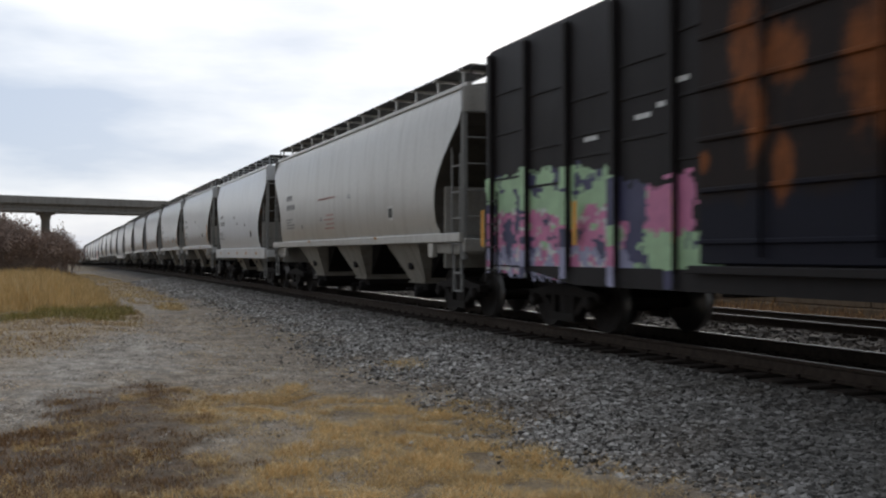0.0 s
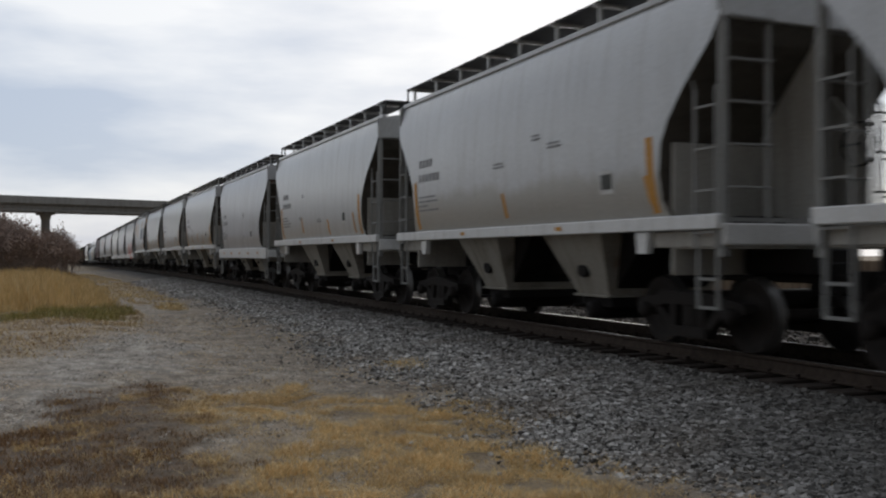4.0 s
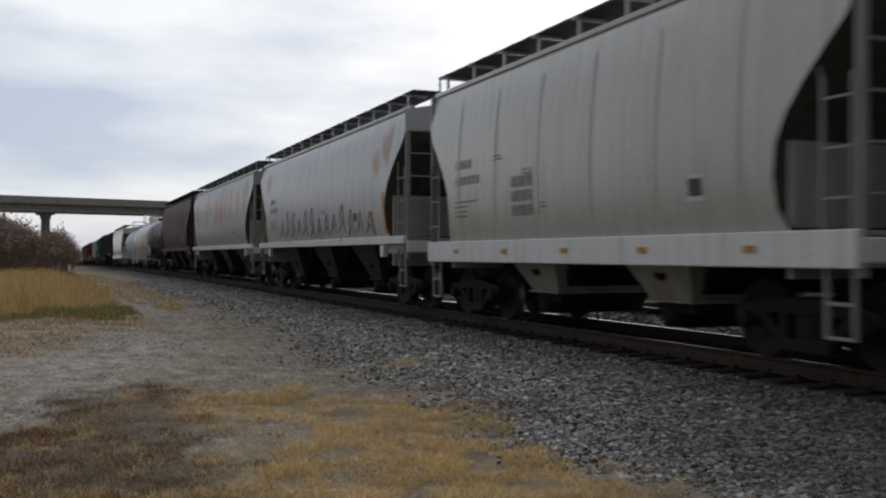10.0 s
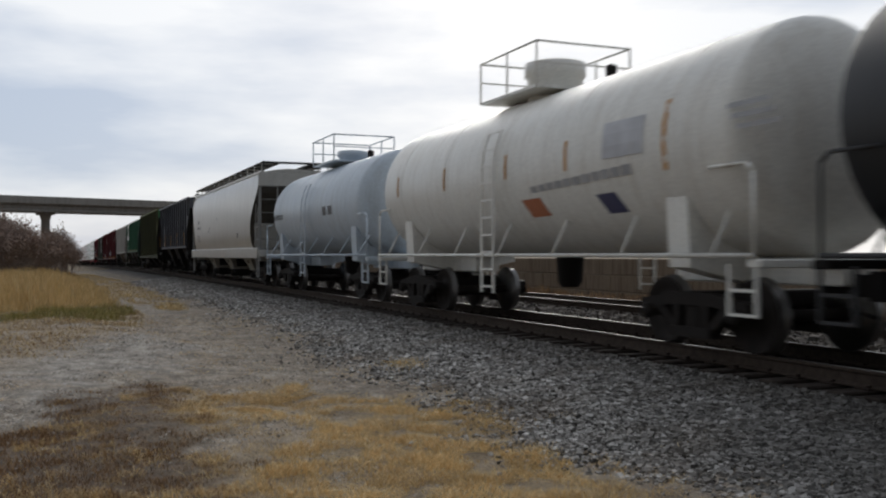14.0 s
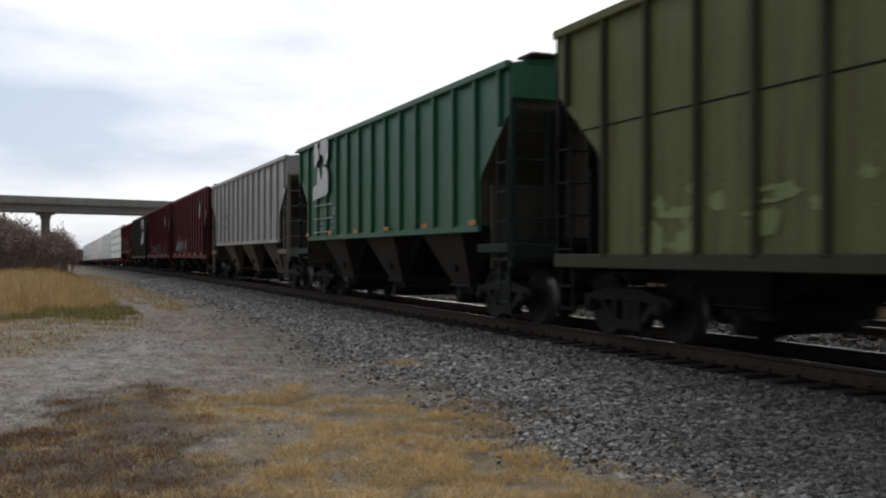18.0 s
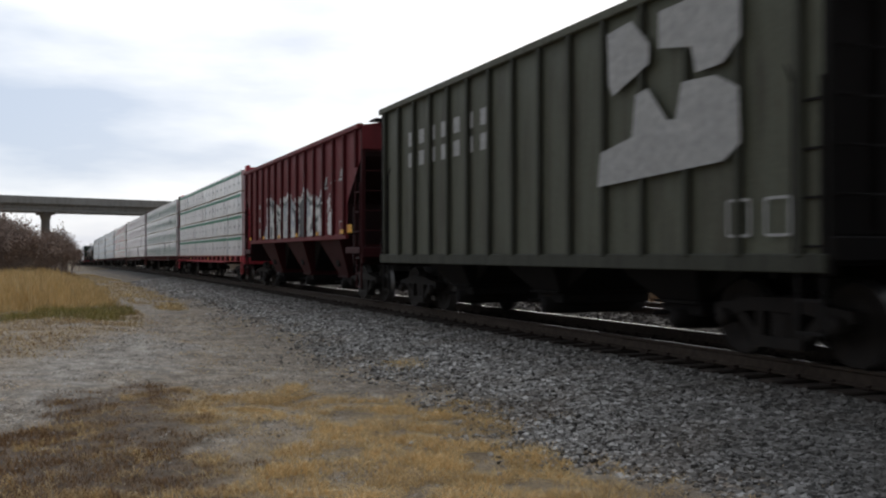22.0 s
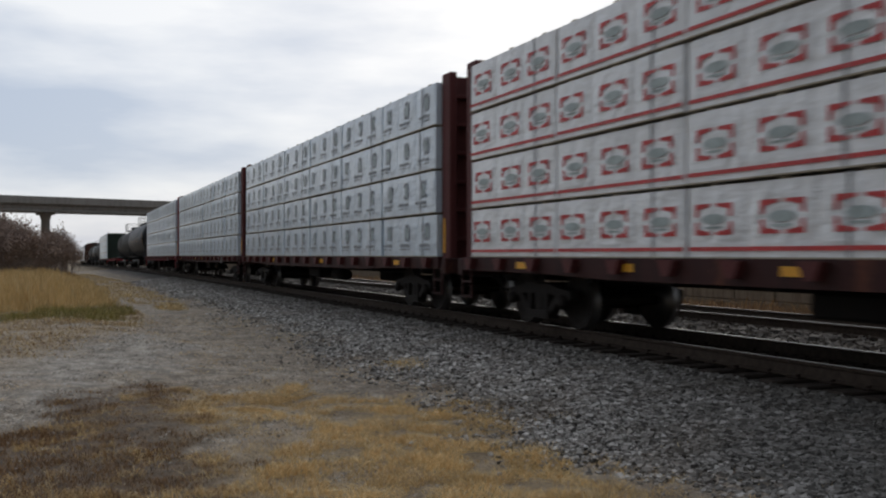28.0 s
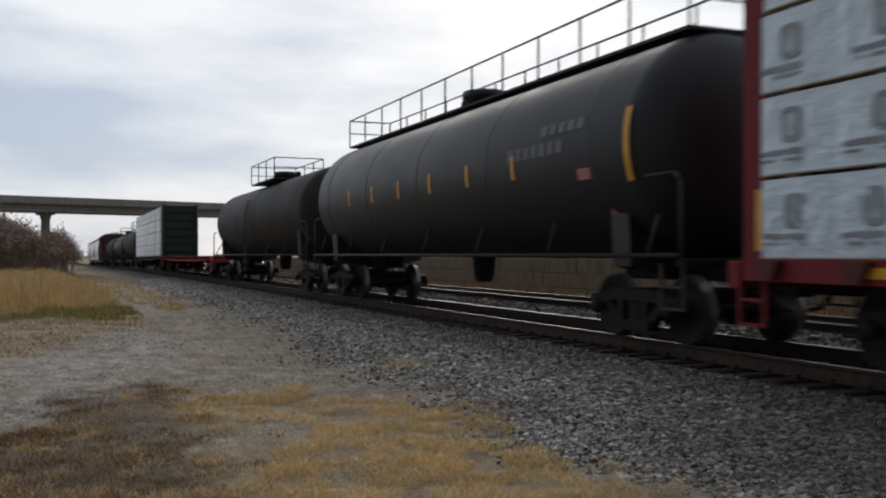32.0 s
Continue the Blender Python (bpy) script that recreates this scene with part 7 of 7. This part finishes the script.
c, w, half = couple(tank_car("dirty white tank car with a capped dome platform", LEN[20], P_TWHITE, 1.48, 2.66, rail_mat=P_TWHITE, tall_dome=True, seed=20, inset=0.5, head=0.5, dome_y=0.55, platform=1.15, plat_y=0.65))
f = Form()
for k in range(11):
    side_plate(f, w, -1, -1.42 - 0.27 * k, -1.20 - 0.27 * k, 2.22 + 0.008 * k, 2.32 + 0.012 * k, 0.012, 1, 1)
for k in range(3):
    side_plate(f, w, -1, -7.0 + 0.1 * k, -6.3 + 0.1 * k, 2.64 + 0.13 * k, 2.70 + 0.13 * k, 0.012, 3, 1)
tagged(part("reporting_mark", f, spray("faded_grey_mark", (0.36, 0.36, 0.37)), c), kind="stuff")
part("data_panel", side_plate(Form(), w, -1, -4.43, -3.44, 2.56, 3.07, 0.012, 3, 3), spray("pale_grey_panel", (0.50, 0.51, 0.54)), c, "faded grey data panel")
for yy, z0, z1 in ((2.4, 2.48, 2.93), (-0.35, 2.51, 2.92), (-2.4, 2.48, 2.94), (-4.9, 2.29, 3.2), (5.1, 2.5, 2.95)):
    part("reflector", side_plate(Form(), w, -1, yy - 0.04, yy + 0.04, z0, z1, 0.012, 1, 3), YELLOW_OLD, c, "faded reflective strip")
f = Form()
f.add([(-w(z) - 0.014, y, z) for y, z in ((-0.78, 2.12), (-1.42, 2.13), (-1.57, 1.84), (-0.93, 1.83))], [(0, 1, 2, 3)])
part("placard", f, paint("placard_orange", (0.50, 0.19, 0.10), (0.3, 0.15, 0.1), 0.5), c, "orange placard")
f = Form()
f.add([(-w(z) - 0.014, y, z) for y, z in ((-3.1, 2.08), (-3.6, 2.09), (-3.75, 1.81), (-3.25, 1.80))], [(0, 1, 2, 3)])
part("placard", f, S_DUSK, c, "dark placard")
c, w, half = couple(tank_car("pale blue-grey tank car with a small top platform", LEN[21], P_TBLUE, 1.42, 2.60, rail_mat=P_TBLUE, seed=21, platform=1.2))
f = Form()
for k in range(2):
    side_plate(f, w, -1, -2.0 - 0.6 * k, -1.6 - 0.6 * k, 2.35, 2.6, 0.012, 1, 1)
for k in range(5):
    side_plate(f, w, -1, 4.6 - 0.28 * k, 4.78 - 0.28 * k, 2.4, 2.58, 0.012, 1, 1)
tagged(part("reporting_mark", f, spray("dim_grey_mark", (0.10, 0.105, 0.115)), c), kind="stuff")
couple(curved_hopper("tan-grey three-bay covered hopper with tall end cages", LEN[22], P_TAN, 3, True, streaks=0, seed=122, sill_mat=P_TAN, gang=13))

# ribbed hoppers
c, w, half = couple(ribbed_hopper("slate blue ribbed hopper with pale paint patches", LEN[23], P_NAVY, False, light=False, seed=23, marks=False, end_mat=UNDER, end_mat2=UNDER, panel=P_NAVY, rib_mat=paint("rib_dark_slate", (0.05, 0.052, 0.062), (0.03, 0.03, 0.032), 0.6)))
for yy, z0, z1 in ((7.3, 2.2, 3.1), (6.75, 2.3, 3.15), (6.05, 2.75, 3.2), (6.75, 1.78, 2.15), (7.9, 3.9, 4.2), (4.05, 1.85, 2.9), (3.2, 2.9, 3.75), (1.0, 2.9, 3.5), (0.0, 2.9, 3.5), (-1.0, 2.9, 3.5)):
    part("paint_patch", side_plate(Form(), lambda z: 1.52, -1, yy - 2.0, yy - 1.36, z0, z1, 0.006, 1, 1), S_PATCH, c, "pale blue paint patch")
for yy in (6.9, 3.7, 0.4, -2.9, -6.2):
    part("reflector", side_plate(Form(), lambda z: 1.565 + 0.05, -1, yy - 0.06, yy + 0.06, 1.78, 2.5, 0.01, 1, 1), YELLOW, c)
c, w, half = couple(ribbed_hopper("olive green ribbed hopper with peeling light green paint", LEN[24], P_OLIVE, True, top=4.60, end_mat2=UNDER, light=False, seed=24, end_mat=UNDER, marks=False, panel=P_OLIVE_END, rib_mat=paint("rib_dark_olive", (0.055, 0.058, 0.03), (0.03, 0.03, 0.02), 0.6)))
for s in (-1, 1):
    for j, z in enumerate((3.02, 3.34)):
        part("seam", Form().box(s * 1.524 - 0.006, s * 1.524 + 0.006, -half + 1.4 if j else 0.6, 0.6 if j else half - 1.4, z - 0.012, z + 0.012), UNDER, c)
rg = random.Random(24)
f = Form()
for k in range(30):
    z = 1.3 + 0.7 * rg.random() ** 1.4
    yc = rg.gauss(4.4, 0.4) if k < 12 else rg.uniform(-half * 0.7, half * 0.7)
    blob(f, lambda z: 1.52, -1, yc, z, rg.uniform(0.08, 0.3), rg.uniform(0.05, 0.16), rg, 9, 0.006 + 0.0004 * k, 0.5)
for k in range(3):
    side_plate(f, lambda z: 1.52, -1, 2.7, 3.3 - 0.1 * k, 1.64 + 0.13 * k, 1.69 + 0.13 * k, 0.02, 1, 1)
tagged(part("paint_patch", f, spray("peeling_green", (0.21, 0.25, 0.085)), c, "peeling light green paint"), kind="stuff")
c, w, half = couple(ribbed_hopper("green ribbed covered hopper with a white block emblem", LEN[25], P_GREEN, False, end_mat=SLOPE, light=True, seed=25, marks=False, end_mat2=P_ENDGREEN, panel=P_GREEN, bay_mat=SLOPE_DK))
W_EM = lambda z: 1.52


def block_emblem(car, yc, zc, k, kz, mat, side=-1):
    """A bold block emblem: an upper notched half and a lower lobe with a slanted foot."""
    for poly in ([(0.80, 0.95), (0.46, 1.0), (0.22, 0.66), (0.22, 0.42), (0.72, 0.16), (0.78, 0.30)],
                 [(0.10, 0.98), (-0.62, 1.0), (-0.80, 0.86), (-0.80, 0.40), (-0.62, 0.18), (-0.34, 0.16), (-0.28, 0.46), (0.10, 0.56)],
                 [(0.95, -0.95), (0.90, -0.52), (0.45, -0.40), (0.40, 0.10), (0.24, 0.14), (0.0, -0.28), (-0.10, -0.30), (-0.18, 0.10), (-0.55, 0.08), (-0.78, -0.10), (-0.80, -0.68), (-0.62, -0.84)]):
        f = Form()
        p = [(side * (1.52 + 0.095), yc + a * k, zc + b * kz) for a, b in poly]
        f.add(p, [tuple(range(len(poly)))])
        part("emblem", f, mat, car, "large white block emblem")


block_emblem(c, half - 3.70, 3.60, 0.95, 0.86, S_WHITE)
f = Form()
for k in range(4):
    if k < 3:
        side_plate(f, W_EM, -1, half - 4.95, half - 2.95, 2.60 - 0.38 * k, 2.63 - 0.38 * k, 0.10, 1, 1)
for k in range(10):
    y = half - 3.12 - 0.19 * k - 0.10 * (k // 3)
    if k % 4 != 2 or k > 6:
        side_plate(f, W_EM, -1, y - 0.10, y, 2.32, 2.52, 0.006, 1, 1)
    if k not in (3, 4, 5):
        side_plate(f, W_EM, -1, y - 0.10, y, 2.08, 2.14, 0.006, 1, 1)
        side_plate(f, W_EM, -1, y - 0.10, y, 1.93, 1.98, 0.006, 1, 1)
tagged(part("reporting_mark", f, STENCIL_L, c), kind="stuff")
reflectors(c, 1.61, half - 1.0, 1.80, 6, (0.3, 0.10), YELLOW_OLD)
part("reflector", side_plate(Form(), W_EM, -1, half - 2.18, half - 2.06, 1.75, 2.6, 0.014, 1, 2), YELLOW, c)
couple(ribbed_hopper("light grey ribbed covered hopper with dark slope sheets", LEN[26], P_RGREY, False, light=True, seed=26, end_mat2=P_ENDGREY, panel=P_RGREY, bay_mat=paint("bay_brown_dirt", (0.13, 0.10, 0.075), (0.05, 0.04, 0.03), 0.7)))
def dim_tag(y, z, n):
    """Dull lettering in broken upright strokes."""
    if z > 2.0 + 0.08 * math.sin(y * 4.0) or -2.9 < y < -2.5 or 0.1 < y < 0.9 or math.sin(y * 6.5 + 2.0 * n) < -0.55:
        return None
    return None if n < 0.36 else "grey" if n < 0.50 else "pale" if n < 0.72 else None


for k in (27, 28):
    # shade inside the end recess is painted: slope sheets in near-black red
    c, w, half = couple(ribbed_hopper("mineral red ribbed hopper with graffiti and round white emblem", LEN[k], P_RED if k == 27 else P_RED2, True, top=4.60, end_mat=paint("red_slope_shaded", (0.026, 0.010, 0.010), (0.014, 0.008, 0.008), 0.6), light=False, seed=k, end_mat2=P_ENDRED, panel=P_ENDRED, rib_mat=P_RIBRED))
    f = Form()
    f.add([(-1.62, -half * 0.55 - 0.75 + a, b) for a, b in oval(0, 3.5, 0.46, 0.80, 18)], [tuple(range(18))])
    part("emblem", f, STENCIL_L, c, "round white emblem")
    if k == 28:
        part("reflector", side_plate(Form(), W_EM, -1, -6.55, -6.2, 1.92, 2.2, 0.012, 1, 1), YELLOW, c)
        f = Form()
        for q in range(4):
            side_plate(f, W_EM, -1, -6.55, -6.18 + 0.05 * (q % 2), 1.42 + 0.12 * q, 1.46 + 0.12 * q, 0.012, 1, 1)
        tagged(part("stencil", f, STENCIL_L, c), kind="stuff")
        cell_paint(c, -5.0, 6.2, 1.22, 2.1, 0.055, dim_tag, {"pale": S_PATCH, "grey": spray("dull_grey", (0.20, 0.19, 0.21))}, 1.52, [-(half - 0.80) + 0.35 + q * (2 * (half - 0.80) - 0.7) / 14 for q in range(15)], 0.088, 0.055, "dull grey graffiti lettering low on the side", 52, 2.6)
    if k == 27:
        f = Form()
        rg = random.Random(9)
        for q in range(8):
            yy = 0.0 + q * 0.62
            hi = rg.uniform(1.9, 2.35)
            stroke(f, lambda z: 1.61, -1, [(yy, 1.35), (yy + 0.1, hi), (yy + 0.28, rg.uniform(1.4, 1.8)), (yy + 0.36, hi - 0.1), (yy + 0.5, rg.uniform(1.3, 1.5))], rg.uniform(0.03, 0.07), 0.012)
        tagged(part("graffiti", f, S_PATCH, c, "pale graffiti lettering"), kind="stuff")
    reflectors(c, 1.61, half - 1.4, 1.26, 6, (0.30, 0.13))
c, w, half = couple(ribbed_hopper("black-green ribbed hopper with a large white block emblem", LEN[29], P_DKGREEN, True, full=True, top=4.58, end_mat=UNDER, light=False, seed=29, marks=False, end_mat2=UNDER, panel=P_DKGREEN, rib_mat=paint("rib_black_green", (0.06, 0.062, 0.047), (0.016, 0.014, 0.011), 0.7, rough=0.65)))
block_emblem(c, -half * 0.50 - 0.5, 3.2, 1.7, 1.1, STENCIL_L)
f = Form()
for k in range(7):
    for q in range(2):
        side_plate(f, W_EM, -1, half - 2.9 - 0.62 * k, half - 2.6 - 0.62 * k, 3.55 - 0.45 * q, 3.85 - 0.45 * q, 0.006, 1, 1)
tagged(part("reporting_mark", f, STENCIL_L, c), kind="stuff")
f = Form()
for k in range(2):
    for a in (0, 1):
        yy, zz = -half * 0.70 - 0.85 + k * 0.62, 1.42
        side_plate(f, W_EM, -1, yy - 0.20, yy - 0.165, zz, zz + 0.40, 0.05, 1, 1)
        side_plate(f, W_EM, -1, yy + 0.165, yy + 0.20, zz, zz + 0.40, 0.05, 1, 1)
        side_plate(f, W_EM, -1, yy - 0.165, yy + 0.165, zz + 0.40 * a - 0.017, zz + 0.40 * a + 0.017, 0.05, 1, 1)
part("data_panel", f, STENCIL_L, c)
# slope sheets again in the darkened red that carries the recess shade
c, w, half = couple(ribbed_hopper("red ribbed covered hopper with black and white graffiti", LEN[30], P_RED2, False, end_mat=paint("red_slope_shaded", (0.026, 0.010, 0.010), (0.014, 0.008, 0.008), 0.6), light=True, seed=30, marks=False, end_mat2=P_ENDRED, panel=P_RED2, bay_mat=P_ENDRED, rib_mat=P_RIBRED))


def throw_up(y, z, n):
    """White bubble lettering with black gaps on the red hopper."""
    y += 0.2
    if y < -3.95:
        return ("white" if n > 0.36 else None) if -4.9 < y < -4.35 and z < 2.85 - 0.5 * abs(y + 4.6) else None
    top = 3.05 + 0.16 * math.sin(y * 2.6) + 0.08 * math.sin(y * 6.1)
    if y > 3.3:
        top -= 1.1 * (y - 3.3)
    if z > top:
        return None
    if top - 0.30 < z < top - 0.18 or -2.0 < y < -1.1 and z < top - 0.15:
        return "black"
    for yc, z0, z1 in ((3.55, 1.8, 2.7), (3.0, 1.7, 2.2), (2.1, 1.7, 2.3), (1.35, 1.9, 2.35), (0.2, 1.7, 2.5), (-0.5, 2.2, 2.6), (-2.75, 2.1, 2.35), (-3.1, 1.7, 2.0), (-3.6, 2.5, 2.9)):
        if abs(y - yc) < 0.11 and z0 < z < z1:
            return "black"
    return "black" if n < 0.32 else "grey" if n > 0.66 else "white"


RED_RIBS = [-(half - 0.80) + 0.35 + k * (2 * (half - 0.80) - 0.7) / 14 for k in range(15)]
cell_paint(c, -5.2, 3.95, 1.76, 3.36, 0.05, throw_up, {"white": S_WHITE, "black": S_BLACK, "grey": S_PATCH}, 1.52, RED_RIBS, 0.088, 0.055, "white bubble graffiti with black outlines", 31, 1.6)
f = Form()
for y0, zz in ((-4.1, 3.05), (-4.85, 3.18), (-5.65, 3.2)):
    f.add([(-1.535, y0 + a, zz + b) for a, b in ((0.0, 0.0), (-0.42, 0.0), (-0.52, 0.07), (-0.1, 0.07))], [(0, 1, 2, 3)])
    f.add([(-1.535, y0 + a, zz + b) for a, b in ((-0.15, 0.11), (-0.35, 0.11), (-0.48, 0.34), (-0.28, 0.34))], [(0, 1, 2, 3)])
for zz in (2.9, 2.42, 2.0, 1.85):
    side_plate(f, W_EM, -1, 4.3, 4.55, zz, zz + 0.16, 0.012, 1, 1)
    side_plate(f, W_EM, -1, 4.7, 4.92, zz, zz + 0.16, 0.012, 1, 1)
for y0, y1, z0, z1 in ((-6.25, -5.75, 1.79, 1.82), (-6.25, -5.75, 2.09, 2.12), (-5.78, -5.75, 1.82, 2.09), (-6.25, -6.22, 1.82, 2.09)):
    side_plate(f, W_EM, -1, y0, y1, z0, z1, 0.012, 1, 1)
tagged(part("reporting_mark", f, STENCIL_L, c), kind="stuff")
part("reflector", side_plate(Form(), W_EM, -1, -6.9, -6.47, 1.78, 2.0, 0.012, 1, 1), YELLOW, c)
reflectors(c, 1.61, half - 1.0, 1.82, 6, (0.3, 0.11))

# centre-beam cars with lumber
CB = [("bright red centre-beam car", P_CBRED, P_CBRED, WRAP_WHITE, style_green_stripe, "white-wrapped lumber bundle with green stripe", 6, 0.0),
      ("maroon centre-beam car", P_CBDARK, P_CBDARK, WRAP_WHITE, style_trees, "white-wrapped lumber bundle with green tree prints", 6, 0.0),
      ("dark maroon centre-beam car", P_CBDARK, P_CBDARK, WRAP_PINK, style_pinkish, "pinkish-white wrapped lumber bundle", 6, 0.0),
      ("rusty maroon centre-beam car", P_CBRUST, P_CBDARK, WRAP_WHITE, style_red_label, "white-wrapped lumber bundle with red label prints", 6, 0.35),
      ("rusty brown centre-beam car", P_CBRUST, P_CBDARK, WRAP_GREY, style_faint, "pale grey wrapped lumber bundle with faint prints", 6, 0.0),
      ("maroon centre-beam car with yellow strips", P_CBRUST, P_CBDARK, WRAP_BLUE, style_faint, "pale blue wrapped lumber bundle with faint prints", 6, 0.0),
      ("red centre-beam car with yellow strips", P_CBMID, P_CBMID, WRAP_BLUE, style_faint, "pale blue wrapped lumber bundle with faint prints", 6, 0.0)]
for k, (label, m, bm, wrap, st, blabel, ncol, gap) in enumerate(CB):
    i = 31 + k
    c, w, half = couple(centre_beam_car(label + " loaded with wrapped lumber", LEN[i], m, bm, i))
    lumber_load(c, half, wrap, {"label": blabel, "print": st}, ncol, 300 + i, gap_mid=gap)
    if k in (1, 5, 6):
        part("data_panel", Form().box(-1.50, -1.47, -6.8, -6.45, 0.82, 1.12, 0.01), paint("dirty_data_panel", (0.16, 0.145, 0.135), (0.08, 0.06, 0.055), 0.8), c, "dirty white data panel")
    reflectors(c, 1.435, half - 1.5, 1.03, 6 if k < 5 else 9, (0.34, 0.11))
    if k > 3:
        for e in (-1, 1):
            part("reflector", Form().box(-1.262, -1.251, e * (half - 0.72) + 0.02 * e - 0.05, e * (half - 0.72) + 0.02 * e + 0.05, 1.25, 1.95), YELLOW, c)

c, w, half = couple(tank_car("long glossy black tank car with full top railing", LEN[38], P_TBLACK, 1.60, 2.74, full_rail=True, seed=38, ladder_z=False))
for k in range(6):
    yy = -half * 0.42 - 0.6 + k * half * 0.2
    part("reflector", side_plate(Form(), w, -1, yy - 0.05, yy + 0.05, 2.45, 2.85, 0.012, 1, 3), YELLOW, c)
part("reflector", side_plate(Form(), w, -1, -half * 0.78 - 0.66, -half * 0.78 - 0.54, 2.2, 3.2, 0.012, 1, 6), YELLOW, c)
f = Form()
for k in range(7):
    side_plate(f, w, -1, -half * 0.66 + 0.27 * k, -half * 0.66 + 0.2 + 0.27 * k, 2.75, 2.95, 0.012, 1, 1)
for k in range(5):
    side_plate(f, w, -1, -half * 0.72 + 0.27 * k, -half * 0.72 + 0.2 + 0.27 * k, 3.05, 3.22, 0.012, 1, 1)
tagged(part("reporting_mark", f, spray("dim_grey_mark", (0.10, 0.105, 0.115)), c), kind="stuff")
f = Form()
side_plate(f, w, -1, -half * 0.74, -half * 0.74 + 0.34, 2.3, 2.46, 0.012, 1, 1)
f.add([(-w(1.66 + b) - 0.03, -half * 0.80 + 0.3 + a, 1.66 + b) for a, b in ((0, -0.22), (0.2, 0), (0, 0.22), (-0.2, 0))], [(0, 1, 2, 3)])
part("placard", f, paint("placard_red_white", (0.55, 0.25, 0.25), (0.4, 0.1, 0.1), 0.8), c)
couple(tank_car("dusty dark grey tank car with railed platform", LEN[39], P_TGREY, 1.45, 2.66, seed=39, platform=2.2))
c, w, half = couple(centre_beam_car("empty red flat car with low deck", LEN[40], P_CBRED, P_CBRED, 40, bulk=False))
f = Form()
f.pipe([(-1.3, half - 0.9, 1.14), (-1.3, half - 0.9, 2.6)], 0.03)
part("brake_staff", f, UNDER, c)
c, w, half = couple(centre_beam_car("dark green bulkhead flat car loaded with lumber", LEN[41], P_CBGREEN, P_CBGREEN, 41))
lumber_load(c, half, WRAP_BLUE, {"label": "pale blue wrapped lumber bundle in stacked tiers", "print": style_plain}, 6, 341)
for i, (m, r) in zip((42, 43, 44), ((P_TGREY, 1.42), (P_TBLACK, 1.40), (P_TGREY, 1.40))):
    couple(tank_car("dusty dark tank car far down the train", LEN[i], m, r, 2.60, seed=i))
couple(box_car("dark brown boxcar near the end of the train", LEN[45], paint("boxcar_rust_brown", (0.10, 0.05, 0.04), (0.05, 0.035, 0.03), 0.6), P_BOXDOOR))
for i in (46, 47, 48):
    couple(curved_hopper("grey covered hopper car near the end of the train", LEN[i], P_GREY_W, 3, True, seed=i, gang=9))


# ---------------- movement ----------------
def car_pose(mid, t, off=(0, 0, 0)):
    """Pose of a car, or of a thing carried on it at off, whose middle passes at time mid."""
    y = SPEED * (mid - t) - PASS_OFFSET
    a = math.atan2(drop(y + 6) - drop(y - 6), 12.0)
    return Matrix.Translation((TRACK_X, y, drop(y))) @ Matrix.Rotation(a, 4, "X") @ Matrix.Translation(off)


def motions():
    times = [float(k) for k in range(0, 33, 2)]
    mids = {}
    for i, (c, _, _) in enumerate(CARS):
        mid = (GAPS[i] + GAPS[i + 1]) / 2
        mids[c] = mid
        walk(c, [(t, car_pose(mid, t)) for t in times])
    for b, c, off in BUNDLES:
        walk(b, [(t, car_pose(mids[c], t, off)) for t in times])
    # all wheels turn alike: one turning wheelset for each axle place, shared by the rest
    turn = SPEED / WHEEL_R
    n = int(END_T * FPS)
    for k, s in enumerate((-1, 1)):
        first = WHEELSETS[k][0]
        walk(first, [(q / FPS, Matrix.Translation((0, s * 0.889, WHEEL_R)) @ Matrix.Rotation(math.fmod(turn * q / FPS, 2 * math.pi), 4, "X")) for q in range(n + 1)])
        for w in WHEELSETS[k][1:]:
            w.rotation_mode = "QUATERNION"
            w.animation_data_create()
            w.animation_data.action = first.animation_data.action
            w.animation_data.action_slot = first.animation_data.action_slot


motions()
